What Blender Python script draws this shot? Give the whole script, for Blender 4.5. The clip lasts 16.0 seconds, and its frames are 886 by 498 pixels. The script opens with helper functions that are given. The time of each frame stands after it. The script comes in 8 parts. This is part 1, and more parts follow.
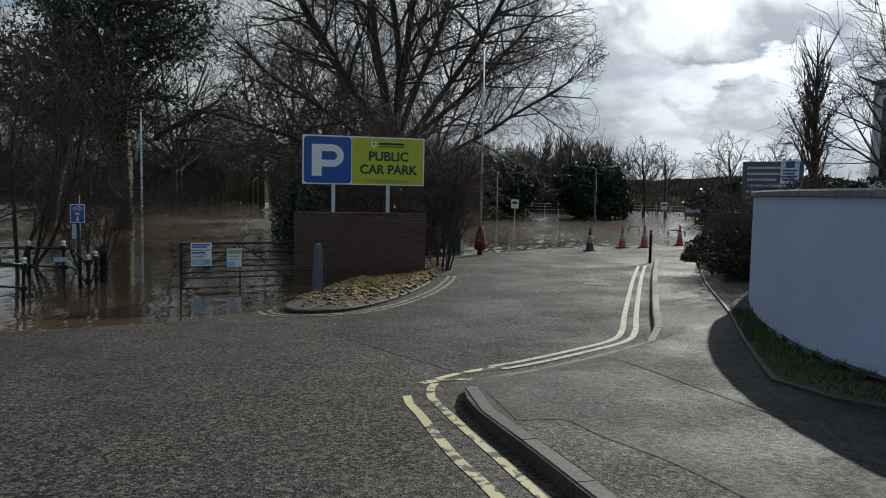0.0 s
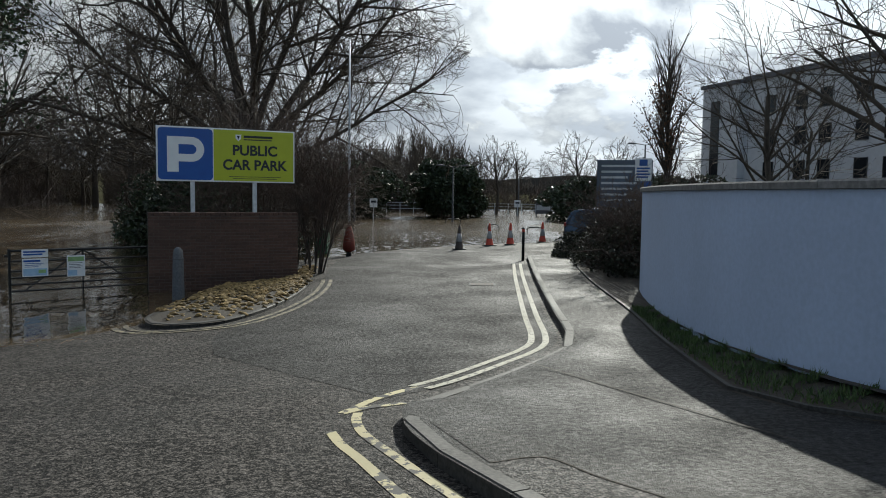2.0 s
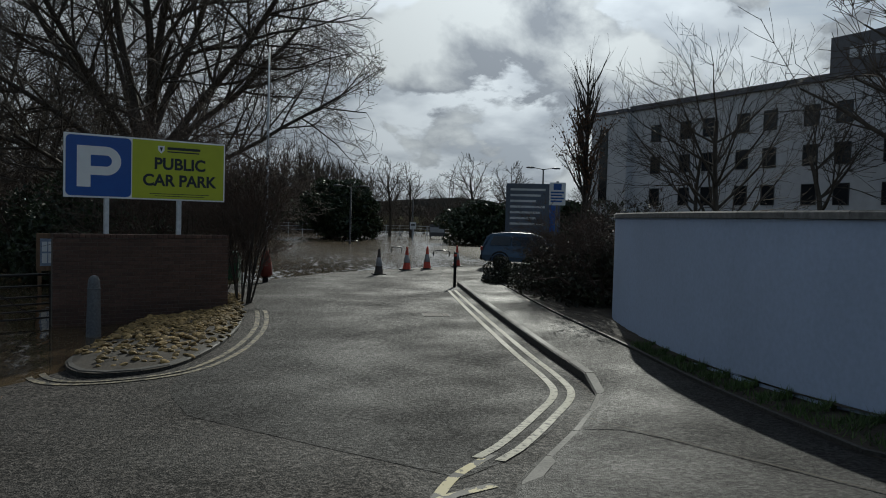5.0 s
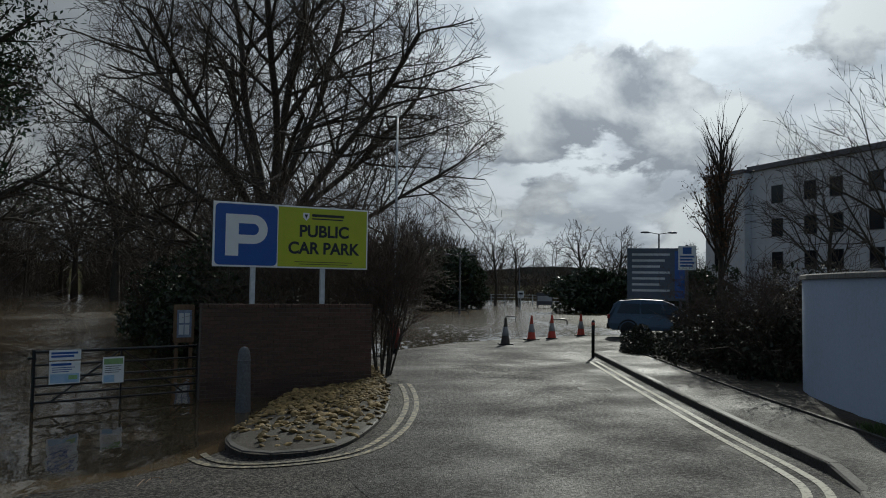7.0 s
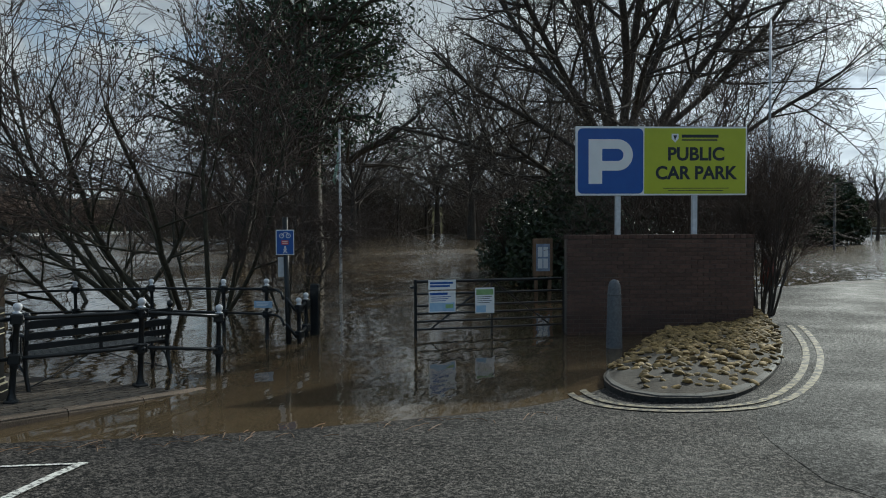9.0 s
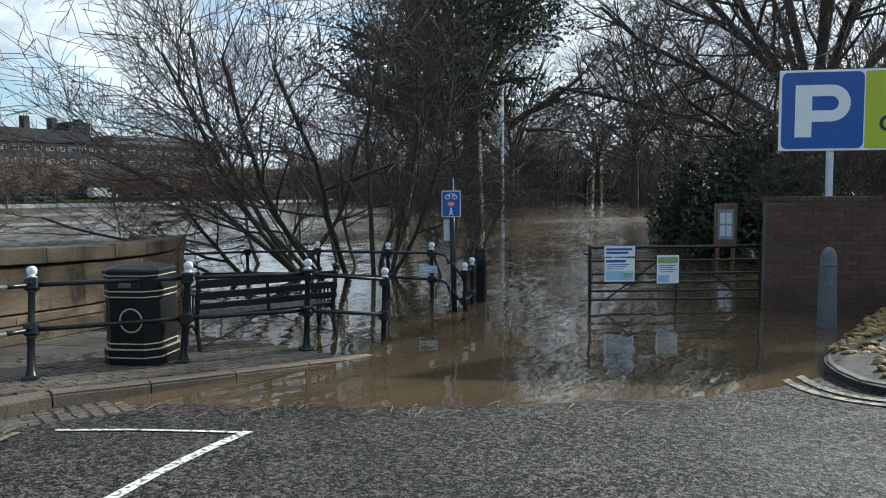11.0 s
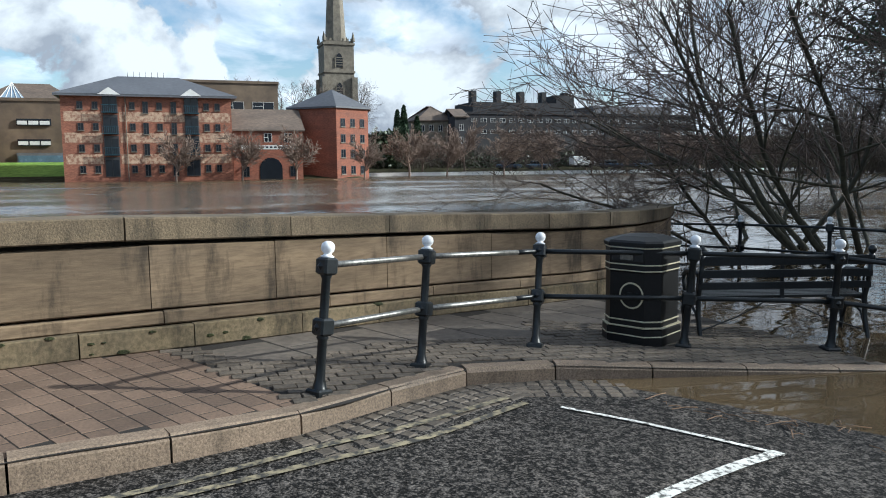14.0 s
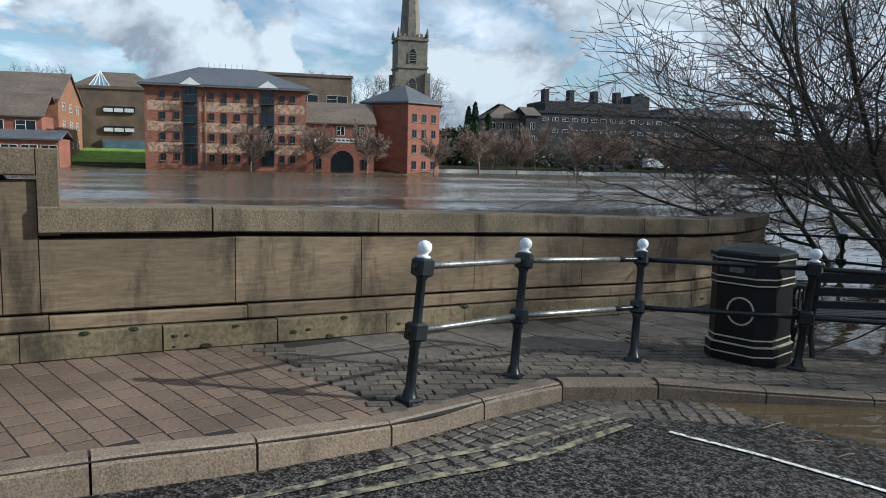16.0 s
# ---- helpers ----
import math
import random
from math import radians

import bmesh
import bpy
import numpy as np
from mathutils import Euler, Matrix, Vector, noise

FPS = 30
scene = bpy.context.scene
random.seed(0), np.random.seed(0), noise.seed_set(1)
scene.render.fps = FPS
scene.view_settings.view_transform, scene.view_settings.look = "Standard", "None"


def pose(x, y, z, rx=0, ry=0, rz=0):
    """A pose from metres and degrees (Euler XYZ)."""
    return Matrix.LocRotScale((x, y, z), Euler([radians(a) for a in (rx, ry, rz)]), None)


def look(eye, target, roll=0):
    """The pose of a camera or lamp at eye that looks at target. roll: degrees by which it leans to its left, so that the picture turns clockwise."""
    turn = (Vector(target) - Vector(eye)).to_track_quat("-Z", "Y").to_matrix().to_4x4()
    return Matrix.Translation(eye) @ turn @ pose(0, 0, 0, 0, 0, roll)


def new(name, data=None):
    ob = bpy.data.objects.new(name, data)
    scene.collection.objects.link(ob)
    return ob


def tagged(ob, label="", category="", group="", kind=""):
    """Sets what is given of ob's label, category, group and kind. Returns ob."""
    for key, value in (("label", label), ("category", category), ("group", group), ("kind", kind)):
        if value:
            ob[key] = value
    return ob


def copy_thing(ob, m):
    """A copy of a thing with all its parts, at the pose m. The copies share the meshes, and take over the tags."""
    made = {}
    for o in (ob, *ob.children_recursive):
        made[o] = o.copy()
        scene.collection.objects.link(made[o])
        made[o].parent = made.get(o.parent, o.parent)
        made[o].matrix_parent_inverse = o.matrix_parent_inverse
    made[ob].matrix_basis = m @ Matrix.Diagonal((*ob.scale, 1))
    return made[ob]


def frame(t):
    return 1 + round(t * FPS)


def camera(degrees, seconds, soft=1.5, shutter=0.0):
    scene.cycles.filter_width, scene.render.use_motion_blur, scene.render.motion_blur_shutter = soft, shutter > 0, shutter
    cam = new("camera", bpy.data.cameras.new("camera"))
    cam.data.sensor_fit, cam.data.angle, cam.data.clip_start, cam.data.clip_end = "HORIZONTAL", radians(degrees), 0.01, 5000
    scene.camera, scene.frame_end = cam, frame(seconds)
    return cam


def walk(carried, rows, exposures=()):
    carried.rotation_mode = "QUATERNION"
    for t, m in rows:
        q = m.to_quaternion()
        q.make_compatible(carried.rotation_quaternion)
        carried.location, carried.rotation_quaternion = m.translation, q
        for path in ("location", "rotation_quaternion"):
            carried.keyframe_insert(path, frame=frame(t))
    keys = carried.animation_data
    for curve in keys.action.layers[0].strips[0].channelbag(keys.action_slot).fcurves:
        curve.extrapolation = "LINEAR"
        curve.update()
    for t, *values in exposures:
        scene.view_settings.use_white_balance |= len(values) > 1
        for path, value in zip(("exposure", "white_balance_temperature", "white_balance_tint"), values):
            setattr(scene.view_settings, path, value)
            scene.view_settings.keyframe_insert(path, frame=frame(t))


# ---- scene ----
cam = camera(60.7, 16.0, soft=1.0)
# camera brightness along the walk is keyed with the path
SKY, SUN = 0.066, 5.0
SUN_AZ, SUN_EL = 17.0, 27.0          # degrees from +y towards +x, degrees up
EXPOSURES = [(0, -0.25, 6050, 4), (1.5, 0.0, 6050, 4), (3.2, -0.6, 6050, 4), (5.3, -0.92, 6000, 3), (7.0, -0.92, 6000, 3), (8.7, -0.35, 5850, 0), (10.8, 0.7, 5650, 1), (12.5, 0.65, 5650, 2), (14.5, 0.5, 5600, 4), (16, 0.25, 5500, 3)]


PATH = [
    (0, (5.186, -0.314, 2.345), (4.774, 1.638, 2.196), 1.1),
    (0.5, (4.988, -0.074, 2.333), (4.671, 1.895, 2.185), 0.2),
    (1, (4.749, 0.187, 2.315), (4.594, 2.175, 2.165), -0.0),
    (1.5, (4.535, 0.462, 2.288), (4.487, 2.456, 2.14), 1.0),
    (2, (4.335, 0.739, 2.28), (4.315, 2.734, 2.136), 0.8),
    (2.5, (4.113, 0.983, 2.274), (4.158, 2.977, 2.13), -0.4),
    (3, (3.908, 1.249, 2.255), (4.012, 3.241, 2.116), -0.4),
    (3.2, (3.839, 1.338, 2.278), (3.969, 3.328, 2.135), -0.3),
    (5.3, (2.511, 2.474, 2.288), (2.816, 4.45, 2.24), 1.6),
    (5.5, (2.37, 2.613, 2.274), (2.659, 4.59, 2.357), 1.3),
    (6, (2.118, 2.876, 2.273), (2.363, 4.851, 2.471), 0.6),
    (6.5, (1.914, 3.151, 2.254), (2.143, 5.136, 2.35), 0.8),
    (7, (1.693, 3.41, 2.189), (1.739, 5.407, 2.286), 0.8),
    (7.5, (1.553, 3.742, 2.182), (1.32, 5.729, 2.181), 1.1),
    (8, (1.374, 3.982, 2.163), (0.959, 5.938, 2.11), 1.4),
    (8.5, (1.301, 4.141, 2.163), (0.669, 6.037, 2.081), 1.4),
    (8.7, (1.202, 4.213, 2.113), (0.473, 6.074, 2.039), 0.5),
    (10.8, (0.431, 4.993, 1.883), (-0.638, 6.678, 1.747), -0.2),
    (11, (0.386, 5.017, 1.893), (-0.782, 6.634, 1.743), -0.4),
    (11.5, (0.18, 5.108, 1.892), (-1.114, 6.625, 1.736), -0.0),
    (12, (0.053, 5.147, 1.894), (-1.395, 6.516, 1.725), -0.1),
    (12.5, (-0.081, 5.269, 1.878), (-1.605, 6.551, 1.701), -0.0),
    (13, (-0.241, 5.335, 1.881), (-1.866, 6.484, 1.692), 0.1),
    (13.5, (-0.425, 5.308, 1.865), (-2.18, 6.244, 1.656), 0.1),
    (14, (-0.609, 5.264, 1.871), (-2.48, 5.935, 1.647), -0.5),
    (14.5, (-0.769, 5.249, 1.853), (-2.694, 5.735, 1.615), -0.7),
    (15, (-0.881, 5.235, 1.861), (-2.821, 5.659, 1.628), -0.7),
    (15.5, (-0.965, 5.192, 1.873), (-2.896, 5.656, 1.638), 0.5),
    (16, (-1.054, 5.135, 1.863), (-2.974, 5.643, 1.631), 1.3),
]
walk(cam, [(t, look(eye, target, roll)) for t, eye, target, roll in PATH], EXPOSURES)

# ---- world and sun ----
world = bpy.data.worlds.new("world")
scene.world = world
world.use_nodes = True
wn, wl = world.node_tree.nodes, world.node_tree.links
wn.clear()
sun_dir = Vector((math.sin(radians(SUN_AZ)) * math.cos(radians(SUN_EL)), math.cos(radians(SUN_AZ)) * math.cos(radians(SUN_EL)), math.sin(radians(SUN_EL))))
sky = wn.new("ShaderNodeTexSky")
sky.sky_type, sky.sun_disc = "NISHITA", False
sky.sun_elevation, sky.sun_rotation = radians(SUN_EL), radians(SUN_AZ)
sky.air_density, sky.dust_density = 1.0, 0.6
co = wn.new("ShaderNodeTexCoord")
# cloud layer: the direction is flattened so that clouds thin out towards the horizon
sep = wn.new("ShaderNodeSeparateXYZ"); wl.new(co.outputs["Generated"], sep.inputs[0])


def wmath(op, a, b=None, c=None):
    n = wn.new("ShaderNodeMath"); n.operation = op
    for i, v in enumerate((a, b, c)):
        if v is None:
            continue
        if isinstance(v, (int, float)):
            n.inputs[i].default_value = v
        else:
            wl.new(v, n.inputs[i])
    return n.outputs[0]


zz = wmath("ADD", wmath("MAXIMUM", sep.outputs["Z"], 0.0), 0.30)
comb = wn.new("ShaderNodeCombineXYZ")
wl.new(wmath("DIVIDE", sep.outputs["X"], zz), comb.inputs[0])
wl.new(wmath("DIVIDE", sep.outputs["Y"], zz), comb.inputs[1])
n1 = wn.new("ShaderNodeTexNoise"); n1.inputs["Scale"].default_value = 2.4; n1.inputs["Detail"].default_value = 9; n1.inputs["Roughness"].default_value = 0.55; n1.inputs["Distortion"].default_value = 0.35
wl.new(comb.outputs[0], n1.inputs["Vector"])
n2 = wn.new("ShaderNodeTexNoise"); n2.inputs["Scale"].default_value = 2.8; n2.inputs["Detail"].default_value = 8
mp = wn.new("ShaderNodeMapping"); mp.inputs["Location"].default_value = (3.1, 7.7, 0); wl.new(comb.outputs[0], mp.inputs[0]); wl.new(mp.outputs[0], n2.inputs["Vector"])
dot = wn.new("ShaderNodeVectorMath"); dot.operation = "DOT_PRODUCT"; wl.new(co.outputs["Generated"], dot.inputs[0]); dot.inputs[1].default_value = sun_dir
near = wmath("MAXIMUM", dot.outputs["Value"], 0.0)
cover = wmath("ADD", n1.outputs[0], wmath("MULTIPLY", dot.outputs["Value"], 0.17))     # more cloud on the sun's side
low = wmath("MULTIPLY", wmath("MAXIMUM", wmath("SUBTRACT", 0.30, sep.outputs["Z"]), 0.0), wmath("MULTIPLY", near, 0.75))     # banks of cloud low under the sun
cover = wmath("ADD", cover, low)
ramp = wn.new("ShaderNodeValToRGB"); wl.new(cover, ramp.inputs[0])
ramp.color_ramp.elements[0].position, ramp.color_ramp.elements[1].position = 0.44, 0.60
# grey bellies and white heads
tone = wn.new("ShaderNodeValToRGB"); wl.new(n2.outputs[0], tone.inputs[0])
tone.color_ramp.elements[0].position, tone.color_ramp.elements[0].color = 0.40, (4.4, 4.6, 5.0, 1)
tone.color_ramp.elements[1].position, tone.color_ramp.elements[1].color = 0.58, (7.6, 7.7, 7.9, 1)
away = wmath("MULTIPLY", wmath("MAXIMUM", wmath("SUBTRACT", 0.75, dot.outputs["Value"]), 0.0), 0.75)     # clouds lit from the front
glow = wmath("ADD", wmath("ADD", 1.0, away), wmath("MULTIPLY", wmath("POWER", near, 12.0), 3.2))
cl = wn.new("ShaderNodeVectorMath"); cl.operation = "SCALE"; wl.new(tone.outputs[0], cl.inputs[0]); wl.new(glow, cl.inputs["Scale"])
mix = wn.new("ShaderNodeMix"); mix.data_type = "RGBA"
wl.new(ramp.outputs[0], mix.inputs["Factor"]); skyb = wn.new("ShaderNodeVectorMath"); skyb.operation = "SCALE"; skyb.inputs["Scale"].default_value = 1.45; wl.new(sky.outputs[0], skyb.inputs[0]); wl.new(skyb.outputs[0], mix.inputs[6]); wl.new(cl.outputs[0], mix.inputs[7])
# heaped clouds in the lower sky: crisp heads, grey bellies, lit from the sun's side


def cumulus(shift):
    mv = wn.new("ShaderNodeMapping"); mv.inputs["Scale"].default_value = (1.0, 1.0, 1.5); mv.inputs["Location"].default_value = (2.3 + shift[0], 0.4 + shift[1], 1.1 + shift[2]); wl.new(co.outputs["Generated"], mv.inputs[0])
    k = wn.new("ShaderNodeTexNoise"); k.inputs["Scale"].default_value = 4.6; k.inputs["Detail"].default_value = 10; k.inputs["Roughness"].default_value = 0.56; k.inputs["Distortion"].default_value = 0.25
    wl.new(mv.outputs[0], k.inputs["Vector"])
    return k.outputs[0]


heap = cumulus((0, 0, 0))
lit = wmath("SUBTRACT", heap, cumulus((sun_dir.x * 0.05, sun_dir.y * 0.05, 0.085)))
band = wmath("MULTIPLY", wmath("MAXIMUM", wmath("SUBTRACT", sep.outputs["Z"], 0.20), 0.0), -0.75)
there = wn.new("ShaderNodeValToRGB"); wl.new(wmath("ADD", heap, band), there.inputs[0])
there.color_ramp.elements[0].position, there.color_ramp.elements[1].position = 0.485, 0.515
shade = wn.new("ShaderNodeValToRGB"); wl.new(wmath("ADD", wmath("MULTIPLY", lit, 4.0), 0.40), shade.inputs[0])
shade.color_ramp.elements[0].position, shade.color_ramp.elements[0].color = 0.12, (5.0, 5.2, 5.7, 1)
shade.color_ramp.elements[1].position, shade.color_ramp.elements[1].color = 0.78, (11.5, 11.5, 11.4, 1)
cm = wn.new("ShaderNodeVectorMath"); cm.operation = "SCALE"; wl.new(shade.outputs[0], cm.inputs[0])
wl.new(wmath("ADD", wmath("MULTIPLY", away, 0.15), wmath("ADD", 0.80, wmath("MULTIPLY", wmath("POWER", near, 12.0), 1.6))), cm.inputs["Scale"])
mix2 = wn.new("ShaderNodeMix"); mix2.data_type = "RGBA"
wl.new(there.outputs[0], mix2.inputs["Factor"]); wl.new(mix.outputs[2], mix2.inputs[6]); wl.new(cm.outputs[0], mix2.inputs[7])
bg = wn.new("ShaderNodeBackground"); bg.inputs["Strength"].default_value = SKY
wl.new(mix2.outputs[2], bg.inputs[0])
wo = wn.new("ShaderNodeOutputWorld"); wl.new(bg.outputs[0], wo.inputs[0])

sun_lamp = bpy.data.lights.new("sun", "SUN")
sun_lamp.energy, sun_lamp.angle, sun_lamp.color = SUN, radians(0.6), (1.0, 0.925, 0.80)
sun_ob = new("sun", sun_lamp)
sun_ob.matrix_world = look(sun_dir * 60, (0, 0, 0))

# ---- materials ----


def mat(name, a, b=None, rough=0.7, scale=8.0, bump=0.3, metal=0.0, dist=0.01, big=0.6, var=0.15, rough_var=0.1, spec=0.5, stretch=(1, 1, 1), contrast=(0.35, 0.65), island=0.0, obj=0.0, stain=0.0):
    """Two colours mixed by fine and broad noise at real size, with relief of the same grain. island, obj: how far single pieces differ."""
    m = bpy.data.materials.new(name)
    m.use_nodes = True
    n, l = m.node_tree.nodes, m.node_tree.links
    p = n["Principled BSDF"]
    b = b or tuple(c * 0.7 for c in a)
    geo = n.new("ShaderNodeNewGeometry")
    mp = n.new("ShaderNodeMapping"); mp.inputs["Scale"].default_value = stretch
    l.new(geo.outputs["Position"], mp.inputs[0])
    f = n.new("ShaderNodeTexNoise"); f.inputs["Scale"].default_value = scale; f.inputs["Detail"].default_value = 6; f.inputs["Roughness"].default_value = 0.6
    l.new(mp.outputs[0], f.inputs["Vector"])
    g = n.new("ShaderNodeTexNoise"); g.inputs["Scale"].default_value = big; g.inputs["Detail"].default_value = 4
    l.new(mp.outputs[0], g.inputs["Vector"])
    r = n.new("ShaderNodeValToRGB"); l.new(f.outputs[0], r.inputs[0])
    r.color_ramp.elements[0].position, r.color_ramp.elements[1].position = contrast
    r.color_ramp.elements[0].color, r.color_ramp.elements[1].color = (*b, 1), (*a, 1)
    hv = n.new("ShaderNodeHueSaturation")
    l.new(r.outputs[0], hv.inputs["Color"])
    v = n.new("ShaderNodeMapRange"); v.inputs["From Min"].default_value, v.inputs["From Max"].default_value = 0.3, 0.7
    v.inputs["To Min"].default_value, v.inputs["To Max"].default_value = 1 - var, 1 + var
    l.new(g.outputs[0], v.inputs["Value"])
    last = v.outputs[0]
    for amount, source in ((island, "Random Per Island"), (obj, "Random")):
        if amount:
            src = geo if source != "Random" else n.new("ShaderNodeObjectInfo")
            k = n.new("ShaderNodeMapRange"); k.inputs["To Min"].default_value, k.inputs["To Max"].default_value = 1 - amount, 1 + amount
            l.new(src.outputs[source], k.inputs["Value"])
            mu = n.new("ShaderNodeMath"); mu.operation = "MULTIPLY"; l.new(last, mu.inputs[0]); l.new(k.outputs[0], mu.inputs[1])
            last = mu.outputs[0]
    if stain:      # run-down stains with their own outline
        sm = n.new("ShaderNodeMapping"); sm.inputs["Scale"].default_value = (1.7, 1.7, 0.45); l.new(geo.outputs["Position"], sm.inputs[0])
        sn = n.new("ShaderNodeTexNoise"); sn.inputs["Scale"].default_value = 1.6; sn.inputs["Detail"].default_value = 9; sn.inputs["Roughness"].default_value = 0.7; l.new(sm.outputs[0], sn.inputs["Vector"])
        sr = n.new("ShaderNodeMapRange"); sr.inputs["From Min"].default_value, sr.inputs["From Max"].default_value = 0.51, 0.64; sr.inputs["To Min"].default_value, sr.inputs["To Max"].default_value = 1.0, 1 - stain
        l.new(sn.outputs[0], sr.inputs["Value"])
        mu = n.new("ShaderNodeMath"); mu.operation = "MULTIPLY"; l.new(last, mu.inputs[0]); l.new(sr.outputs[0], mu.inputs[1]); last = mu.outputs[0]
    l.new(last, hv.inputs["Value"])
    l.new(hv.outputs[0], p.inputs["Base Color"])
    q = n.new("ShaderNodeMapRange"); q.inputs["From Min"].default_value, q.inputs["From Max"].default_value = 0.3, 0.7
    q.inputs["To Min"].default_value, q.inputs["To Max"].default_value = max(0.02, rough - rough_var), min(1, rough + rough_var)
    l.new(g.outputs[0], q.inputs["Value"]); l.new(q.outputs[0], p.inputs["Roughness"])
    p.inputs["Metallic"].default_value = metal
    p.inputs["Specular IOR Level"].default_value = spec
    if bump:
        bm_ = n.new("ShaderNodeBump"); bm_.inputs["Strength"].default_value = bump; bm_.inputs["Distance"].default_value = dist
        l.new(f.outputs[0], bm_.inputs["Height"]); l.new(bm_.outputs[0], p.inputs["Normal"])
    return m


def glassy(name, colour, rough=0.06, spec=0.6):
    m = mat(name, colour, colour, rough, 3, 0.02, big=0.8, var=0.1, rough_var=0.03, spec=spec)
    return m


def asphalt(name, dark, light, chip, rough, stone):
    """Worn chippings proud of black bitumen, with smoother damp areas."""
    m = bpy.data.materials.new(name); m.use_nodes = True
    n, l = m.node_tree.nodes, m.node_tree.links
    p = n["Principled BSDF"]
    p.inputs["Specular IOR Level"].default_value = 0.16
    geo = n.new("ShaderNodeNewGeometry")

    def noise_of(scale, detail, rough_=0.6):
        k = n.new("ShaderNodeTexNoise"); k.inputs["Scale"].default_value = scale; k.inputs["Detail"].default_value = detail; k.inputs["Roughness"].default_value = rough_
        l.new(geo.outputs["Position"], k.inputs["Vector"])
        return k.outputs[0]

    def span(src, f0, f1, t0, t1):
        k = n.new("ShaderNodeMapRange"); k.inputs["From Min"].default_value, k.inputs["From Max"].default_value = f0, f1; k.inputs["To Min"].default_value, k.inputs["To Max"].default_value = t0, t1
        l.new(src, k.inputs["Value"])
        return k.outputs[0]

    def calc(op, a_, b_):
        k = n.new("ShaderNodeMath"); k.operation = op
        for i, v in enumerate((a_, b_)):
            if isinstance(v, (int, float)):
                k.inputs[i].default_value = v
            else:
                l.new(v, k.inputs[i])
        return k.outputs[0]

    big, mid, fine = noise_of(0.55, 6), noise_of(21.0, 5, 0.68), noise_of(stone * 1.3, 4, 0.65)
    patchy = noise_of(2.1, 5)
    vo = n.new("ShaderNodeTexVoronoi"); vo.inputs["Scale"].default_value = stone; vo.inputs["Randomness"].default_value = 1.0
    l.new(geo.outputs["Position"], vo.inputs["Vector"])
    height = calc("ADD", calc("MULTIPLY", vo.outputs["Distance"], -0.40), calc("ADD", calc("MULTIPLY", mid, 1.25), calc("ADD", calc("MULTIPLY", fine, 0.55), calc("MULTIPLY", patchy, 0.22))))
    proud = span(height, 0.70, 1.02, 0.0, 1.0)
    r = n.new("ShaderNodeValToRGB"); l.new(proud, r.inputs[0])
    r.color_ramp.elements[0].position, r.color_ramp.elements[1].position = 0.10, 0.97
    r.color_ramp.elements[0].color, r.color_ramp.elements[1].color = (*dark, 1), (*chip, 1)
    e = r.color_ramp.elements.new(0.36); e.color = (*light, 1)
    sp = n.new("ShaderNodeSeparateColor"); l.new(vo.outputs["Color"], sp.inputs[0])
    hv = n.new("ShaderNodeHueSaturation"); l.new(r.outputs[0], hv.inputs["Color"])
    l.new(calc("MULTIPLY", span(big, 0.3, 0.7, 0.75, 1.22), span(sp.outputs[0], 0.0, 1.0, 0.6, 1.4)), hv.inputs["Value"])
    l.new(hv.outputs[0], p.inputs["Base Color"])
    l.new(calc("ADD", span(big, 0.36, 0.64, rough - 0.2, rough + 0.08), span(mid, 0.35, 0.65, 0.06, -0.06)), p.inputs["Roughness"])
    bu = n.new("ShaderNodeBump"); bu.inputs["Strength"].default_value = 1.0; bu.inputs["Distance"].default_value = 0.014; l.new(height, bu.inputs["Height"]); l.new(bu.outputs[0], p.inputs["Normal"])
    return m


M_ROAD = asphalt("worn_asphalt", (0.006, 0.0057, 0.0054), (0.047, 0.0422, 0.0385), (0.125, 0.111, 0.100), 0.80, 52)
M_ROAD_NEW = asphalt("newer_asphalt", (0.005, 0.0048, 0.0046), (0.027, 0.0258, 0.0252), (0.085, 0.081, 0.078), 0.79, 50)
M_PATH = asphalt("path_asphalt", (0.006, 0.0057, 0.0053), (0.021, 0.0202, 0.0192), (0.044, 0.0418, 0.0395), 0.70, 75)
M_PATCH = asphalt("smooth_asphalt_strip", (0.02, 0.019, 0.0175), (0.045, 0.042, 0.038), (0.07, 0.066, 0.06), 0.72, 110)
M_KERB = mat("concrete_kerb", (0.06, 0.055, 0.049), (0.016, 0.015, 0.013), 0.75, 30, 0.4, dist=0.006, var=0.25)
M_GRANITE = mat("granite_kerb", (0.27, 0.20, 0.14), (0.115, 0.083, 0.058), 0.75, 70, 0.5, dist=0.006, var=0.28, obj=0.2, stain=0.35)
M_SETT = mat("stone_sett", (0.125, 0.10, 0.076), (0.055, 0.044, 0.034), 0.75, 30, 0.5, dist=0.008, obj=0.3, island=0.2)
M_PAVER = mat("brown_paver", (0.155, 0.102, 0.070), (0.10, 0.066, 0.046), 0.85, 45, 0.4, dist=0.004, obj=0.2, island=0.12, big=1.1, var=0.2)
M_FLAG = mat("flagstone", (0.135, 0.112, 0.092), (0.08, 0.068, 0.057), 0.7, 12, 0.35, dist=0.006, obj=0.2)
M_JOINT = mat("joint_sand", (0.02, 0.015, 0.011), (0.009, 0.007, 0.006), 0.95, 30, 0.4)
M_WORN = mat("rubbed_line_paint", (0.26, 0.22, 0.14), (0.04, 0.037, 0.032), 0.75, 13, 0.5, dist=0.01, contrast=(0.43, 0.58), var=0.35)
M_YELLOW = mat("worn_yellow_paint", (0.46, 0.40, 0.22), (0.03, 0.028, 0.024), 0.7, 5.0, 0.5, dist=0.01, contrast=(0.465, 0.49), var=0.25)
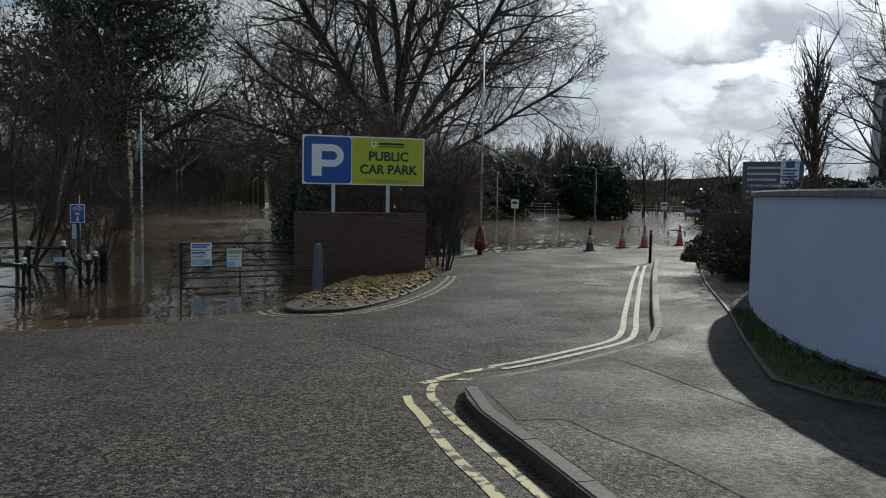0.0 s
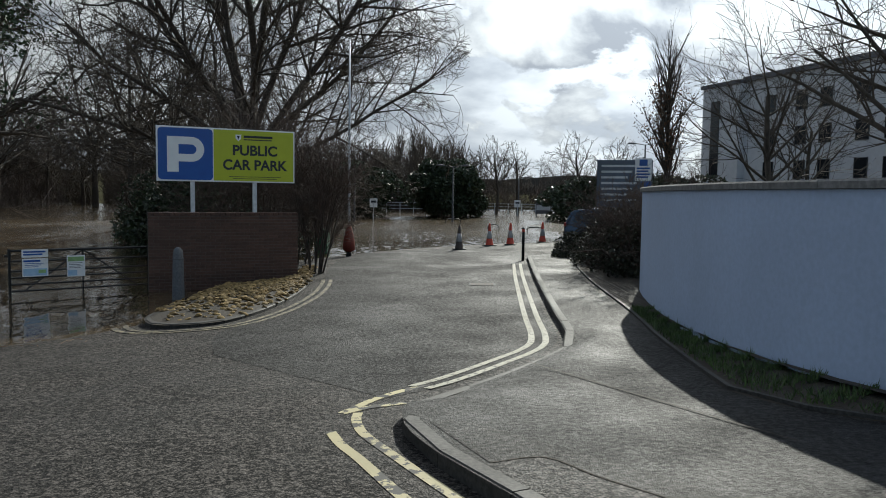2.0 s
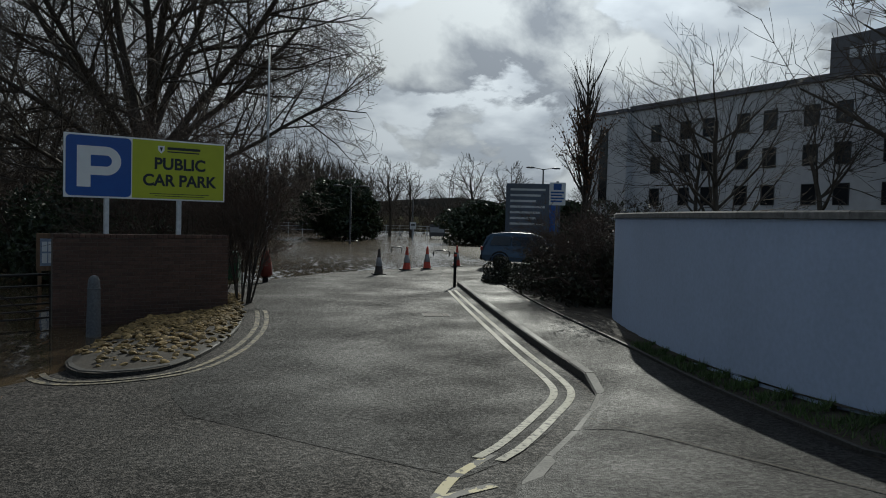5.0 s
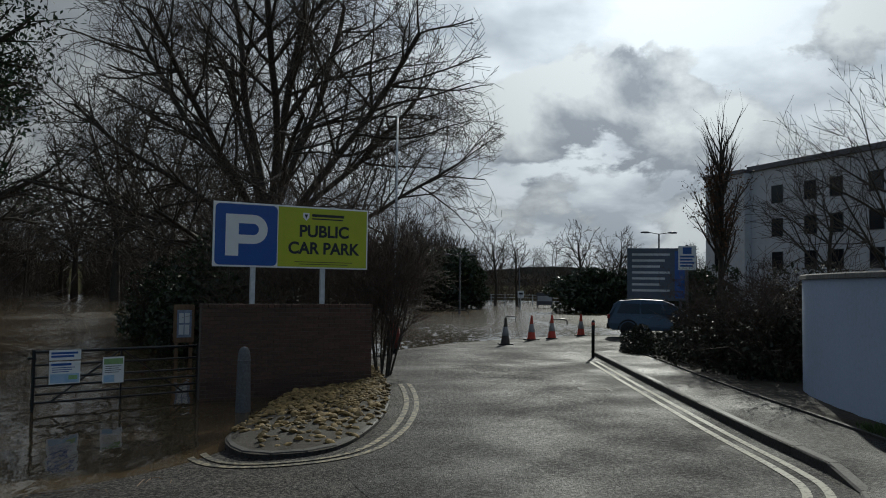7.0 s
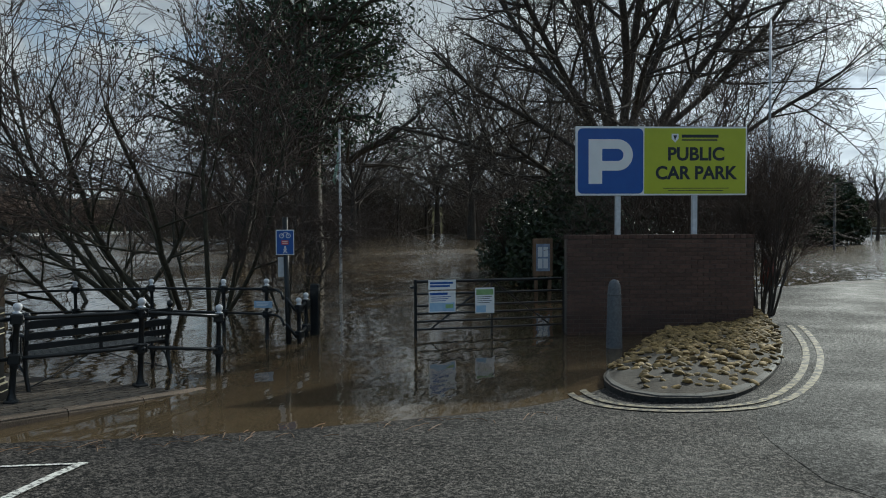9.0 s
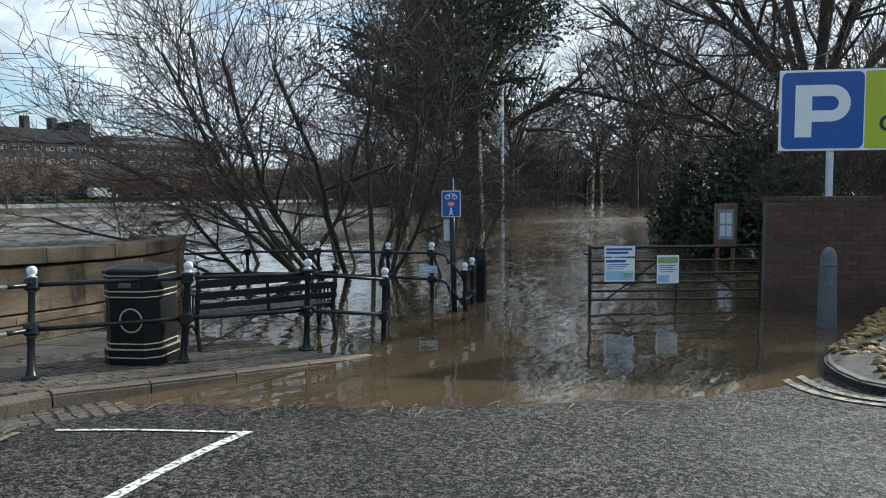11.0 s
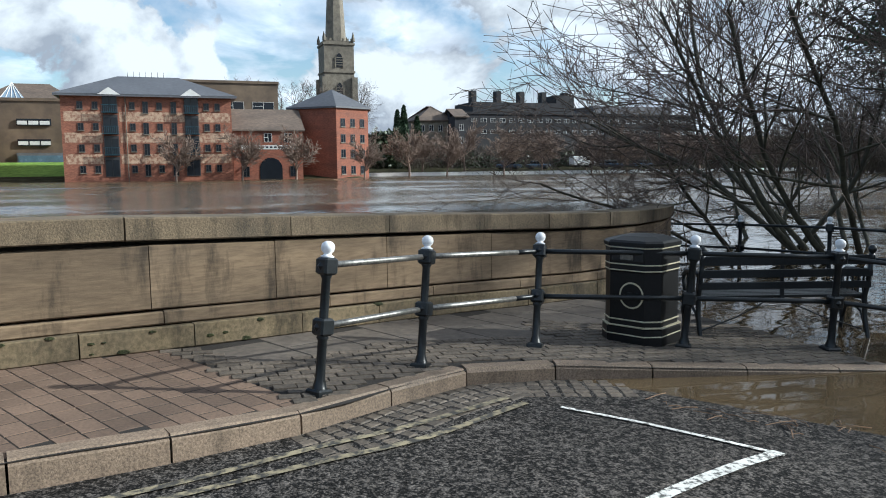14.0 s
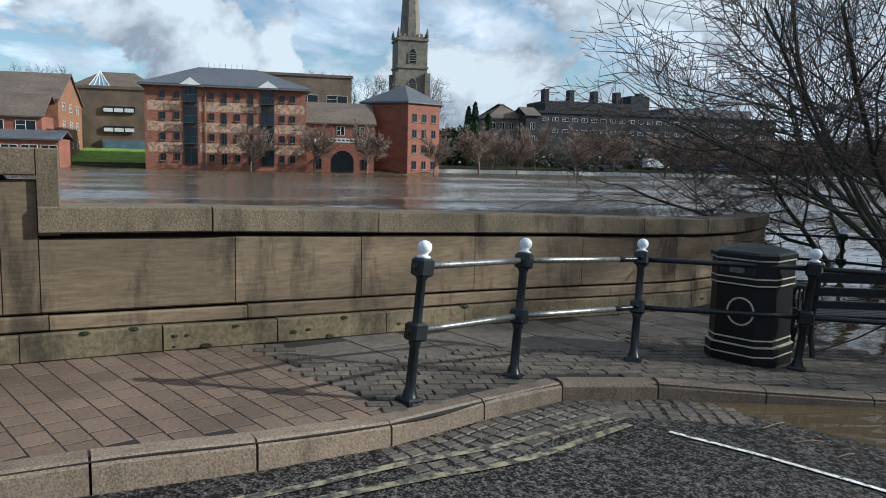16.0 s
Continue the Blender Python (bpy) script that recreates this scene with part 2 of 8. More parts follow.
M_CREAM = mat("pale_line_paint", (0.40, 0.38, 0.30), (0.10, 0.095, 0.08), 0.75, 17, 0.5, dist=0.01, contrast=(0.36, 0.50), var=0.2)
M_WHITE = mat("white_line_paint", (0.66, 0.65, 0.61), (0.07, 0.068, 0.062), 0.65, 24, 0.4, dist=0.006, contrast=(0.40, 0.50), var=0.2)
M_STONE = mat("sandstone", (0.19, 0.136, 0.084), (0.125, 0.088, 0.054), 0.92, 9, 0.35, dist=0.006, big=0.8, var=0.24, obj=0.15, stretch=(0.6, 0.6, 4.5), stain=0.62)
M_COPE = mat("lichened_coping", (0.17, 0.128, 0.08), (0.085, 0.065, 0.042), 0.92, 60, 0.6, dist=0.01, big=2.0, var=0.3, obj=0.15, stain=0.55, contrast=(0.34, 0.66))
M_PLINTH = mat("mossy_sandstone", (0.165, 0.124, 0.073), (0.095, 0.075, 0.042), 0.95, 26, 0.5, dist=0.008, big=2.2, var=0.3, obj=0.12, stain=0.55, contrast=(0.36, 0.62))
M_MOSS = mat("moss", (0.04, 0.045, 0.012), (0.018, 0.02, 0.008), 0.95, 40, 0.8, dist=0.02)
M_BLACK = mat("black_paint", (0.012, 0.015, 0.018), (0.006, 0.008, 0.009), 0.36, 40, 0.25, dist=0.003, var=0.3, spec=0.4)
M_BIN = mat("black_bin_paint", (0.008, 0.0085, 0.009), (0.005, 0.005, 0.006), 0.45, 30, 0.1, dist=0.002, spec=0.3)
M_SILVER = mat("bare_steel_rail", (0.26, 0.255, 0.24), (0.12, 0.118, 0.11), 0.42, 30, 0.2, metal=0.7, dist=0.002)
M_WHITEP = mat("white_finial_paint", (0.80, 0.81, 0.83), (0.66, 0.67, 0.69), 0.4, 20, 0.1, dist=0.002)
M_GOLD = mat("gilt_line", (0.55, 0.50, 0.36), (0.4, 0.36, 0.25), 0.45, 20, 0.1)
# white wall: the blue of skylit shade is put into its base colour
M_RENDER = mat("white_render_sky_shade", (0.45, 0.53, 0.70), (0.40, 0.475, 0.63), 0.85, 18, 0.25, dist=0.004, big=0.8, var=0.06)
M_CONC = mat("grey_coping", (0.22, 0.21, 0.20), (0.12, 0.115, 0.11), 0.85, 14, 0.4, dist=0.008, obj=0.12)
M_BRICK = mat("red_brown_brick", (0.115, 0.064, 0.047), (0.062, 0.036, 0.028), 0.88, 20, 0.4, dist=0.006, var=0.25, obj=0.22, island=0.2)
M_MORTAR = mat("mortar", (0.17, 0.145, 0.12), (0.11, 0.095, 0.08), 0.95, 30, 0.3)
M_COBBLE = mat("island_cobbles", (0.34, 0.235, 0.10), (0.11, 0.075, 0.03), 0.8, 14, 0.4, dist=0.01, island=0.5, spec=0.25)
M_SOIL = mat("wet_soil", (0.05, 0.038, 0.026), (0.025, 0.019, 0.013), 0.9, 20, 0.6, dist=0.02)
M_BARK = mat("bark", (0.085, 0.07, 0.055), (0.035, 0.028, 0.022), 0.9, 14, 0.6, dist=0.02, stretch=(1, 1, 0.3))
M_BARK_G = mat("green_bark", (0.065, 0.06, 0.038), (0.03, 0.028, 0.019), 0.9, 14, 0.6, dist=0.02, stretch=(1, 1, 0.3))
M_TWIG = mat("twigs", (0.085, 0.066, 0.049), (0.048, 0.037, 0.028), 0.85, 6, 0.0)
M_TWIG_R = mat("reddish_twigs", (0.10, 0.07, 0.054), (0.056, 0.040, 0.032), 0.85, 4, 0.0)
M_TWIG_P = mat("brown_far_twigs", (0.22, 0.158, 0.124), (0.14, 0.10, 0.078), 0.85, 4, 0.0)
M_PINE = mat("dark_needles", (0.045, 0.08, 0.036), (0.02, 0.04, 0.018), 0.7, 3, 0.0, island=0.4)
M_LEAF = mat("evergreen_leaves", (0.045, 0.065, 0.025), (0.02, 0.032, 0.014), 0.5, 3, 0.0, island=0.4)
M_LEAFB = mat("withered_leaves", (0.17, 0.08, 0.035), (0.09, 0.045, 0.022), 0.8, 3, 0.0, island=0.4)
M_HEDGE = mat("hedge_leaves", (0.040, 0.042, 0.02), (0.02, 0.02, 0.011), 0.6, 3, 0.0, island=0.4)
M_GRASS = mat("grass_blades", (0.09, 0.14, 0.035), (0.045, 0.075, 0.02), 0.7, 3, 0.0, island=0.4)
M_LAWN = mat("lawn", (0.20, 0.31, 0.07), (0.12, 0.20, 0.045), 0.95, 1.5, 0.3, var=0.2, spec=0.05)
M_EARTH = mat("river_bank_earth", (0.075, 0.07, 0.042), (0.04, 0.038, 0.025), 1.0, 0.8, 0.4, big=0.05, var=0.3, spec=0.0)
M_FARWOOD = mat("far_woodland", (0.10, 0.085, 0.07), (0.05, 0.05, 0.045), 0.95, 0.3, 0.5, dist=0.5, big=0.03, var=0.3)
M_BLUE = mat("blue_sign_sheet", (0.010, 0.085, 0.36), (0.009, 0.075, 0.33), 0.35, 5, 0.02, var=0.06)
M_LIME = mat("lime_sign_sheet", (0.47, 0.52, 0.025), (0.44, 0.49, 0.022), 0.4, 5, 0.02, var=0.06)
M_SHEETW = mat("white_sign_sheet", (0.82, 0.83, 0.84), (0.78, 0.79, 0.80), 0.4, 5, 0.02, var=0.05)
M_INK = mat("dark_print", (0.012, 0.02, 0.03), (0.012, 0.02, 0.03), 0.5, 5, 0.0)
M_POSTW = mat("galvanised_post", (0.62, 0.64, 0.67), (0.48, 0.5, 0.53), 0.45, 12, 0.1, metal=0.2)
M_COLUMN = mat("dull_grey_column", (0.07, 0.073, 0.078), (0.045, 0.047, 0.05), 0.6, 12, 0.1)
M_ORANGE = mat("red_orange_cone", (0.62, 0.075, 0.035), (0.48, 0.05, 0.025), 0.5, 14, 0.1)
M_REFL = mat("grey_reflective_sleeve", (0.33, 0.32, 0.31), (0.24, 0.235, 0.23), 0.35, 14, 0.1)
M_RUBBER = mat("black_rubber", (0.02, 0.02, 0.02), (0.012, 0.012, 0.012), 0.7, 14, 0.1)
M_REDBAG = mat("dark_red_cover", (0.20, 0.035, 0.02), (0.12, 0.02, 0.012), 0.7, 9, 0.3)
M_GREENBIN = mat("green_plastic", (0.02, 0.10, 0.045), (0.015, 0.07, 0.03), 0.5, 9, 0.1)
M_WOOD = mat("weathered_board", (0.24, 0.15, 0.09), (0.14, 0.085, 0.05), 0.8, 14, 0.3, stretch=(1, 1, 0.15))
# bollard grey darkened, so the brick wall's shadow is part of its colour
M_BOLL = mat("concrete_bollard_in_shade", (0.15, 0.155, 0.165), (0.085, 0.09, 0.095), 0.8, 24, 0.3, dist=0.004)
M_HOTEL = mat("pale_hotel_render", (0.60, 0.60, 0.62), (0.53, 0.53, 0.55), 0.85, 2, 0.1, big=0.15, var=0.08)
M_HOTEL_D = mat("grey_cladding", (0.13, 0.13, 0.145), (0.10, 0.10, 0.11), 0.6, 2, 0.1)
M_PANE = glassy("window_glass", (0.012, 0.015, 0.02), 0.12, 0.35)
M_FRAME = mat("dark_frame", (0.04, 0.042, 0.045), (0.03, 0.03, 0.032), 0.5, 9, 0.0)
M_FRAMEW = mat("white_frame", (0.7, 0.7, 0.68), (0.6, 0.6, 0.58), 0.5, 9, 0.0)
M_WARE = mat("warehouse_brick", (0.33, 0.135, 0.082), (0.16, 0.062, 0.042), 0.9, 3.5, 0.2, big=0.35, var=0.2, stretch=(1, 1, 4))
M_WARE2 = mat("bright_red_brick", (0.28, 0.105, 0.064), (0.15, 0.055, 0.036), 0.9, 3.5, 0.2, big=0.35, var=0.2, stretch=(1, 1, 4))
M_FADED = mat("faded_painted_brick", (0.47, 0.34, 0.24), (0.24, 0.115, 0.075), 0.9, 3.0, 0.1, big=0.5, var=0.15, contrast=(0.38, 0.6))
M_ORBRICK = mat("orange_brick", (0.25, 0.115, 0.062), (0.18, 0.082, 0.045), 0.9, 1.6, 0.1)
M_SLATE = mat("slate_roof", (0.10, 0.105, 0.12), (0.065, 0.068, 0.078), 0.6, 2.0, 0.3, big=0.25, var=0.2, stretch=(1, 1, 5))
M_TILE = mat("brown_tile_roof", (0.135, 0.10, 0.08), (0.085, 0.065, 0.05), 0.85, 2.0, 0.3, big=0.25, var=0.25, stretch=(1, 1, 5))
M_BRONZE = mat("bronze_cladding", (0.16, 0.115, 0.075), (0.10, 0.072, 0.05), 0.6, 0.5, 0.05, big=0.2, var=0.2)
M_TOWER = mat("tower_sandstone", (0.215, 0.19, 0.15), (0.12, 0.107, 0.088), 0.9, 0.9, 0.2, big=0.12, var=0.2)
M_DARKBLD = mat("dark_brick_block", (0.032, 0.032, 0.037), (0.02, 0.02, 0.023), 0.85, 0.8, 0.1, big=0.1, var=0.2)
M_CARBODY = mat("dark_blue_car_paint", (0.055, 0.085, 0.13), (0.045, 0.07, 0.11), 0.28, 3, 0.0, metal=0.4)
M_CARGLASS = glassy("car_glass", (0.012, 0.014, 0.016))
M_RED = mat("red_lens", (0.35, 0.015, 0.012), (0.3, 0.012, 0.01), 0.25, 9, 0.0)


def water_material():
    m = bpy.data.materials.new("flood_water"); m.use_nodes = True
    n, l = m.node_tree.nodes, m.node_tree.links
    p = n["Principled BSDF"]
    geo = n.new("ShaderNodeNewGeometry")
    big = n.new("ShaderNodeTexNoise"); big.inputs["Scale"].default_value = 0.12; big.inputs["Detail"].default_value = 5; l.new(geo.outputs["Position"], big.inputs["Vector"])
    r = n.new("ShaderNodeValToRGB"); l.new(big.outputs[0], r.inputs[0])
    r.color_ramp.elements[0].position, r.color_ramp.elements[1].position = 0.35, 0.65
    r.color_ramp.elements[0].color, r.color_ramp.elements[1].color = (0.066, 0.047, 0.027, 1), (0.11, 0.080, 0.046, 1)
    l.new(r.outputs[0], p.inputs["Base Color"])
    p.inputs["IOR"].default_value = 1.33
    p.inputs["Specular IOR Level"].default_value = 0.75
    mp = n.new("ShaderNodeMapping"); mp.inputs["Scale"].default_value = (1.0, 0.30, 1); mp.inputs["Rotation"].default_value = (0, 0, 0.12); l.new(geo.outputs["Position"], mp.inputs[0])
    # calm by the shore, livelier where the river runs
    calm = n.new("ShaderNodeVectorMath"); calm.operation = "DISTANCE"; calm.inputs[1].default_value = (-5.5, 11.5, 0); l.new(geo.outputs["Position"], calm.inputs[0])
    rg = n.new("ShaderNodeMapRange"); rg.inputs["From Min"].default_value, rg.inputs["From Max"].default_value = 9, 34; rg.inputs["To Min"].default_value, rg.inputs["To Max"].default_value = 0.04, 0.17
    l.new(calm.outputs["Value"], rg.inputs["Value"]); l.new(rg.outputs[0], p.inputs["Roughness"])
    total = None
    for scale, detail, near_d, far_d, slope0, slope1 in ((5.0, 3, 6, 30, 0.09, 0.45), (0.12, 6, 13, 38, 0.0, 0.95)):
        w = n.new("ShaderNodeTexNoise"); w.inputs["Scale"].default_value = scale; w.inputs["Detail"].default_value = detail; w.inputs["Roughness"].default_value = 0.6; w.inputs["Distortion"].default_value = 0.4
        l.new(mp.outputs[0], w.inputs["Vector"])
        c = n.new("ShaderNodeVectorMath"); c.operation = "SUBTRACT"; c.inputs[1].default_value = (0.5, 0.5, 0.5); l.new(w.outputs["Color"], c.inputs[0])
        k = n.new("ShaderNodeMapRange"); k.inputs["From Min"].default_value, k.inputs["From Max"].default_value = near_d, far_d; k.inputs["To Min"].default_value, k.inputs["To Max"].default_value = slope0, slope1
        l.new(calm.outputs["Value"], k.inputs["Value"])
        sc = n.new("ShaderNodeVectorMath"); sc.operation = "SCALE"; l.new(c.outputs[0], sc.inputs[0]); l.new(k.outputs[0], sc.inputs["Scale"])
        if total is None:
            total = sc.outputs[0]
        else:
            ad = n.new("ShaderNodeVectorMath"); ad.operation = "ADD"; l.new(total, ad.inputs[0]); l.new(sc.outputs[0], ad.inputs[1]); total = ad.outputs[0]
    flat = n.new("ShaderNodeVectorMath"); flat.operation = "MULTIPLY_ADD"; flat.inputs[1].default_value = (1, 1, 0); flat.inputs[2].default_value = (0, 0, 1); l.new(total, flat.inputs[0])
    nm = n.new("ShaderNodeVectorMath"); nm.operation = "NORMALIZE"; l.new(flat.outputs[0], nm.inputs[0])
    l.new(nm.outputs[0], p.inputs["Normal"])
    return m


M_WATER = water_material()

# ---- builders ----


def mesh_of(name, verts, faces, material, smooth=False):
    me = bpy.data.meshes.new(name)
    me.from_pydata([tuple(map(float, v)) for v in verts], [], faces)
    me.materials.append(material)
    if smooth:
        me.polygons.foreach_set("use_smooth", [True] * len(me.polygons))
    me.update()
    return me


class Shape:
    """Collects the faces of one mesh."""

    def __init__(self):
        self.v, self.f = [], []

    def add(self, verts, faces, m=None):
        k = len(self.v)
        self.v += [tuple(m @ Vector(v)) if m else tuple(v) for v in verts]
        self.f += [tuple(i + k for i in f) for f in faces]
        return self

    def box(self, x0, y0, z0, x1, y1, z1, m=None, bevel=0.0):
        if bevel:
            b = bevel
            rings = [(z0, b), (z0 + b, 0), (z1 - b, 0), (z1, b)]
            verts, faces = [], []
            for z, s in rings:
                for x, y in ((x0 + b, y0 + 0), (x1 - b, y0), (x1, y0 + b), (x1, y1 - b), (x1 - b, y1), (x0 + b, y1), (x0, y1 - b), (x0, y0 + b)):
                    cx, cy = (x0 + x1) / 2, (y0 + y1) / 2
                    verts.append((x + (s if x < cx else -s), y + (s if y < cy else -s), z))
            for r in range(3):
                for i in range(8):
                    faces.append((r * 8 + i, r * 8 + (i + 1) % 8, r * 8 + 8 + (i + 1) % 8, r * 8 + 8 + i))
            faces += [tuple(range(7, -1, -1)), tuple(range(24, 32))]
            return self.add(verts, faces, m)
        verts = [(x0, y0, z0), (x1, y0, z0), (x1, y1, z0), (x0, y1, z0), (x0, y0, z1), (x1, y0, z1), (x1, y1, z1), (x0, y1, z1)]
        return self.add(verts, [(3, 2, 1, 0), (4, 5, 6, 7), (0, 1, 5, 4), (1, 2, 6, 5), (2, 3, 7, 6), (3, 0, 4, 7)], m)

    def lathe(self, profile, n=16, m=None, turn=0.0):
        """profile: (radius, height) from the bottom up."""
        verts = [(r * math.cos(turn + 2 * math.pi * i / n), r * math.sin(turn + 2 * math.pi * i / n), z) for r, z in profile for i in range(n)]
        faces = [(a * n + i, a * n + (i + 1) % n, a * n + n + (i + 1) % n, a * n + n + i) for a in range(len(profile) - 1) for i in range(n)]
        faces += [tuple(range(n - 1, -1, -1)), tuple((len(profile) - 1) * n + i for i in range(n))]
        return self.add(verts, faces, m)

    def tube(self, pts, r, n=8):
        pts = [Vector(p) for p in pts]
        verts, faces = [], []
        for i, p in enumerate(pts):
            d = (pts[min(i + 1, len(pts) - 1)] - pts[max(i - 1, 0)]).normalized()
            u = d.cross(Vector((0, 0, 1)) if abs(d.z) < 0.9 else Vector((1, 0, 0))).normalized()
            w = d.cross(u)
            rr = r[i] if isinstance(r, (list, tuple)) else r
            verts += [p + (u * math.cos(2 * math.pi * k / n) + w * math.sin(2 * math.pi * k / n)) * rr for k in range(n)]
        for i in range(len(pts) - 1):
            faces += [(i * n + k, i * n + (k + 1) % n, i * n + n + (k + 1) % n, i * n + n + k) for k in range(n)]
        faces += [tuple(range(n - 1, -1, -1)), tuple((len(pts) - 1) * n + k for k in range(n))]
        return self.add(verts, faces)

    def prism(self, poly, z0, z1, m=None):
        n = len(poly)
        verts = [(x, y, z0) for x, y in poly] + [(x, y, z1) for x, y in poly]
        return self.add(verts, [tuple(range(n - 1, -1, -1)), tuple(range(n, 2 * n))] + [(i, (i + 1) % n, n + (i + 1) % n, n + i) for i in range(n)], m)

    def mesh(self, name, material, smooth=False):
        return mesh_of(name, self.v, self.f, material, smooth)


def part(name, shape, material, parent=None, label="", smooth=False, m=None):
    """One mesh object, under a thing or a part."""
    me = shape if isinstance(shape, bpy.types.Mesh) else shape.mesh(name, material, smooth)
    ob = new(name, me)
    if m is not None:
        ob.matrix_basis = m
    if parent is not None:
        ob.parent = parent
    if label:
        ob["label"] = label
    return ob


def thing(name, label, category, m=None, group="", kind=""):
    ob = new(name)
    ob.empty_display_size = 0.2
    if m is not None:
        ob.matrix_basis = m
    return tagged(ob, label, category, group, kind)


def letters(text, size, material, name, parent, m, depth=0.003, width=None):
    cu = bpy.data.curves.new("type", "FONT")
    cu.body, cu.size, cu.extrude, cu.align_x, cu.align_y, cu.offset = text, size, depth, "CENTER", "CENTER", size * 0.03
    tmp = bpy.data.objects.new("type", cu)
    scene.collection.objects.link(tmp)
    bpy.context.view_layer.update()
    me = bpy.data.meshes.new_from_object(tmp.evaluated_get(bpy.context.evaluated_depsgraph_get()))
    bpy.data.objects.remove(tmp)
    me.materials.clear()
    me.materials.append(material)
    if width:
        xs = [v.co.x for v in me.vertices]
        k = width / (max(xs) - min(xs))
        me.transform(Matrix.Diagonal((k, 1, 1, 1)))
    bm = bmesh.new()
    bm.from_mesh(me)
    bm.verts.index_update()
    left = set(bm.verts)
    while left:      # each character is a part of its own
        todo, own = [left.pop()], []
        while todo:
            v = todo.pop()
            own.append(v)
            for e in v.link_edges:
                w = e.other_vert(v)
                if w in left:
                    left.discard(w)
                    todo.append(w)
        at = {v: i for i, v in enumerate(own)}
        faces = {f for v in own for f in v.link_faces}
        part(name, mesh_of(name, [v.co[:] for v in own], [tuple(at[v] for v in f.verts) for f in sorted(faces, key=lambda f: f.index)], material), material, parent, m=m)
    bm.free()


def face_to(x, y, z, dx, dy):
    """A pose whose x runs along (dx, dy), whose y points up and whose z looks out to the right of that way."""
    d = Vector((dx, dy, 0)).normalized()
    return Matrix(((d.x, 0, d.y, x), (d.y, 0, -d.x, y), (0, 1, 0, z), (0, 0, 0, 1)))


def along(pts, step):
    """Points every step metres along a polyline of 2D points."""
    pts = [np.array(p, float) for p in pts]
    out, run = [], 0.0
    seg = [np.linalg.norm(b - a) for a, b in zip(pts, pts[1:])]
    total = sum(seg)
    n = max(1, round(total / step))
    for i in range(n + 1):
        s = total * i / n
        for a, b, d in zip(pts, pts[1:], seg):
            if s <= d + 1e-9:
                out.append(a + (b - a) * (s / d))
                break
            s -= d
        else:
            out.append(pts[-1])
    return out


def smooth_line(pts, n=8):
    """Catmull-Rom through the points."""
    p = [np.array(q, float) for q in pts]
    p = [2 * p[0] - p[1]] + p + [2 * p[-1] - p[-2]]
    out = []
    for a, b, c, d in zip(p, p[1:], p[2:], p[3:]):
        for k in range(n):
            t = k / n
            out.append(0.5 * (2 * b + (c - a) * t + (2 * a - 5 * b + 4 * c - d) * t * t + (3 * b - a - 3 * c + d) * t ** 3))
    return out + [p[-2]]


def normals2(pts):
    """The left-hand normal at each point of a line."""
    out = []
    for i in range(len(pts)):
        d = pts[min(i + 1, len(pts) - 1)] - pts[max(i - 1, 0)]
        d = d / np.linalg.norm(d)
        out.append(np.array((-d[1], d[0])))
    return out


def rng_of(seed):
    return random.Random(seed)


# ---- ground heights ----
GROUND = np.array([
    (5.2, -0.3, 0.80), (9, -9, 1.35), (-4, -9, 0.85), (2.4, 2.6, 0.63), (4, 6.3, 0.45), (6, 11.2, 0.27), (10, 6, 0.62), (-1, 5.1, 0.31), (-4.2, 8.7, 0.05),
    (-5.8, 6.6, 0.07), (-5.1, 4.0, 0.12), (-5.3, 0, 0.3), (-5.7, 8.9, 0.0), (-3.8, 10.1, 0.0), (-2.6, 11.1, 0.0), (-1.3, 12.5, 0.0), (0, 12.3, 0.09), (1.2, 15.5, 0.10),
    (4, 18, 0.16), (6.6, 21, 0.16), (7, 26.5, 0.08), (0.4, 28.4, 0.0), (2.75, 32.4, 0.0), (7, 36.6, 0.0), (13, 38.5, 0.05), (14, 20, 0.4), (-4, 15, -0.22), (-9, 14, -0.3), (-3, 28, -0.3), (4, 46, -0.3), (0.7, 21.5, 0.13), (0.5, 24.5, 0.09), (-0.4, 25.5, 0.04)])


def tps(r2):
    return 0.5 * r2 * np.log(r2 + 1e-9)


def fit_ground():
    p = GROUND[:, :2]
    n = len(p)
    k = tps(((p[:, None] - p[None]) ** 2).sum(-1)) + np.eye(n) * 0.02
    q = np.c_[np.ones(n), p]
    a = np.block([[k, q], [q.T, np.zeros((3, 3))]])
    return np.linalg.solve(a, np.r_[GROUND[:, 2], 0, 0, 0])


GW = fit_ground()


def ease(a, b, v):
    t = np.clip((v - a) / (b - a), 0, 1)
    return t * t * (3 - 2 * t)


def heights(x, y):
    x, y = np.asarray(x, float), np.asarray(y, float)
    flat = np.stack([x.ravel(), y.ravel()], -1)
    r2 = ((flat[:, None] - GROUND[None, :, :2]) ** 2).sum(-1)
    near = (tps(r2) @ GW[:-3] + GW[-3] + flat @ GW[-2:]).reshape(x.shape)
    near = np.clip(near, -0.9, 1.6)
    off = np.hypot(x - 2, y - 14)
    land = ease(-20, 10, x) * ease(60, 35, y)             # dry land to the south-east
    out = -0.9 + 1.7 * land * ease(20, 45, x + 0.3 * (20 - y))
    w = ease(24, 42, off)
    z = near * (1 - w) + out * w
    z = np.where(x < -10, np.minimum(z, -0.35 - 0.6 * ease(-10, -18, x)), z)
    shore = -99 - 14 * ease(30, 37, y)
    z = z + 1.6 * ease(0, 12, shore - x) + 9 * ease(-118, -230, x)        # far bank
    z = z + 1.5 * ease(108, 135, y) + 2.5 * ease(200, 600, y)
    return z


def gz(x, y):
    return float(heights(np.array([x]), np.array([y]))[0])


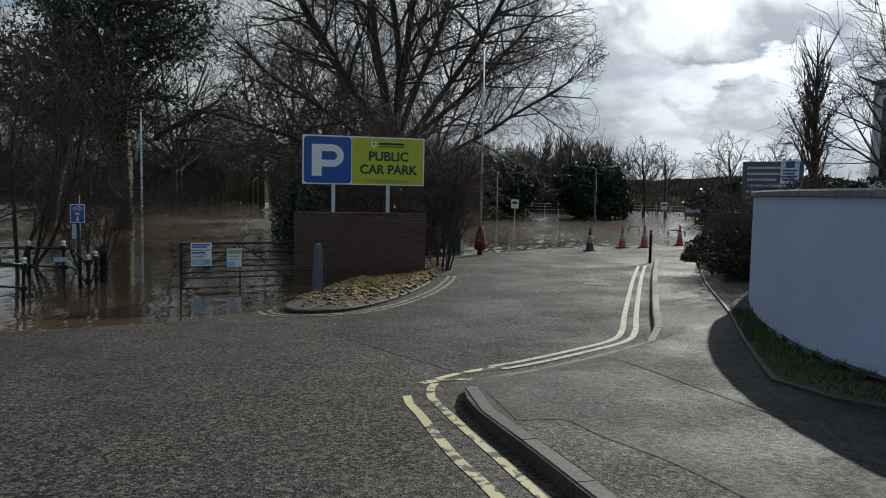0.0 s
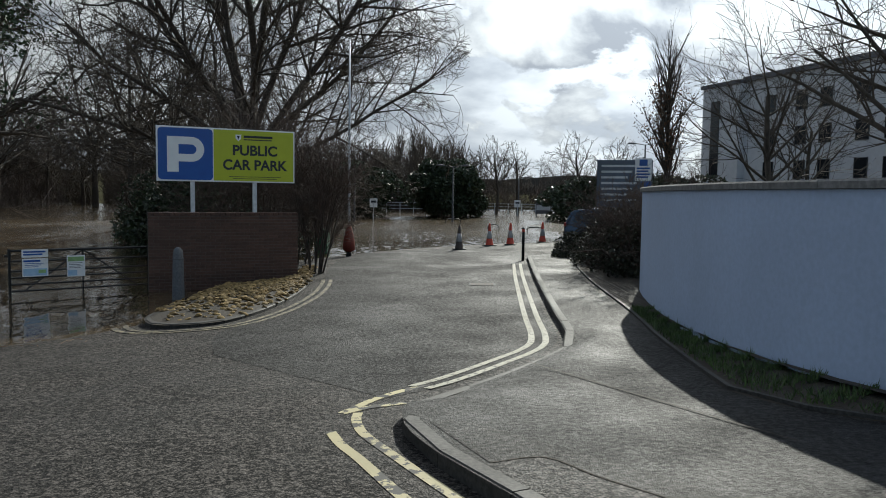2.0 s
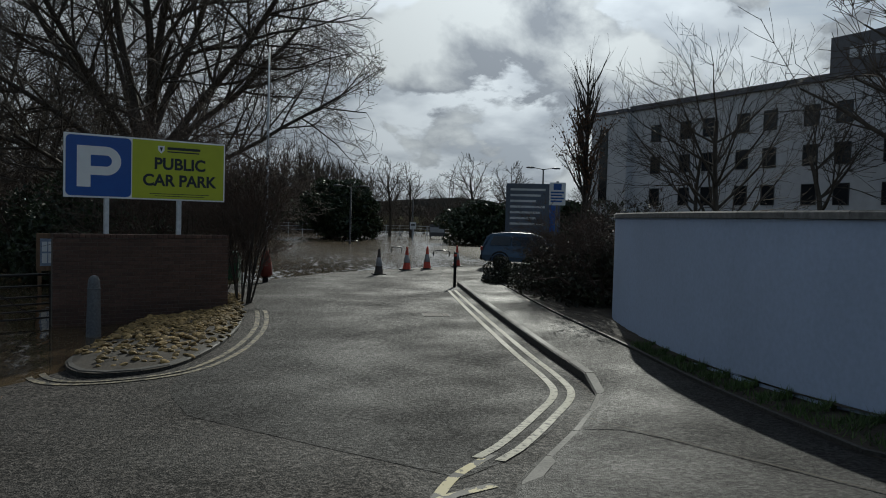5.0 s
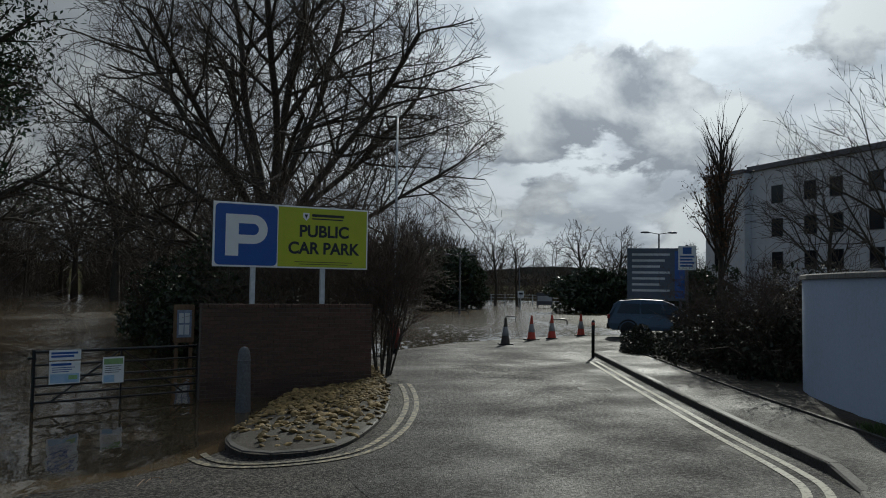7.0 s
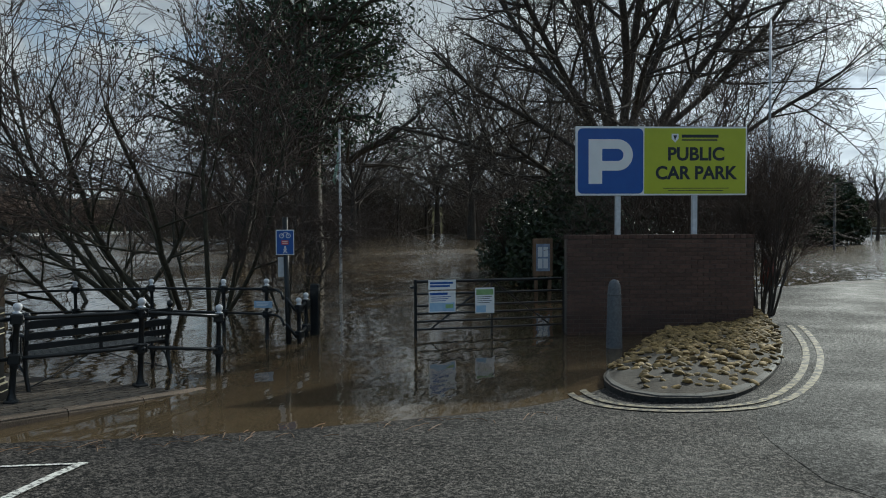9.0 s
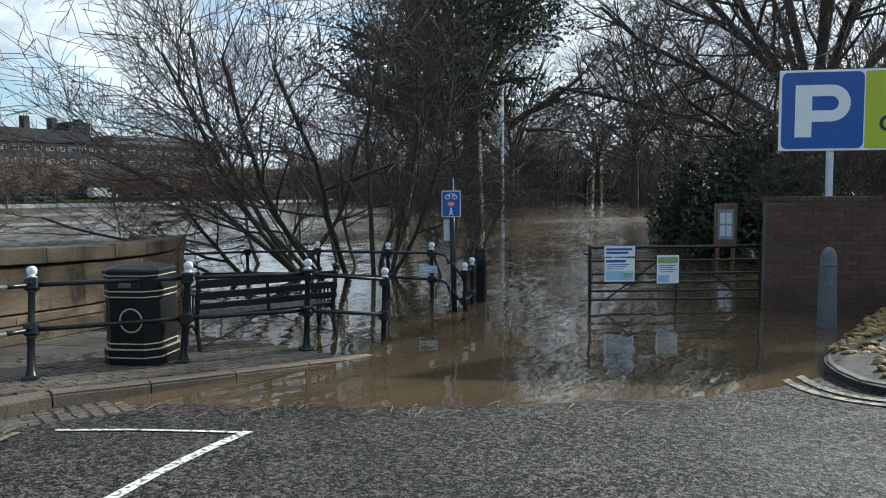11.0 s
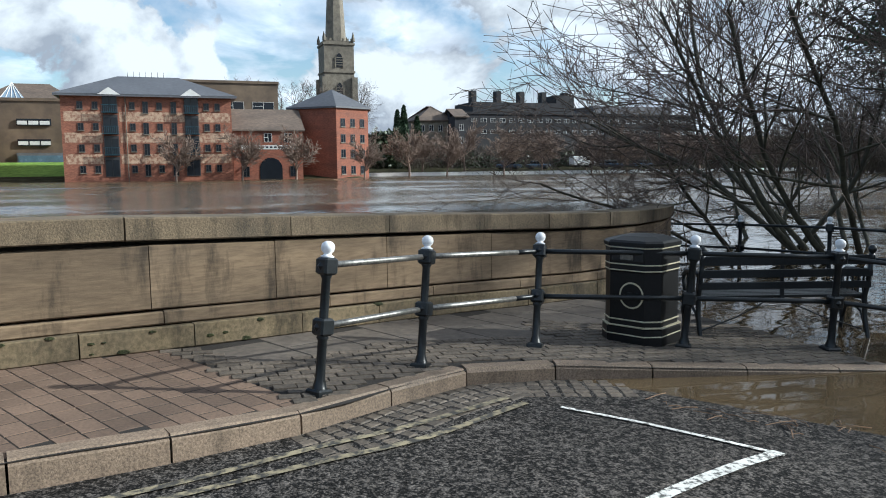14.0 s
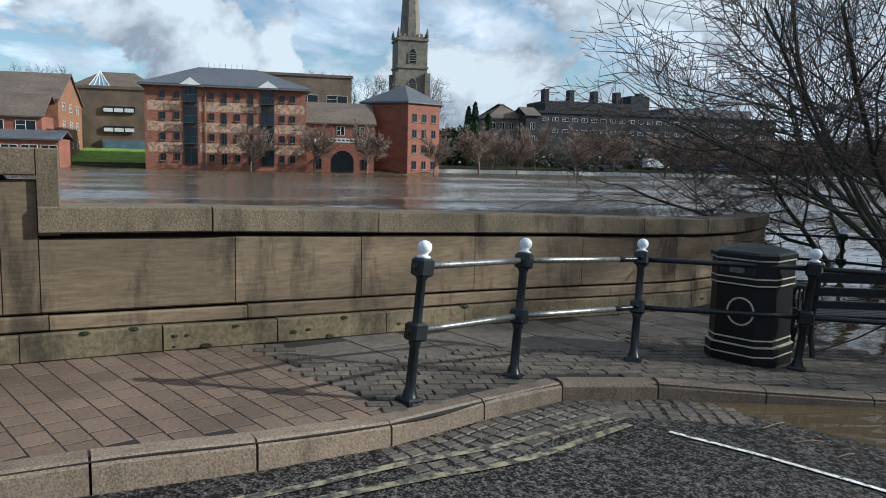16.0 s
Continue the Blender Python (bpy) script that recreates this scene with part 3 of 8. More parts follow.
def build_ground():
    gx = np.concatenate([np.array([-2500, -1200, -600, -400, -300, -230, -180, -150, -130, -125, -121, -117, -114, -112, -108, -104, -100, -95, -80, -60, -45, -32, -24, -18]), np.arange(-15, 15.01, 0.3), np.array([16, 18, 21, 25, 30, 36, 45, 60, 80, 120, 200, 400, 900, 2500])])
    gy = np.concatenate([np.array([-2500, -900, -400, -200, -100, -60, -40, -28, -20, -15]), np.arange(-12, 40.01, 0.3), np.array([42, 45, 50, 56, 64, 74, 86, 98, 106, 112, 120, 130, 145, 170, 200, 260, 340, 450, 600, 1000, 2500])])
    xx, yy = np.meshgrid(gx, gy)
    zz_ = heights(xx, yy)
    nx = len(gx)
    verts = np.stack([xx, yy, zz_], -1).reshape(-1, 3)
    faces, kinds = [], []
    for j in range(len(gy) - 1):
        for i in range(nx - 1):
            a = j * nx + i
            faces.append((a, a + 1, a + nx + 1, a + nx))
            kinds.append(1 if gx[i] < -60 or gy[j] > 60 or gx[i] > 45 else 0)
    me = mesh_of("ground", verts.tolist(), faces, M_ROAD, True)
    me.materials.append(M_EARTH)
    me.polygons.foreach_set("material_index", kinds)
    return tagged(new("ground", me), "worn grey asphalt sloping down into the flood water", "ground", kind="structure")


build_ground()
wat = Shape().add([(-2500, -2500, 0), (2500, -2500, 0), (2500, 2500, 0), (-2500, 2500, 0)], [(0, 1, 2, 3)])
tagged(part("water", wat, M_WATER), "brown flood water with ripples and reflections", "water", kind="structure")


def strip(name, line, w0, w1, material, lift=0.006, label="", parent=None, base=None, kind=""):
    """A band along a line, from w0 to w1 metres to its left, draped on the ground."""
    nn = normals2(line)
    verts, faces = [], []
    cols = max(1, int(abs(w1 - w0) / 0.3))
    for p, n in zip(line, nn):
        for c in range(cols + 1):
            q = p + n * (w0 + (w1 - w0) * c / cols)
            verts.append((q[0], q[1], (base(q[0], q[1]) if base else gz(q[0], q[1])) + lift))
    k = cols + 1
    for i in range(len(line) - 1):
        for c in range(cols):
            faces.append((i * k + c, (i + 1) * k + c, (i + 1) * k + c + 1, i * k + c + 1) if w1 < w0 else (i * k + c + 1, (i + 1) * k + c + 1, (i + 1) * k + c, i * k + c))
    return part(name, mesh_of(name, verts, faces, material, True), material, parent, label)


# ---- lines of the plan ----
KERB_R = smooth_line([(7.0, 27.0), (6.5, 20.3), (6.12, 14.0), (6.0, 11.6), (5.8, 10.5), (5.25, 9.4), (4.65, 8.35), (4.3, 7.85), (4.05, 7.25), (3.95, 6.85), (4.01, 6.3), (4.20, 5.72), (4.46, 5.17), (4.82, 4.46), (5.2, 3.65), (5.82, 2.4), (6.7, 0.6), (8.0, -1.8), (9.8, -5)], 6)
EDGE_R = smooth_line([(8.6, 29), (8.15, 24.5), (7.6, 18.5), (7.35, 13.5), (7.12, 11.0), (6.93, 8.6), (6.85, 7.5), (7.02, 6.95), (7.6, 6.25), (9.2, 4.9), (12, 2.6), (16, -1)], 6)
WALL_R = smooth_line([(9.2, 17.4), (8.65, 17.15), (8.28, 16.4), (8.0, 15.2), (7.76, 13.6), (7.62, 12.2), (7.57, 10.8), (7.6, 9.6), (7.75, 8.4), (8.0, 7.2), (8.5, 5.8), (9.4, 4.3), (11, 2.6), (13.5, 0.6), (17, -1.5)], 5)
ISLAND = smooth_line([(-0.65, 18.2), (-0.85, 16.4), (-1.02, 14.5), (-0.92, 13.6), (-0.5, 12.85), (0.0, 12.7), (0.55, 13.0), (0.86, 13.9), (1.05, 15.3), (1.1, 17.0), (0.95, 19.0), (0.62, 21), (0.3, 23.5)], 6)
KERB_L = smooth_line([(-4.2, 0.2), (-4.55, 2.0), (-5.02, 4.0), (-5.3, 5.3), (-5.62, 6.25), (-6.0, 6.85), (-6.32, 7.5), (-6.42, 7.82), (-6.3, 8.3), (-6.05, 9.1), (-5.85, 9.8), (-5.6, 10.7), (-5.35, 11.6)], 6)
STONE_WALL = smooth_line([(-6.3, -1.0), (-6.75, 1.4), (-7.09, 3.0), (-7.27, 3.95), (-7.52, 4.95), (-8.06, 6.4), (-8.42, 7.3), (-8.88, 8.5), (-9.4, 10.2), (-10.3, 11.8), (-11.8, 13.4), (-13.2, 14.6)], 6)


def pz(x, y):
    """Top of the riverside pavement."""
    return min(0.29, 0.22 - (y - 6.2) * 0.043)


# ---- right-hand pavement ----
def build_right_pavement():
    top = thing("pavement_right", "damp grey asphalt footpath with concrete kerbs", "pavement", kind="structure")
    n = 120
    a, b = along(KERB_R, 0.25), along(EDGE_R, 0.25)
    a = [a[int(i * (len(a) - 1) / n)] for i in range(n + 1)]
    b = [b[int(i * (len(b) - 1) / n)] for i in range(n + 1)]
    verts, faces = [], []
    for p, q in zip(a, b):
        for c in range(9):
            r = p + (q - p) * c / 8
            up = 0.11 - 0.085 * ease(11.4, 10.6, p[1]) * ease(6.9, 7.7, p[1]) * (1 - ease(0.0, 0.5, c / 8))
            verts.append((r[0], r[1], gz(*r) + up - 0.004))
    for i in range(n):
        for c in range(8):
            k = i * 9 + c
            faces.append((k, k + 9, k + 10, k + 1))
    part("surface", mesh_of("surface", verts, faces, M_PATH, True), M_PATH, top)
    stones = along(KERB_R, 0.91)
    for p, q in zip(stones, stones[1:]):
        d = (q - p) / np.linalg.norm(q - p)
        nrm = np.array((-d[1], d[0]))
        verts = []
        for s, e in ((p, 0.006), (q, -0.006)):
            up = 0.115 - 0.085 * ease(11.4, 10.6, s[1]) * ease(6.9, 7.7, s[1])
            z = gz(*s)
            for off, h in ((0.0, -0.15), (0.0, up - 0.02), (0.02, up), (0.125, up), (0.125, -0.15)):
                r = s + d * e + nrm * off
                verts.append((r[0], r[1], z + h))
        sh = Shape().add(verts, [(0, 1, 6, 5), (1, 2, 7, 6), (2, 3, 8, 7), (3, 4, 9, 8), (4, 3, 2, 1, 0), (5, 6, 7, 8, 9)])
        part("kerb_stone", sh, M_KERB, top)
    pts = along(EDGE_R, 0.91)
    for p, q in zip(pts, pts[1:]):
        d = (q - p) / np.linalg.norm(q - p)
        nrm = np.array((-d[1], d[0]))
        sh = Shape()
        verts = [(*(s + d * e + nrm * off), gz(*s) + h) for s, e in ((p, 0.005), (q, -0.005)) for off, h in ((0, 0), (0, 0.14), (0.05, 0.14), (0.05, 0))]
        sh.add(verts, [(0, 1, 5, 4), (1, 2, 6, 5), (2, 3, 7, 6), (3, 2, 1, 0), (4, 5, 6, 7)])
        part("edging", sh, M_KERB, top)
    # reinstated trench and the open joint across the path
    up_ = along(smooth_line([(4.2, 6.36), (4.42, 6.4), (4.93, 5.84), (5.46, 5.17), (5.88, 4.66), (6.31, 4.08), (7.2, 2.8)], 6), 0.12)
    lo_ = along(smooth_line([(4.6, 5.3), (4.95, 5.42), (5.21, 5.02), (5.63, 4.5), (5.9, 4.05), (6.2, 3.5), (6.9, 2.4)], 6), 0.12)
    kb_ = along(smooth_line([(4.57, 5.26), (4.7, 5.0), (5.0, 4.42), (5.36, 3.7), (5.95, 2.55), (6.4, 1.7)], 6), 0.12)

    def between(name, a_, b_, material, lift, label):
        verts, faces, m_ = [], [], 46

        def at(line, f):
            k = min(len(line) - 2, int(f * (len(line) - 1)))
            return line[k] + (line[k + 1] - line[k]) * (f * (len(line) - 1) - k)

        for i in range(m_ + 1):
            p, q = at(a_, i / m_), at(b_, i / m_)
            for c in range(5):
                k = p + (q - p) * c / 4
                verts.append((k[0], k[1], gz(*k) + lift))
        for i in range(m_):
            for c in range(4):
                k = i * 5 + c
                faces.append((k, k + 1, k + 6, k + 5))
        part(name, mesh_of(name, verts, faces, material, True), material, top, label)

    between("patch", lo_, up_, M_PATCH, 0.1105, "paler smooth asphalt strip")
    between("patch", kb_, lo_, M_ROAD, 0.1085, "coarse dark asphalt patch")
    strip("joint", lo_, -0.008, 0.008, M_SOIL, 0.112, "", top)
    jl = smooth_line([(5.15, 9.1), (5.72, 7.86), (6.31, 6.58), (6.7, 5.75)], 10)
    strip("joint", jl, -0.010, 0.010, M_SOIL, 0.116, "", top)
    # raised verge between edging and wall
    n = 100
    e, w = along(EDGE_R, 0.25), along(WALL_R, 0.25)
    verts, faces = [], []
    for i in range(n + 1):
        p, q = e[int(i * (len(e) - 1) / n)], w[int(i * (len(w) - 1) / n)]
        for c in range(5):
            r = p + (q + (q - p) * 0.15 - p) * c / 4
            verts.append((r[0], r[1], gz(*r) + 0.10 + 0.09 * c / 4 + 0.02 * noise.noise(Vector((r[0] * 3, r[1] * 3, 0)))))
    for i in range(n):
        for c in range(4):
            k = i * 5 + c
            faces.append((k, k + 5, k + 6, k + 1))
    tagged(part("verge", mesh_of("verge", verts, faces, M_SOIL, True), M_SOIL), "dark soil verge under the white wall", "verge", kind="structure")


build_right_pavement()


def build_entry_road():
    """Newer surfacing of the car-park road, between the island and the right kerb."""
    l = smooth_line([(1.35, 10.2), (0.9, 11.6), (0.9, 12.8), (1.2, 14.0), (1.35, 15.5), (1.4, 17.2), (1.2, 19.4), (0.9, 22), (0.7, 25), (0.8, 28.5)], 8)
    r = smooth_line([(3.75, 7.7), (4.3, 8.25), (5.0, 9.3), (5.6, 10.4), (5.9, 11.6), (6.0, 14), (6.35, 20), (6.7, 25), (7.0, 30), (7.0, 35.0)], 8)
    n = 90
    l, r = along(l, 0.2), along(r, 0.2)
    verts, faces = [], []
    for i in range(n + 1):
        p, q = l[int(i * (len(l) - 1) / n)], r[int(i * (len(r) - 1) / n)]
        for c in range(17):
            s = p + (q - p) * c / 16
            verts.append((s[0], s[1], gz(*s) + 0.004))
    for i in range(n):
        for c in range(16):
            k = i * 17 + c
            faces.append((k, k + 1, k + 18, k + 17))
    tagged(part("road", mesh_of("road", verts, faces, M_ROAD_NEW, True), M_ROAD_NEW), "darker asphalt of the car park access road", "road", kind="structure")


build_entry_road()


def build_markings():
    lines = thing("road_markings", "worn double yellow lines and white bay lines on asphalt", "road marking", kind="structure")
    main = [p for p in KERB_R if p[1] < 25.5 and p[1] > 7.9]
    for off in (0.26, 0.46):
        strip("line", main, -off - 0.06, -off + 0.03, M_CREAM, 0.011, "", lines)
    for pts in ([(3.42, 6.5), (3.56, 6.12), (3.74, 5.75), (4.04, 5.07), (4.29, 4.54), (4.5, 4.16), (4.66, 3.85), (5.25, 2.7)], [(3.56, 7.12), (3.58, 6.84), (3.68, 6.45), (3.88, 6.01), (4.23, 5.29), (4.57, 4.61), (4.73, 4.28), (4.92, 3.91), (5.47, 2.8)]):
        strip("line", smooth_line(pts, 6), -0.042, 0.042, M_YELLOW, 0.005, "", lines)
    strip("line", [np.array(p) for p in ((3.42, 7.1), (3.62, 7.32), (3.95, 7.5))], -0.05, 0.05, M_YELLOW, 0.006, "", lines)
    strip("line", smooth_line([(3.42, 7.1), (3.7, 7.75), (4.1, 8.3)], 5), -0.05, 0.04, M_YELLOW, 0.006, "", lines)
    isl = [p for p in ISLAND[18:62]]
    for off in (0.28, 0.46):
        strip("line", isl, -off - 0.06, -off + 0.03, M_WORN, 0.011, "", lines)
    for pts in ([(-4.2, 3.2), (-4.45, 4.2), (-4.73, 5.27), (-4.94, 6.01), (-5.16, 6.8), (-5.68, 7.74)], [(-4.4, 3.2), (-4.65, 4.2), (-4.92, 5.27), (-5.18, 5.98), (-5.44, 6.8), (-5.86, 7.68)]):
        strip("line", smooth_line(pts, 6), -0.035, 0.035, M_WORN, 0.012, "", lines)
    # parking bay
    bay = [np.array(p) for p in ((-5.5, 7.95), (-5.0, 8.3), (-4.52, 8.58), (-4.15, 8.78))]
    strip("line", bay, -0.025, 0.02, M_WHITE, 0.010, "", lines)
    bay2 = [np.array(p) for p in ((-4.2, 8.78), (-4.1, 8.4), (-3.97, 8.0), (-3.86, 7.7), (-3.75, 7.45), (-3.5, 6.8))]
    strip("line", bay2, -0.045, 0.045, M_WHITE, 0.012, "", lines)
    for x, y, w, d in ((5.1, 18.5, 0.62, 0.5),):
        cover = thing("manhole_cover", "rusty iron drain cover set in the road", "drain cover", pose(x, y, gz(x, y) + 0.004))
        part("frame", Shape().box(-w / 2, -d / 2, 0, w / 2, d / 2, 0.006, bevel=0.002), M_RUBBER, cover)
        for i in range(7):
            part("bar", Shape().box(-w / 2 + 0.05 + i * 0.078, -d / 2 + 0.04, 0.006, -w / 2 + 0.09 + i * 0.078, d / 2 - 0.04, 0.012), M_BARK, cover)


build_markings()


def build_white_wall():
    top = thing("wall_right", "curved white rendered wall with grey coping", "wall", kind="structure")
    nn = normals2(WALL_R)
    verts, faces = [], []
    for p, n in zip(WALL_R, nn):
        for off, z in ((0.0, None), (0.0, 2.38), (0.28, 2.38), (0.28, None)):
            q = p + n * off
            verts.append((q[0], q[1], gz(*p) - 0.2 if z is None else z))
    m = len(WALL_R)
    for i in range(m - 1):
        for c in range(3):
            k = i * 4 + c
            faces.append((k, k + 1, k + 5, k + 4))
    faces += [(3, 2, 1, 0), tuple((m - 1) * 4 + i for i in range(4))]
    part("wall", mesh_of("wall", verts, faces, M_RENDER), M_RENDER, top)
    pts = along(WALL_R, 0.9)
    nn = normals2(pts)
    for i in range(len(pts) - 1):
        verts = []
        for p, n, e in ((pts[i], nn[i], 0.004), (pts[i + 1], nn[i + 1], -0.004)):
            d = (pts[i + 1] - pts[i]) / np.linalg.norm(pts[i + 1] - pts[i])
            for off, z in ((-0.05, 2.384), (-0.05, 2.45), (-0.03, 2.47), (0.31, 2.47), (0.33, 2.45), (0.33, 2.384)):
                q = p + n * off + d * e
                verts.append((q[0], q[1], z))
        sh = Shape().add(verts, [(k, k + 1, k + 7, k + 6) for k in range(5)] + [(5, 0, 6, 11), (5, 4, 3, 2, 1, 0), (6, 7, 8, 9, 10, 11)])
        part("coping_stone", sh, M_CONC, top)


build_white_wall()

# ---- riverside: stone wall, pavement, railings ----


def block(line_pts, s0, s1, out0, out1, z0, z1, chamfer=0.012, gap=0.004):
    """A stone between two places of a line; out0, out1: its near and far face left of the line; z0, z1: heights over the pavement."""
    verts = []
    p, q = line_pts[s0], line_pts[s1]
    d = (q - p) / np.linalg.norm(q - p)
    for s, e, idx in ((p, gap, s0), (q, -gap, s1)):
        n = np.array((-d[1], d[0]))
        base = wall_base(*s)
        c = chamfer
        for off, h in ((out0, z0 + c), (out0 + c, z0), (out1, z0), (out1, z1), (out0 + c, z1), (out0, z1 - c)):
            r = s + d * e + n * off
            verts.append((r[0], r[1], base + h))
    return Shape().add(verts, [(k, (k + 1) % 6, 6 + (k + 1) % 6, 6 + k) for k in range(6)] + [(5, 4, 3, 2, 1, 0), (6, 7, 8, 9, 10, 11)])


def wall_base(x, y):
    return max(pz(x, y), -0.16)


def build_stone_wall():
    top = thing("wall_river", "mossy sandstone river wall with lichened coping", "wall", kind="structure")
    fine = along(STONE_WALL, 0.05)
    n = len(fine)
    notch = min(range(n), key=lambda i: abs(fine[i][1] - 3.64))
    r = rng_of(7)
    # core set back behind the stones
    core = fine[::8]
    nn = normals2(core)
    verts, faces = [], []
    for p, k in zip(core, nn):
        b = wall_base(*p)
        hi = 1.5 if p[1] < 3.6 else 1.10
        for off, z in ((0.13, -0.4), (0.13, hi), (0.36, hi), (0.36, -1.2)):
            q = p + k * off
            verts.append((q[0], q[1], b + z))
    for i in range(len(core) - 1):
        for c in range(3):
            faces.append((i * 4 + c, i * 4 + c + 1, i * 4 + c + 5, i * 4 + c + 4))
    part("core", mesh_of("core", verts, faces, M_SOIL), M_SOIL, top)
    courses = [(0.0, 0.215, -0.05, 24, 5, M_PLINTH, "plinth_stone"), (0.225, 0.345, -0.012, 30, 4, M_STONE, "course_stone"), (0.362, 0.93, 0.0, 29, 5, M_STONE, "ashlar_block"), (0.965, 1.17, -0.055, 25, 7, M_COPE, "coping_stone")]
    for z0, z1, out, step, jit, m, name in courses:
        i = 3
        while i < n - 2:
            j = min(n - 1, i + max(6, step + r.randint(-jit, jit)))
            lift = 0.0
            if name == "coping_stone":
                if i < notch < j:
                    j = notch
                if fine[j][1] <= fine[notch][1] + 1e-6:
                    lift = 0.43
            if name == "ashlar_block" and i < notch < j:
                j = notch
            if name == "ashlar_block" and fine[j][1] <= fine[notch][1] + 1e-6:
                part(name, block(fine, i, j, out, 0.3, z0, 1.36), m, top)
            else:
                back = 0.42 if name == "coping_stone" else 0.3
                part(name, block(fine, i, j, out, back, z0 + lift + r.uniform(0, 0.004), z1 + lift + r.uniform(-0.006, 0.004)), m, top)
            i = j
    # upright pier stone at the step in the wall
    part("pier_stone", block(fine, notch, notch + 3, -0.036, 0.42, 0.952, 1.60), M_COPE, top)
    # cushions of moss in the low joints
    for k in range(26):
        i = r.randint(40, n - 30)
        p = fine[i]
        z = r.choice((0.215, 0.205, 0.05, 0.12)) + r.uniform(-0.03, 0.02)
        size = r.uniform(0.012, 0.04)
        sh = Shape().lathe([(0.2, -0.5), (0.9, -0.3), (1.0, 0.0), (0.7, 0.45), (0.2, 0.6)], 7)
        sh.v = [(p[0] + 0.05 + v[0] * size * 0.45 * r.uniform(0.7, 1.2), p[1] + v[1] * size * 1.6, wall_base(*p) + z + v[2] * size) for v in sh.v]
        part("moss", sh, M_MOSS, top)


def build_left_pavement():
    top = thing("pavement_river", "riverside pavement of brown pavers, setts and flagstones", "pavement", kind="structure")
    kerb, wall = along(KERB_L, 0.2), along(STONE_WALL, 0.2)
    n = 60
    verts, faces = [], []
    ks = [kerb[int(i * (len(kerb) - 1) / n)] for i in range(n + 1)]
    ws = [wall[int(i * (len(wall) - 1) / n)] for i in range(n + 1)]
    for p, q in zip(ks, ws):
        for c in range(7):
            s = p + (q - p) * c / 6
            verts.append((s[0], s[1], pz(*s) - 0.002))
    for i in range(n):
        for c in range(6):
            k = i * 7 + c
            faces.append((k, k + 1, k + 8, k + 7))
    part("bedding", mesh_of("bedding", verts, faces, M_JOINT, True), M_JOINT, top)
    r = rng_of(11)

    def inside(x, y, kin=0.17, win=0.02):
        a = np.array(kerb); b = np.array(wall)
        i = int(np.argmin(((a - (x, y)) ** 2).sum(1))); j = int(np.argmin(((b - (x, y)) ** 2).sum(1)))
        return x < a[i][0] - kin and x > b[j][0] + win

    def slab(w, d, h, c):
        """A stone w by d with rounded upper edges."""
        sh = Shape()
        v = [(sx * (w / 2 - k), sy * (d / 2 - k), z) for z, k in ((-h, 0), (-c, 0), (0, c)) for sx, sy in ((-1, -1), (1, -1), (1, 1), (-1, 1))]
        return sh.add(v, [(a * 4 + i, a * 4 + (i + 1) % 4, a * 4 + 4 + (i + 1) % 4, a * 4 + 4 + i) for a in range(2) for i in range(4)] + [(8, 9, 10, 11)])

    # brown pavers at the near end, laid in courses square to the kerb
    tilt = math.atan2(0.043, 1.0)
    pave = [slab(w, 0.1635, 0.05, 0.003).mesh("paver", M_PAVER) for w in (0.160, 0.210, 0.234)]
    setts = [slab(0.170 + a, 0.097 + b, 0.05, 0.004).mesh("sett", M_SETT) for a, b in ((0, 0), (0.006, -0.004), (-0.012, 0.003))]
    ang = math.radians(27.0)
    ca, sa = math.cos(ang), math.sin(ang)

    def edge_y(x):
        """Where the pavers meet the cross band of setts."""
        return 5.93 + 0.506 * (x + 6.0)

    cells = []
    for j in range(-24, 26):
        u = -2.6 + r.uniform(0, 0.2)
        while u < 2.6:
            kind = r.choice((0, 1, 1, 2, 2))
            w = (0.160, 0.210, 0.234)[kind] + 0.017
            v = j * 0.170
            x, y = -6.3 + (u + w / 2) * ca - v * sa, 3.6 + (u + w / 2) * sa + v * ca
            u += w
            if y < edge_y(x) - 0.05 and inside(x, y, 0.15, -0.06) and y > 1.2:
                cells.append((y, x, kind))
    cells.sort(key=lambda c: (c[1] + 5) ** 2 * 0.2 + (c[0] - 4.6) ** 2)
    extra = Shape()
    for k, (y, x, kind) in enumerate(cells):
        m = pose(x, y, pz(x, y) + 0.001 + r.uniform(-0.0008, 0.0008), (math.degrees(-tilt) * ca if y > 4.57 else 0.0) + r.uniform(-0.2, 0.2), (math.degrees(tilt) * sa if y > 4.57 else 0.0) + r.uniform(-0.2, 0.2), 27.0 + r.uniform(-0.6, 0.6))
        if k < 300:
            part("paver", pave[kind], M_PAVER, top, m=m)
        else:
            me = pave[kind]
            extra.add([v.co for v in me.vertices], [tuple(f.vertices) for f in me.polygons], m)
    if extra.v:
        tagged(part("far_pavers", extra, M_PAVER, top), kind="stuff")
    # setts: a cross band, then the strip along the kerb
    count = 0
    rest = Shape()
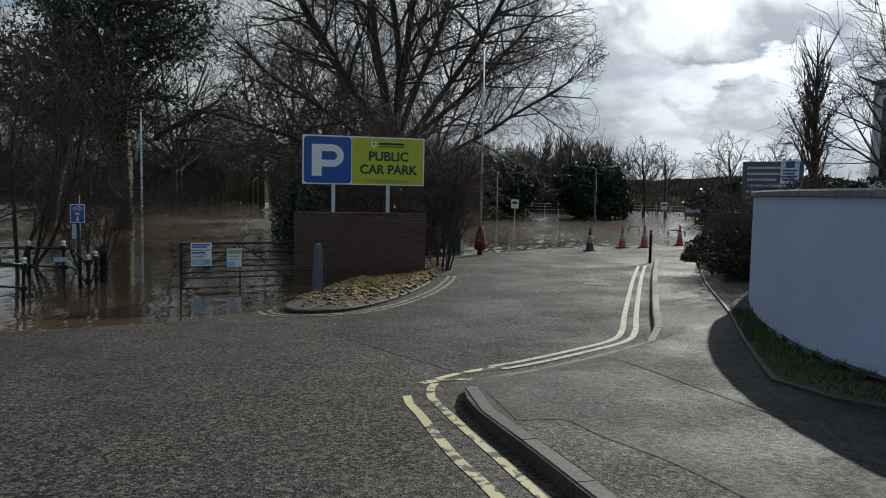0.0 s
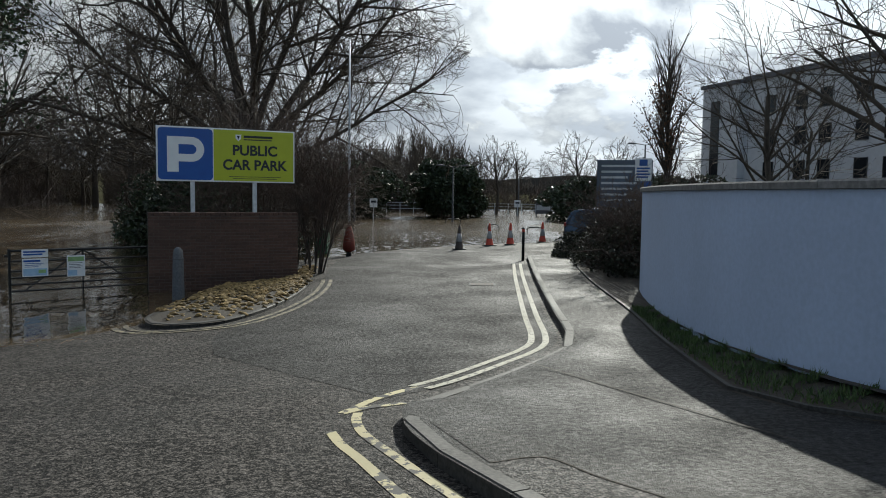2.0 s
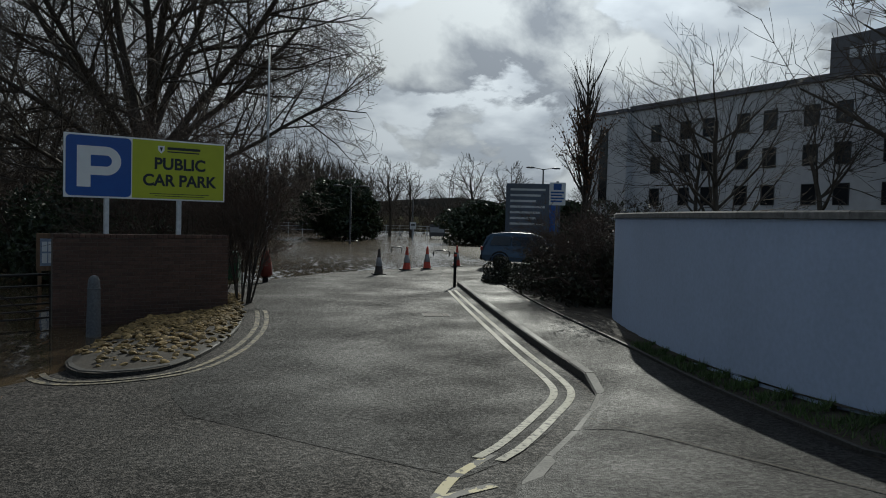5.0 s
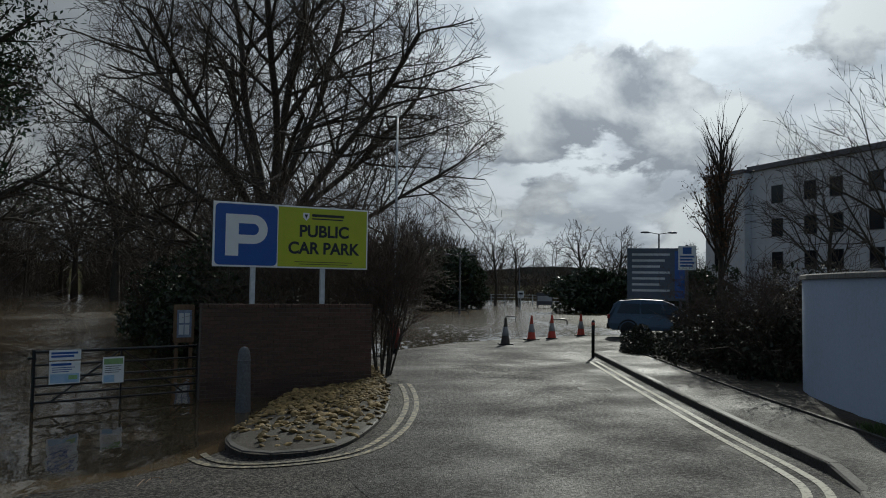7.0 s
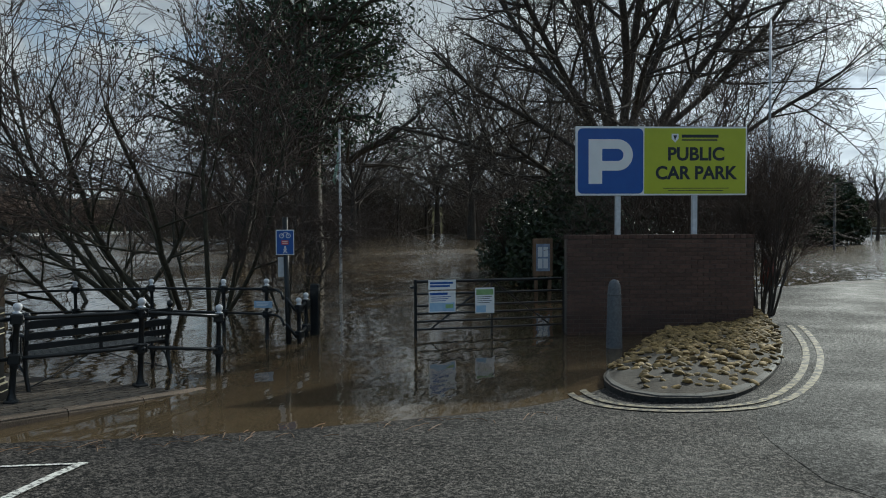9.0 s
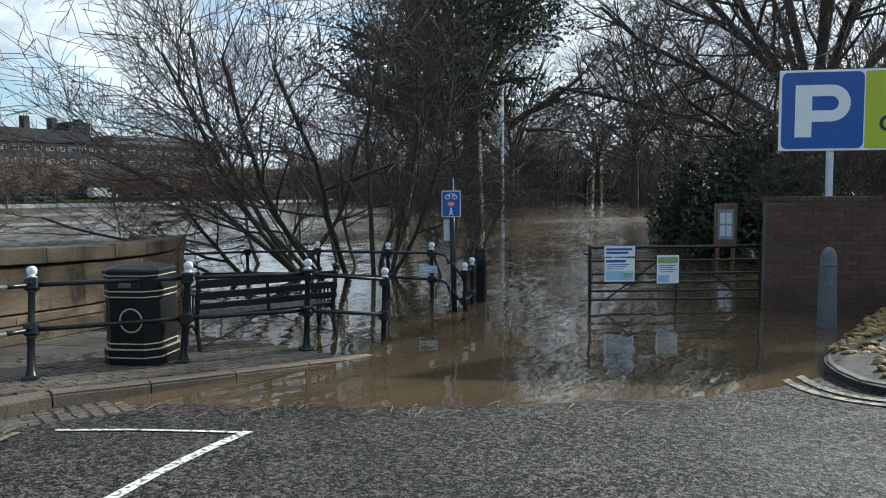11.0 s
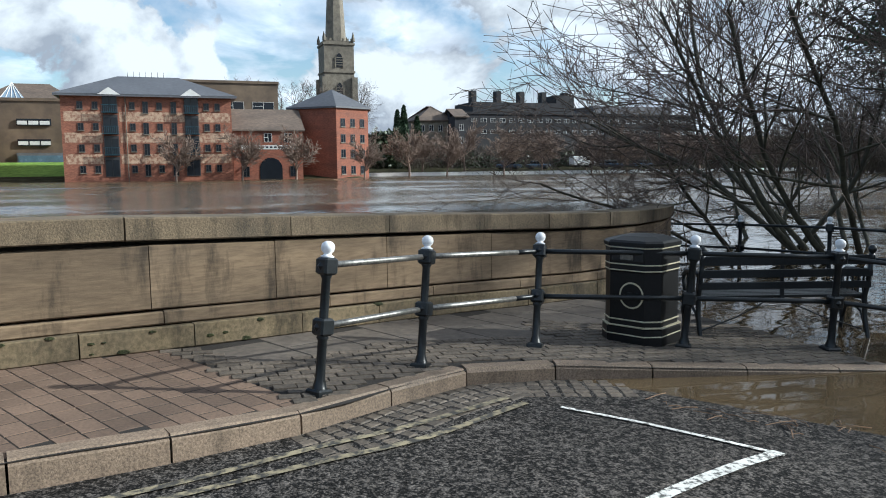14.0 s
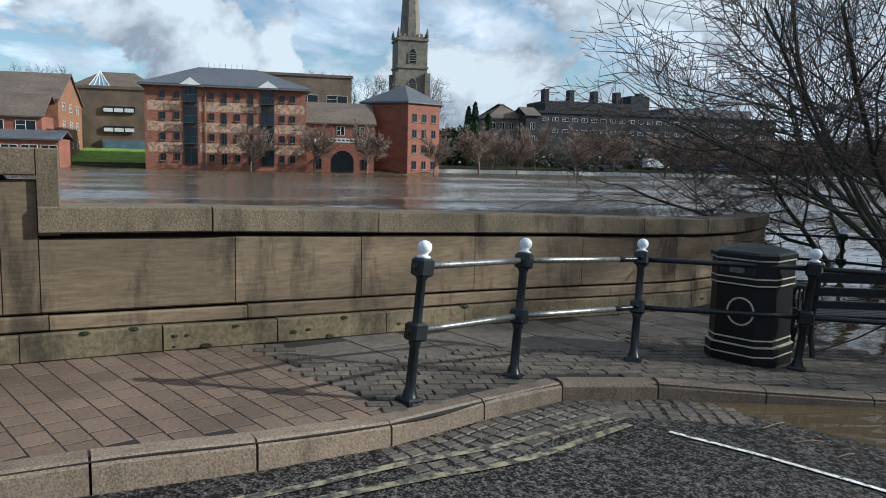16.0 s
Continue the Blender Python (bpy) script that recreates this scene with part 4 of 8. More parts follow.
    for i in range(0, 80):
        for j in range(0, 60):
            x, y = -9.2 + i * 0.122, 5.2 + j * 0.1765 + (0.088 if i % 2 else 0)
            if not inside(x, y, 0.16):
                continue
            a = np.array(kerb)
            k = int(np.argmin(((a - (x, y)) ** 2).sum(1)))
            far = a[k][0] - x
            band = 0 < y - edge_y(x) < 0.34
            if not (band or (far < 1.05 and y > 5.7) or (y > 8.9 and far < 1.9)) or y < edge_y(x) or y > 11.3:
                continue
            m = pose(x, y, pz(x, y) + 0.014 + r.uniform(-0.003, 0.003), r.uniform(-0.8, 0.8), 2.46 + r.uniform(-0.8, 0.8), 90 + r.uniform(-4, 4))
            if count < 300:
                part("sett", setts[count % 3], M_SETT, top, m=m)
            else:
                me = setts[count % 3]
                rest.add([v.co for v in me.vertices], [tuple(f.vertices) for f in me.polygons], m)
            count += 1
    if rest.v:
        tagged(part("far_setts", rest, M_SETT, top), kind="stuff")
    # flagstones between the setts and the wall
    v = 1.0
    row = 0
    while v < 9.0:
        d = (0.62, 0.5, 0.7)[row % 3]
        u = -3.4 - r.uniform(0, 0.5)
        while u < 5.0:
            w = r.uniform(0.6, 1.0)
            cx, cy = -6.3 + (u + w / 2) * ca - (v + d / 2) * sa, 3.6 + (u + w / 2) * sa + (v + d / 2) * ca
            u += w
            if cy < edge_y(cx) + 0.42 or cy > 11.0 or not inside(cx, cy, 0.85, -0.1):
                continue
            part("flagstone", slab(w - 0.012, d - 0.012, 0.05, 0.008), M_FLAG, top, m=pose(cx, cy, pz(cx, cy) + 0.001 + r.uniform(-0.001, 0.001), -2.19, 1.12 + r.uniform(-0.15, 0.15), 27.0))
        v += d
        row += 1
    # granite kerb
    pts = along(KERB_L, 0.86)
    for i, (p, q) in enumerate(zip(pts, pts[1:])):
        d = (q - p) / np.linalg.norm(q - p)
        nrm = np.array((-d[1], d[0]))
        verts = []
        for s, e in ((p, 0.007), (q, -0.007)):
            z = pz(*s) + 0.012
            for off, zz_ in ((-0.005, z - 0.4), (-0.005, z - 0.035), (0.03, z), (0.16, z), (0.16, z - 0.4)):
                k = s + d * e + nrm * off
                verts.append((k[0], k[1], zz_))
        part("kerb_stone", Shape().add(verts, [(0, 1, 6, 5), (1, 2, 7, 6), (2, 3, 8, 7), (3, 4, 9, 8), (4, 3, 2, 1, 0), (5, 6, 7, 8, 9)]), M_GRANITE, top)
    # gutter setts along the foot of the kerb
    gut = thing("gutter", "sunken granite sett gutter beside the kerb", "gutter", kind="structure")
    small = [slab(0.112 + a, 0.10 + b, 0.05, 0.012).mesh("sett", M_SETT) for a, b in ((0, 0), (0.012, -0.006), (-0.015, 0.004))]
    for j in range(5):
        line = [p for p in along(KERB_L, 0.125) if 5.9 < p[1] < 8.9]
        nn = normals2(line)
        for p, k in zip(line, nn):
            q = p - k * (0.07 + j * 0.112)
            part("sett", small[(j + int(q[1] * 7)) % 3], M_SETT, gut, m=pose(q[0], q[1], gz(*q) + 0.006 + r.uniform(-0.004, 0.004), r.uniform(-2, 2), r.uniform(-2, 2), math.degrees(math.atan2(-k[0], k[1])) + r.uniform(-4, 4)))


build_stone_wall()
build_left_pavement()


def railing_post(base, tip, sink=0.0):
    """Cast-iron post with two square bosses and a white ball finial."""
    b, t = Vector(base), Vector(tip)
    d = t - b
    up = d.normalized()
    rot = up.to_track_quat("Z", "Y").to_matrix().to_4x4()
    ob = thing("railing_post", "black cast-iron railing post with a white ball finial", "post", Matrix.Translation(b) @ rot, "riverside railing posts")
    part("column", Shape().lathe([(0.07, -0.05 - sink), (0.07, 0.03), (0.052, 0.06), (0.045, 0.09), (0.036, 0.12), (0.034, 0.40), (0.046, 0.42), (0.034, 0.45), (0.032, 0.85), (0.044, 0.87), (0.034, 0.90), (0.034, 1.0)], 14), M_BLACK, ob, smooth=True)
    part("foot", Shape().box(-0.075, -0.075, -0.06 - sink, 0.075, 0.075, 0.05, bevel=0.012), M_BLACK, ob)
    for z in (0.50, 0.94):
        boss = part("boss", Shape().box(-0.062, -0.062, z - 0.062, 0.062, 0.062, z + 0.062, bevel=0.014), M_BLACK, ob)
        for s in (-1, 1):
            part("stud", Shape().add([(-0.035, 0, 0), (0, 0, -0.035), (0.035, 0, 0), (0, 0, 0.035), (0, s * 0.018, 0)], [(0, 1, 4), (1, 2, 4), (2, 3, 4), (3, 0, 4)], Matrix.Translation((0, s * 0.061, z))), M_BLACK, boss)
    part("finial", Shape().lathe([(0.044, 1.0), (0.05, 1.012), (0.03, 1.022), (0.026, 1.03), (0.045, 1.05), (0.051, 1.075), (0.045, 1.10), (0.026, 1.117), (0.01, 1.122)], 14), M_WHITEP, ob, "white painted ball finial", True)
    return b + d * (0.50 / 1.12), b + d * (0.94 / 1.12)


FRONT = [((-5.94, 6.21, 0.21), (-6.0, 6.32, 1.33)), ((-6.51, 7.17, 0.165), (-6.66, 7.30, 1.27)), ((-6.97, 8.47, 0.115), (-7.2, 8.64, 1.19)), ((-6.66, 9.93, 0.05), (-6.6, 10.0, 1.17)), ((-6.2, 11.32, 0.0), (-6.12, 11.3, 1.12)), ((-5.98, 12.48, -0.2), (-5.95, 12.5, 0.95))]
BACK = [((-13.7, 14.75, -0.33), (-13.7, 14.75, 0.785)), ((-12.1, 15.35, -0.26), (-12.1, 15.35, 0.86)), ((-10.13, 15.46, -0.17), (-10.14, 15.45, 0.95)), ((-8.34, 15.41, -0.12), (-8.34, 15.41, 1.0)), ((-7.13, 15.1, -0.06), (-7.13, 15.1, 1.06))]


def rail(a, b, material, name="rail"):
    ob = thing(name, "round steel handrail between cast-iron posts" if material is M_SILVER else "black painted round steel handrail between posts", "handrail", group="riverside rails")
    v = Vector(b) - Vector(a)
    mid = [Vector(a) + v * k for k in (0, 0.33, 0.66, 1)]
    part("bar", Shape().tube(mid, 0.024, 10), material, ob, smooth=True)
    return ob


lower = []
for (b, t) in FRONT:
    lower.append(railing_post(b, t))
for i, (p, q) in enumerate(zip(lower, lower[1:])):
    for a, b in zip(p, q):
        if i < 1:
            rail(a, b, M_SILVER)
        elif i == 1:
            cut = a + (b - a) * 0.78
            rail(a, cut, M_SILVER)
            rail(cut, b, M_BLACK)
        elif i == 4:
            # the last length sweeps round to the end post
            ob = thing("rail", "black painted handrail curving to the end post", "handrail", group="riverside rails")
            c = [a, a + (b - a) * 0.55 + Vector((0.10, 0, 0)), a + (b - a) * 0.85 + Vector((0.11, 0, 0)), b]
            part("bar", Shape().tube(c, 0.024, 10), M_BLACK, ob, smooth=True)
        else:
            rail(a, b, M_BLACK)
ends = [railing_post(b, t) for b, t in BACK]
for p, q in zip(ends, ends[1:]):
    for a, b in zip(p, q):
        rail(a, b, M_BLACK)
for k, h in ((0, 0.45), (1, 0.86)):
    a = ends[-1][k]
    ob = thing("rail", "black painted handrail turned down at its end", "handrail", group="riverside rails")
    part("bar", Shape().tube([a, a + Vector((0.28, -0.1, 0)), a + Vector((0.42, -0.16, -0.03)), a + Vector((0.5, -0.2, -0.14))], 0.022, 10), M_BLACK, ob, smooth=True)
small = [railing_post((-6.36, 14.95, -0.35), (-6.36, 14.95, 0.74)), railing_post((-6.66, 15.6, -0.33), (-6.66, 15.6, 0.80))]
for a, b in zip(*small):
    rail(a, b, M_BLACK)
for k in (0, 1):
    a = small[0][k]
    ob = thing("rail", "black handrail sloping up to the footpath sign post", "handrail", group="riverside rails")
    part("bar", Shape().tube([a, a + Vector((-0.02, -0.1, 0.02)), Vector((-6.47, 14.75, a.z + 0.22))], 0.022, 10), M_BLACK, ob, smooth=True)

tag_plate = thing("warning_tag", "small pale blue notice tied to the railing", "notice", face_to(-7.13, 15.0, 0.62, 0.93, 0.2))
part("plate", Shape().box(-0.17, -0.06, 0.0, 0.17, 0.06, 0.012, bevel=0.004), mat("pale_blue_tag", (0.35, 0.5, 0.66), (0.3, 0.43, 0.58), 0.5, 9, 0), tag_plate)
for i in range(3):
    part("print_line", Shape().box(-0.12, 0.025 - i * 0.025, 0.012, 0.12 - 0.03 * i, 0.035 - i * 0.025, 0.015), M_SHEETW, tag_plate)

# black square timber post in the water
bp = thing("timber_post", "black square post standing in flood water", "post", pose(-6.68, 15.92, 0, 0, 0, 20))
part("shaft", Shape().box(-0.075, -0.075, -0.6, 0.075, 0.075, 0.92, bevel=0.01), M_BLACK, bp)
part("band", Shape().box(-0.08, -0.08, 0.78, 0.08, 0.08, 0.84, bevel=0.004), M_RUBBER, bp)


def build_bin():
    ob = thing("litter_bin", "black octagonal litter bin with pale bands and a hooded top", "bin", pose(-7.07, 9.72, pz(-7.07, 9.72), 0, 0, 28))
    w, c = 0.31, 0.12
    def ring(k):
        a = w * k
        e = (w - c) * k
        return [(-e, -a), (e, -a), (a, -e), (a, e), (e, a), (-e, a), (-a, e), (-a, -e)]
    def stack(levels):
        sh = Shape()
        verts = [(x, y, z) for k, z in levels for x, y in ring(k)]
        n = 8
        sh.add(verts, [(a * n + i, a * n + (i + 1) % n, a * n + n + (i + 1) % n, a * n + n + i) for a in range(len(levels) - 1) for i in range(n)] + [tuple(range(n - 1, -1, -1)), tuple((len(levels) - 1) * n + i for i in range(n))])
        return sh
    part("body", stack([(1.06, 0), (1.06, 0.17), (0.98, 0.19), (0.98, 0.72), (1.0, 0.74), (1.0, 0.98)]), M_BIN, ob)
    part("lid", stack([(1.05, 0.985), (1.05, 1.02), (0.98, 1.04), (0.6, 1.075), (0.2, 1.09)]), M_BIN, ob)
    for z in (0.10, 0.185, 0.245, 0.74, 0.80, 0.965):
        part("band", stack([(1.068 if z < 0.2 else 1.012, z), (1.072 if z < 0.2 else 1.016, z + 0.006), (1.068 if z < 0.2 else 1.012, z + 0.012)]), M_GOLD, ob)
    part("aperture", Shape().box(-0.17, -0.318, 0.83, 0.17, -0.29, 0.93, bevel=0.01), M_RUBBER, ob)
    part("plate", Shape().box(-0.07, -0.326, 0.85, 0.07, -0.316, 0.90, bevel=0.003), M_SILVER, ob)
    sh = Shape()
    for k in range(28):
        a0, a1 = 2 * math.pi * k / 28, 2 * math.pi * (k + 1) / 28
        sh.add([(0.05 + rr * math.cos(a), -0.308, 0.50 + rr * math.sin(a)) for a in (a0, a1) for rr in (0.115, 0.132)], [(0, 1, 3, 2)])
    part("emblem", sh, M_GOLD, ob)
    for dx, w2 in ((-0.02, 0.05), (0.05, 0.03)):
        part("emblem_mark", Shape().box(0.05 + dx - w2 / 2, -0.310, 0.46, 0.05 + dx + w2 / 2, -0.305, 0.53), M_BLACK, ob)


def build_bench():
    ob = thing("bench", "black slatted park bench with cast-iron ends, seen from behind", "bench", pose(-6.80, 11.3, 0.0, 0, 0, 72.0))
    # x along the bench, +y to the river side
    L = 1.85
    for x in (-L / 2 + 0.03, L / 2 - 0.03):
        end = part("end_frame", Shape().tube([(x, -0.04, 0.92), (x, 0.0, 0.62), (x, 0.06, 0.42), (x, 0.03, 0.22), (x, -0.05, 0.0), (x, -0.09, -0.18)], [0.028, 0.026, 0.03, 0.026, 0.024, 0.03], 8), M_BLACK, ob, "cast-iron bench end", True)
        part("front_leg", Shape().tube([(x, 0.46, 0.42), (x, 0.50, 0.25), (x, 0.46, 0.1), (x, 0.53, -0.18)], [0.028, 0.024, 0.022, 0.03], 8), M_BLACK, end, smooth=True)
        part("seat_bearer", Shape().tube([(x, 0.05, 0.42), (x, 0.25, 0.40), (x, 0.47, 0.42)], 0.024, 8), M_BLACK, end, smooth=True)
        part("leg_arch", Shape().tube([(x, 0.0, 0.05), (x, 0.1, 0.26), (x, 0.25, 0.32), (x, 0.4, 0.26), (x, 0.49, 0.05)], 0.018, 6), M_BLACK, end, smooth=True)
        part("armrest", Shape().tube([(x, -0.01, 0.68), (x, 0.2, 0.70), (x, 0.42, 0.68), (x, 0.52, 0.62), (x, 0.5, 0.55), (x, 0.46, 0.42)], [0.022, 0.024, 0.026, 0.026, 0.022, 0.02], 8), M_BLACK, end, smooth=True)
        for k in range(4):
            part("arm_bar", Shape().tube([(x, 0.08 + k * 0.10, 0.43), (x, 0.09 + k * 0.10, 0.56), (x, 0.08 + k * 0.10, 0.69)], 0.012, 6), M_BLACK, end)
        part("knob", Shape().lathe([(0.02, 0.90), (0.04, 0.93), (0.045, 0.955), (0.03, 0.985), (0.008, 0.995)], 10, Matrix.Translation((x, -0.045, 0))), M_BLACK, end, smooth=True)
    for k, (y, z, h) in enumerate(((-0.045, 0.84, 0.10), (-0.02, 0.70, 0.085), (0.0, 0.57, 0.075))):
        part("back_slat", Shape().box(-L / 2, y - 0.014, z - h / 2, L / 2, y + 0.014, z + h / 2, bevel=0.006), M_BLACK, ob)
    for k in range(5):
        part("seat_slat", Shape().box(-L / 2, 0.07 + k * 0.085, 0.425, L / 2, 0.135 + k * 0.085, 0.455, bevel=0.006), M_BLACK, ob)
    part("back_stay", Shape().box(-0.02, -0.03, 0.42, 0.02, -0.012, 0.86, m=Matrix.Rotation(radians(-5), 4, "X") @ Matrix.Translation((0, 0.03, 0))), M_BLACK, ob)
    for s in (-1, 1):
        part("tie_rod", Shape().tube([(s * (L / 2 - 0.05), 0.04, 0.08), (s * 0.45, 0.1, 0.22), (0, 0.2, 0.42)], 0.008, 6), M_BLACK, ob)


build_bin()
build_bench()


def build_path_sign():
    b = Vector((-6.42, 14.75, -0.4)); t = Vector((-6.62, 14.95, 2.12))
    ob = thing("path_sign", "blue shared cycle and foot path sign on a leaning black post", "sign post")
    part("post", Shape().tube([b, b + (t - b) * 0.5, t], 0.045, 10), M_BLACK, ob, smooth=True)
    c = b + (t - b) * 0.835
    m = face_to(c.x + 0.03, c.y - 0.06, c.z, 0.80, 0.60)
    plate = part("plate", Shape().box(-0.15, -0.21, -0.006, 0.15, 0.21, 0.006, bevel=0.003), M_SHEETW, ob, "white-edged blue plate", m=m)
    part("field", Shape().box(-0.138, -0.198, 0.006, 0.138, 0.198, 0.009), M_BLUE, plate)
    cyc = Shape()
    for x in (-0.055, 0.055):
        for k in range(16):
            a0, a1 = 2 * math.pi * k / 16, 2 * math.pi * (k + 1) / 16
            cyc.add([(x + rr * math.cos(a), 0.11 + rr * math.sin(a), 0.012) for a in (a0, a1) for rr in (0.03, 0.04)], [(0, 1, 3, 2)])
    cyc.tube([(-0.055, 0.11, 0.012), (-0.02, 0.16, 0.012), (0.04, 0.16, 0.012), (0.055, 0.11, 0.012)], 0.006, 5)
    part("cycle_symbol", cyc, M_SHEETW, plate)
    part("route_patch", Shape().box(-0.06, -0.04, 0.009, 0.06, 0.035, 0.012), mat("red_patch", (0.5, 0.05, 0.06), None, 0.4, 9, 0), plate)
    for i in range(2):
        part("print_line", Shape().box(-0.045, -0.02 + i * 0.03, 0.012, 0.045, -0.008 + i * 0.03, 0.014), M_SHEETW, plate)
    walker = Shape().lathe([(0.004, -0.004), (0.016, 0.0), (0.004, 0.004)], 10, Matrix.Translation((0, -0.075, 0.012)))
    walker.tube([(0, -0.09, 0.012), (0, -0.13, 0.012), (-0.03, -0.18, 0.012)], 0.008, 5).tube([(0, -0.13, 0.012), (0.03, -0.18, 0.012)], 0.007, 5).tube([(-0.03, -0.125, 0.012), (0, -0.10, 0.012), (0.03, -0.125, 0.012)], 0.006, 5)
    part("walking_symbol", walker, M_SHEETW, plate)
    part("back_plate", Shape().box(-0.055, -0.17, -0.006, 0.055, 0.17, 0.006, bevel=0.003), M_POSTW, ob, "grey side plate", m=face_to(c.x - 0.08, c.y - 0.02, c.z - 0.42, 0.8, 0.6))


build_path_sign()

# flag pole in the flooded park
fp = thing("flag_pole", "white flag pole with a furled flag standing in flood water", "flag pole", pose(-12.8, 26.7, 0))
part("pole", Shape().lathe([(0.055, -0.8), (0.05, 1.5), (0.042, 3.4), (0.035, 5.2), (0.03, 5.28)], 12), M_SHEETW, fp, smooth=True)
part("ball", Shape().lathe([(0.01, 5.28), (0.05, 5.31), (0.055, 5.34), (0.03, 5.39)], 10), M_GOLD, fp, smooth=True)
r_ = rng_of(3)
fl = Shape()
fl.tube([(-0.06, 0.0, 4.45), (-0.1, 0.02, 4.1), (-0.16, 0.0, 3.75), (-0.24, -0.02, 3.5), (-0.2, 0, 3.35), (-0.14, 0, 3.5)], [0.02, 0.05, 0.06, 0.05, 0.04, 0.02], 7)
part("flag", fl, mat("furled_cloth", (0.45, 0.52, 0.5), (0.15, 0.3, 0.16), 0.8, 6, 0.2), fp, "furled pale green and white cloth", True)

# ---- gate, brick wall and car park sign ----


def build_gate():
    a, b = Vector((-4.83, 16.3, 0)), Vector((-2.62, 18.03, 0))
    d = (b - a)
    L = d.length
    m = Matrix.Translation(a) @ Matrix.Rotation(math.atan2(d.y, d.x), 4, "Z")
    ob = thing("field_gate", "black tubular steel gate standing in flood water", "gate", m)
    for i, z in enumerate((0.98, 0.76, 0.55, 0.41, 0.27, 0.13)):
        part("bar", Shape().tube([(0, 0, z), (L / 2, 0, z), (L, 0, z)], 0.026 if i == 0 else 0.020, 8), M_BLACK, ob)
    for x in (0, L):
        part("stile", Shape().tube([(x, 0, -0.35), (x, 0, 1.02)], 0.03, 8), M_BLACK, ob)
    part("upright", Shape().box(L / 2 - 0.012, -0.02, -0.2, L / 2 + 0.02, 0.02, 0.98), M_BLACK, ob)
    for s in (-1, 1):
        part("brace", Shape().tube([(L / 2 + 0.01 + s * 0.02, 0.0, 0.96), (L / 2 + s * L * 0.40, 0.0, 0.14)], 0.017, 6), M_BLACK, ob)
    part("latch", Shape().box(-0.10, -0.02, 0.86, 0.04, 0.02, 0.90, bevel=0.006), M_BLACK, ob)
    post = thing("gate_post", "black steel gate post beside the brick wall", "post", pose(-2.53, 18.1, 0))
    part("shaft", Shape().lathe([(0.055, -0.6), (0.055, 1.03), (0.03, 1.06)], 12), M_BLACK, post)
    for z in (0.2, 0.85):
        part("hinge", Shape().box(-0.08, -0.03, z - 0.02, 0.02, 0.03, z + 0.02, bevel=0.006), M_BLACK, post)
    # laminated notices
    m_pale = mat("pale_blue_print", (0.30, 0.48, 0.68), (0.42, 0.58, 0.74), 0.5, 9, 0)
    m_green = mat("green_print", (0.32, 0.52, 0.22), None, 0.5, 9, 0)

    def notice(s_, z, w, h, label):
        p = a + d * (s_ / L)
        nb = thing("notice", label, "notice", face_to(p.x + 0.03, p.y - 0.035, z, d.x, d.y))
        part("sheet", Shape().box(-w / 2, -h / 2, 0, w / 2, h / 2, 0.005), M_SHEETW, nb)
        return nb

    nb = notice(0.47, 0.92, 0.50, 0.17, "white laminated banner with blue print on the gate")
    for k in range(2):
        part("print_line", Shape().box(-0.22, 0.015 - 0.055 * k, 0.005, 0.20 - 0.06 * k, 0.05 - 0.055 * k, 0.007), M_BLUE, nb)
    nb = notice(0.47, 0.62, 0.49, 0.38, "white laminated notice with pale blue pictures on the gate")
    part("picture", Shape().box(-0.225, -0.17, 0.005, 0.225, -0.02, 0.007), m_pale, nb)
    part("heading", Shape().box(-0.22, 0.12, 0.005, 0.10, 0.16, 0.007), M_BLUE, nb)
    for k in range(3):
        part("print_line", Shape().box(-0.20, 0.08 - 0.035 * k, 0.005, 0.16 - 0.05 * k, 0.092 - 0.035 * k, 0.007), M_BLUE, nb)
    part("patch", Shape().box(0.06, -0.12, 0.007, 0.20, -0.05, 0.009), m_green, nb)
    nb = notice(1.26, 0.62, 0.36, 0.46, "white laminated notice with green and blue print on the gate")
    part("heading", Shape().box(-0.16, 0.10, 0.005, 0.16, 0.20, 0.007), m_green, nb)
    part("picture", Shape().box(-0.16, -0.21, 0.005, 0.02, -0.09, 0.007), m_pale, nb)
    for k in range(4):
        part("print_line", Shape().box(-0.14, 0.06 - 0.035 * k, 0.005, 0.13 - 0.04 * (k % 2), 0.07 - 0.035 * k, 0.007), M_INK, nb)


build_gate()
WA, WB = np.array((-2.42, 17.55)), np.array((0.62, 19.1))
WD = (WB - WA) / np.linalg.norm(WB - WA)
WN = np.array((-WD[1], WD[0]))


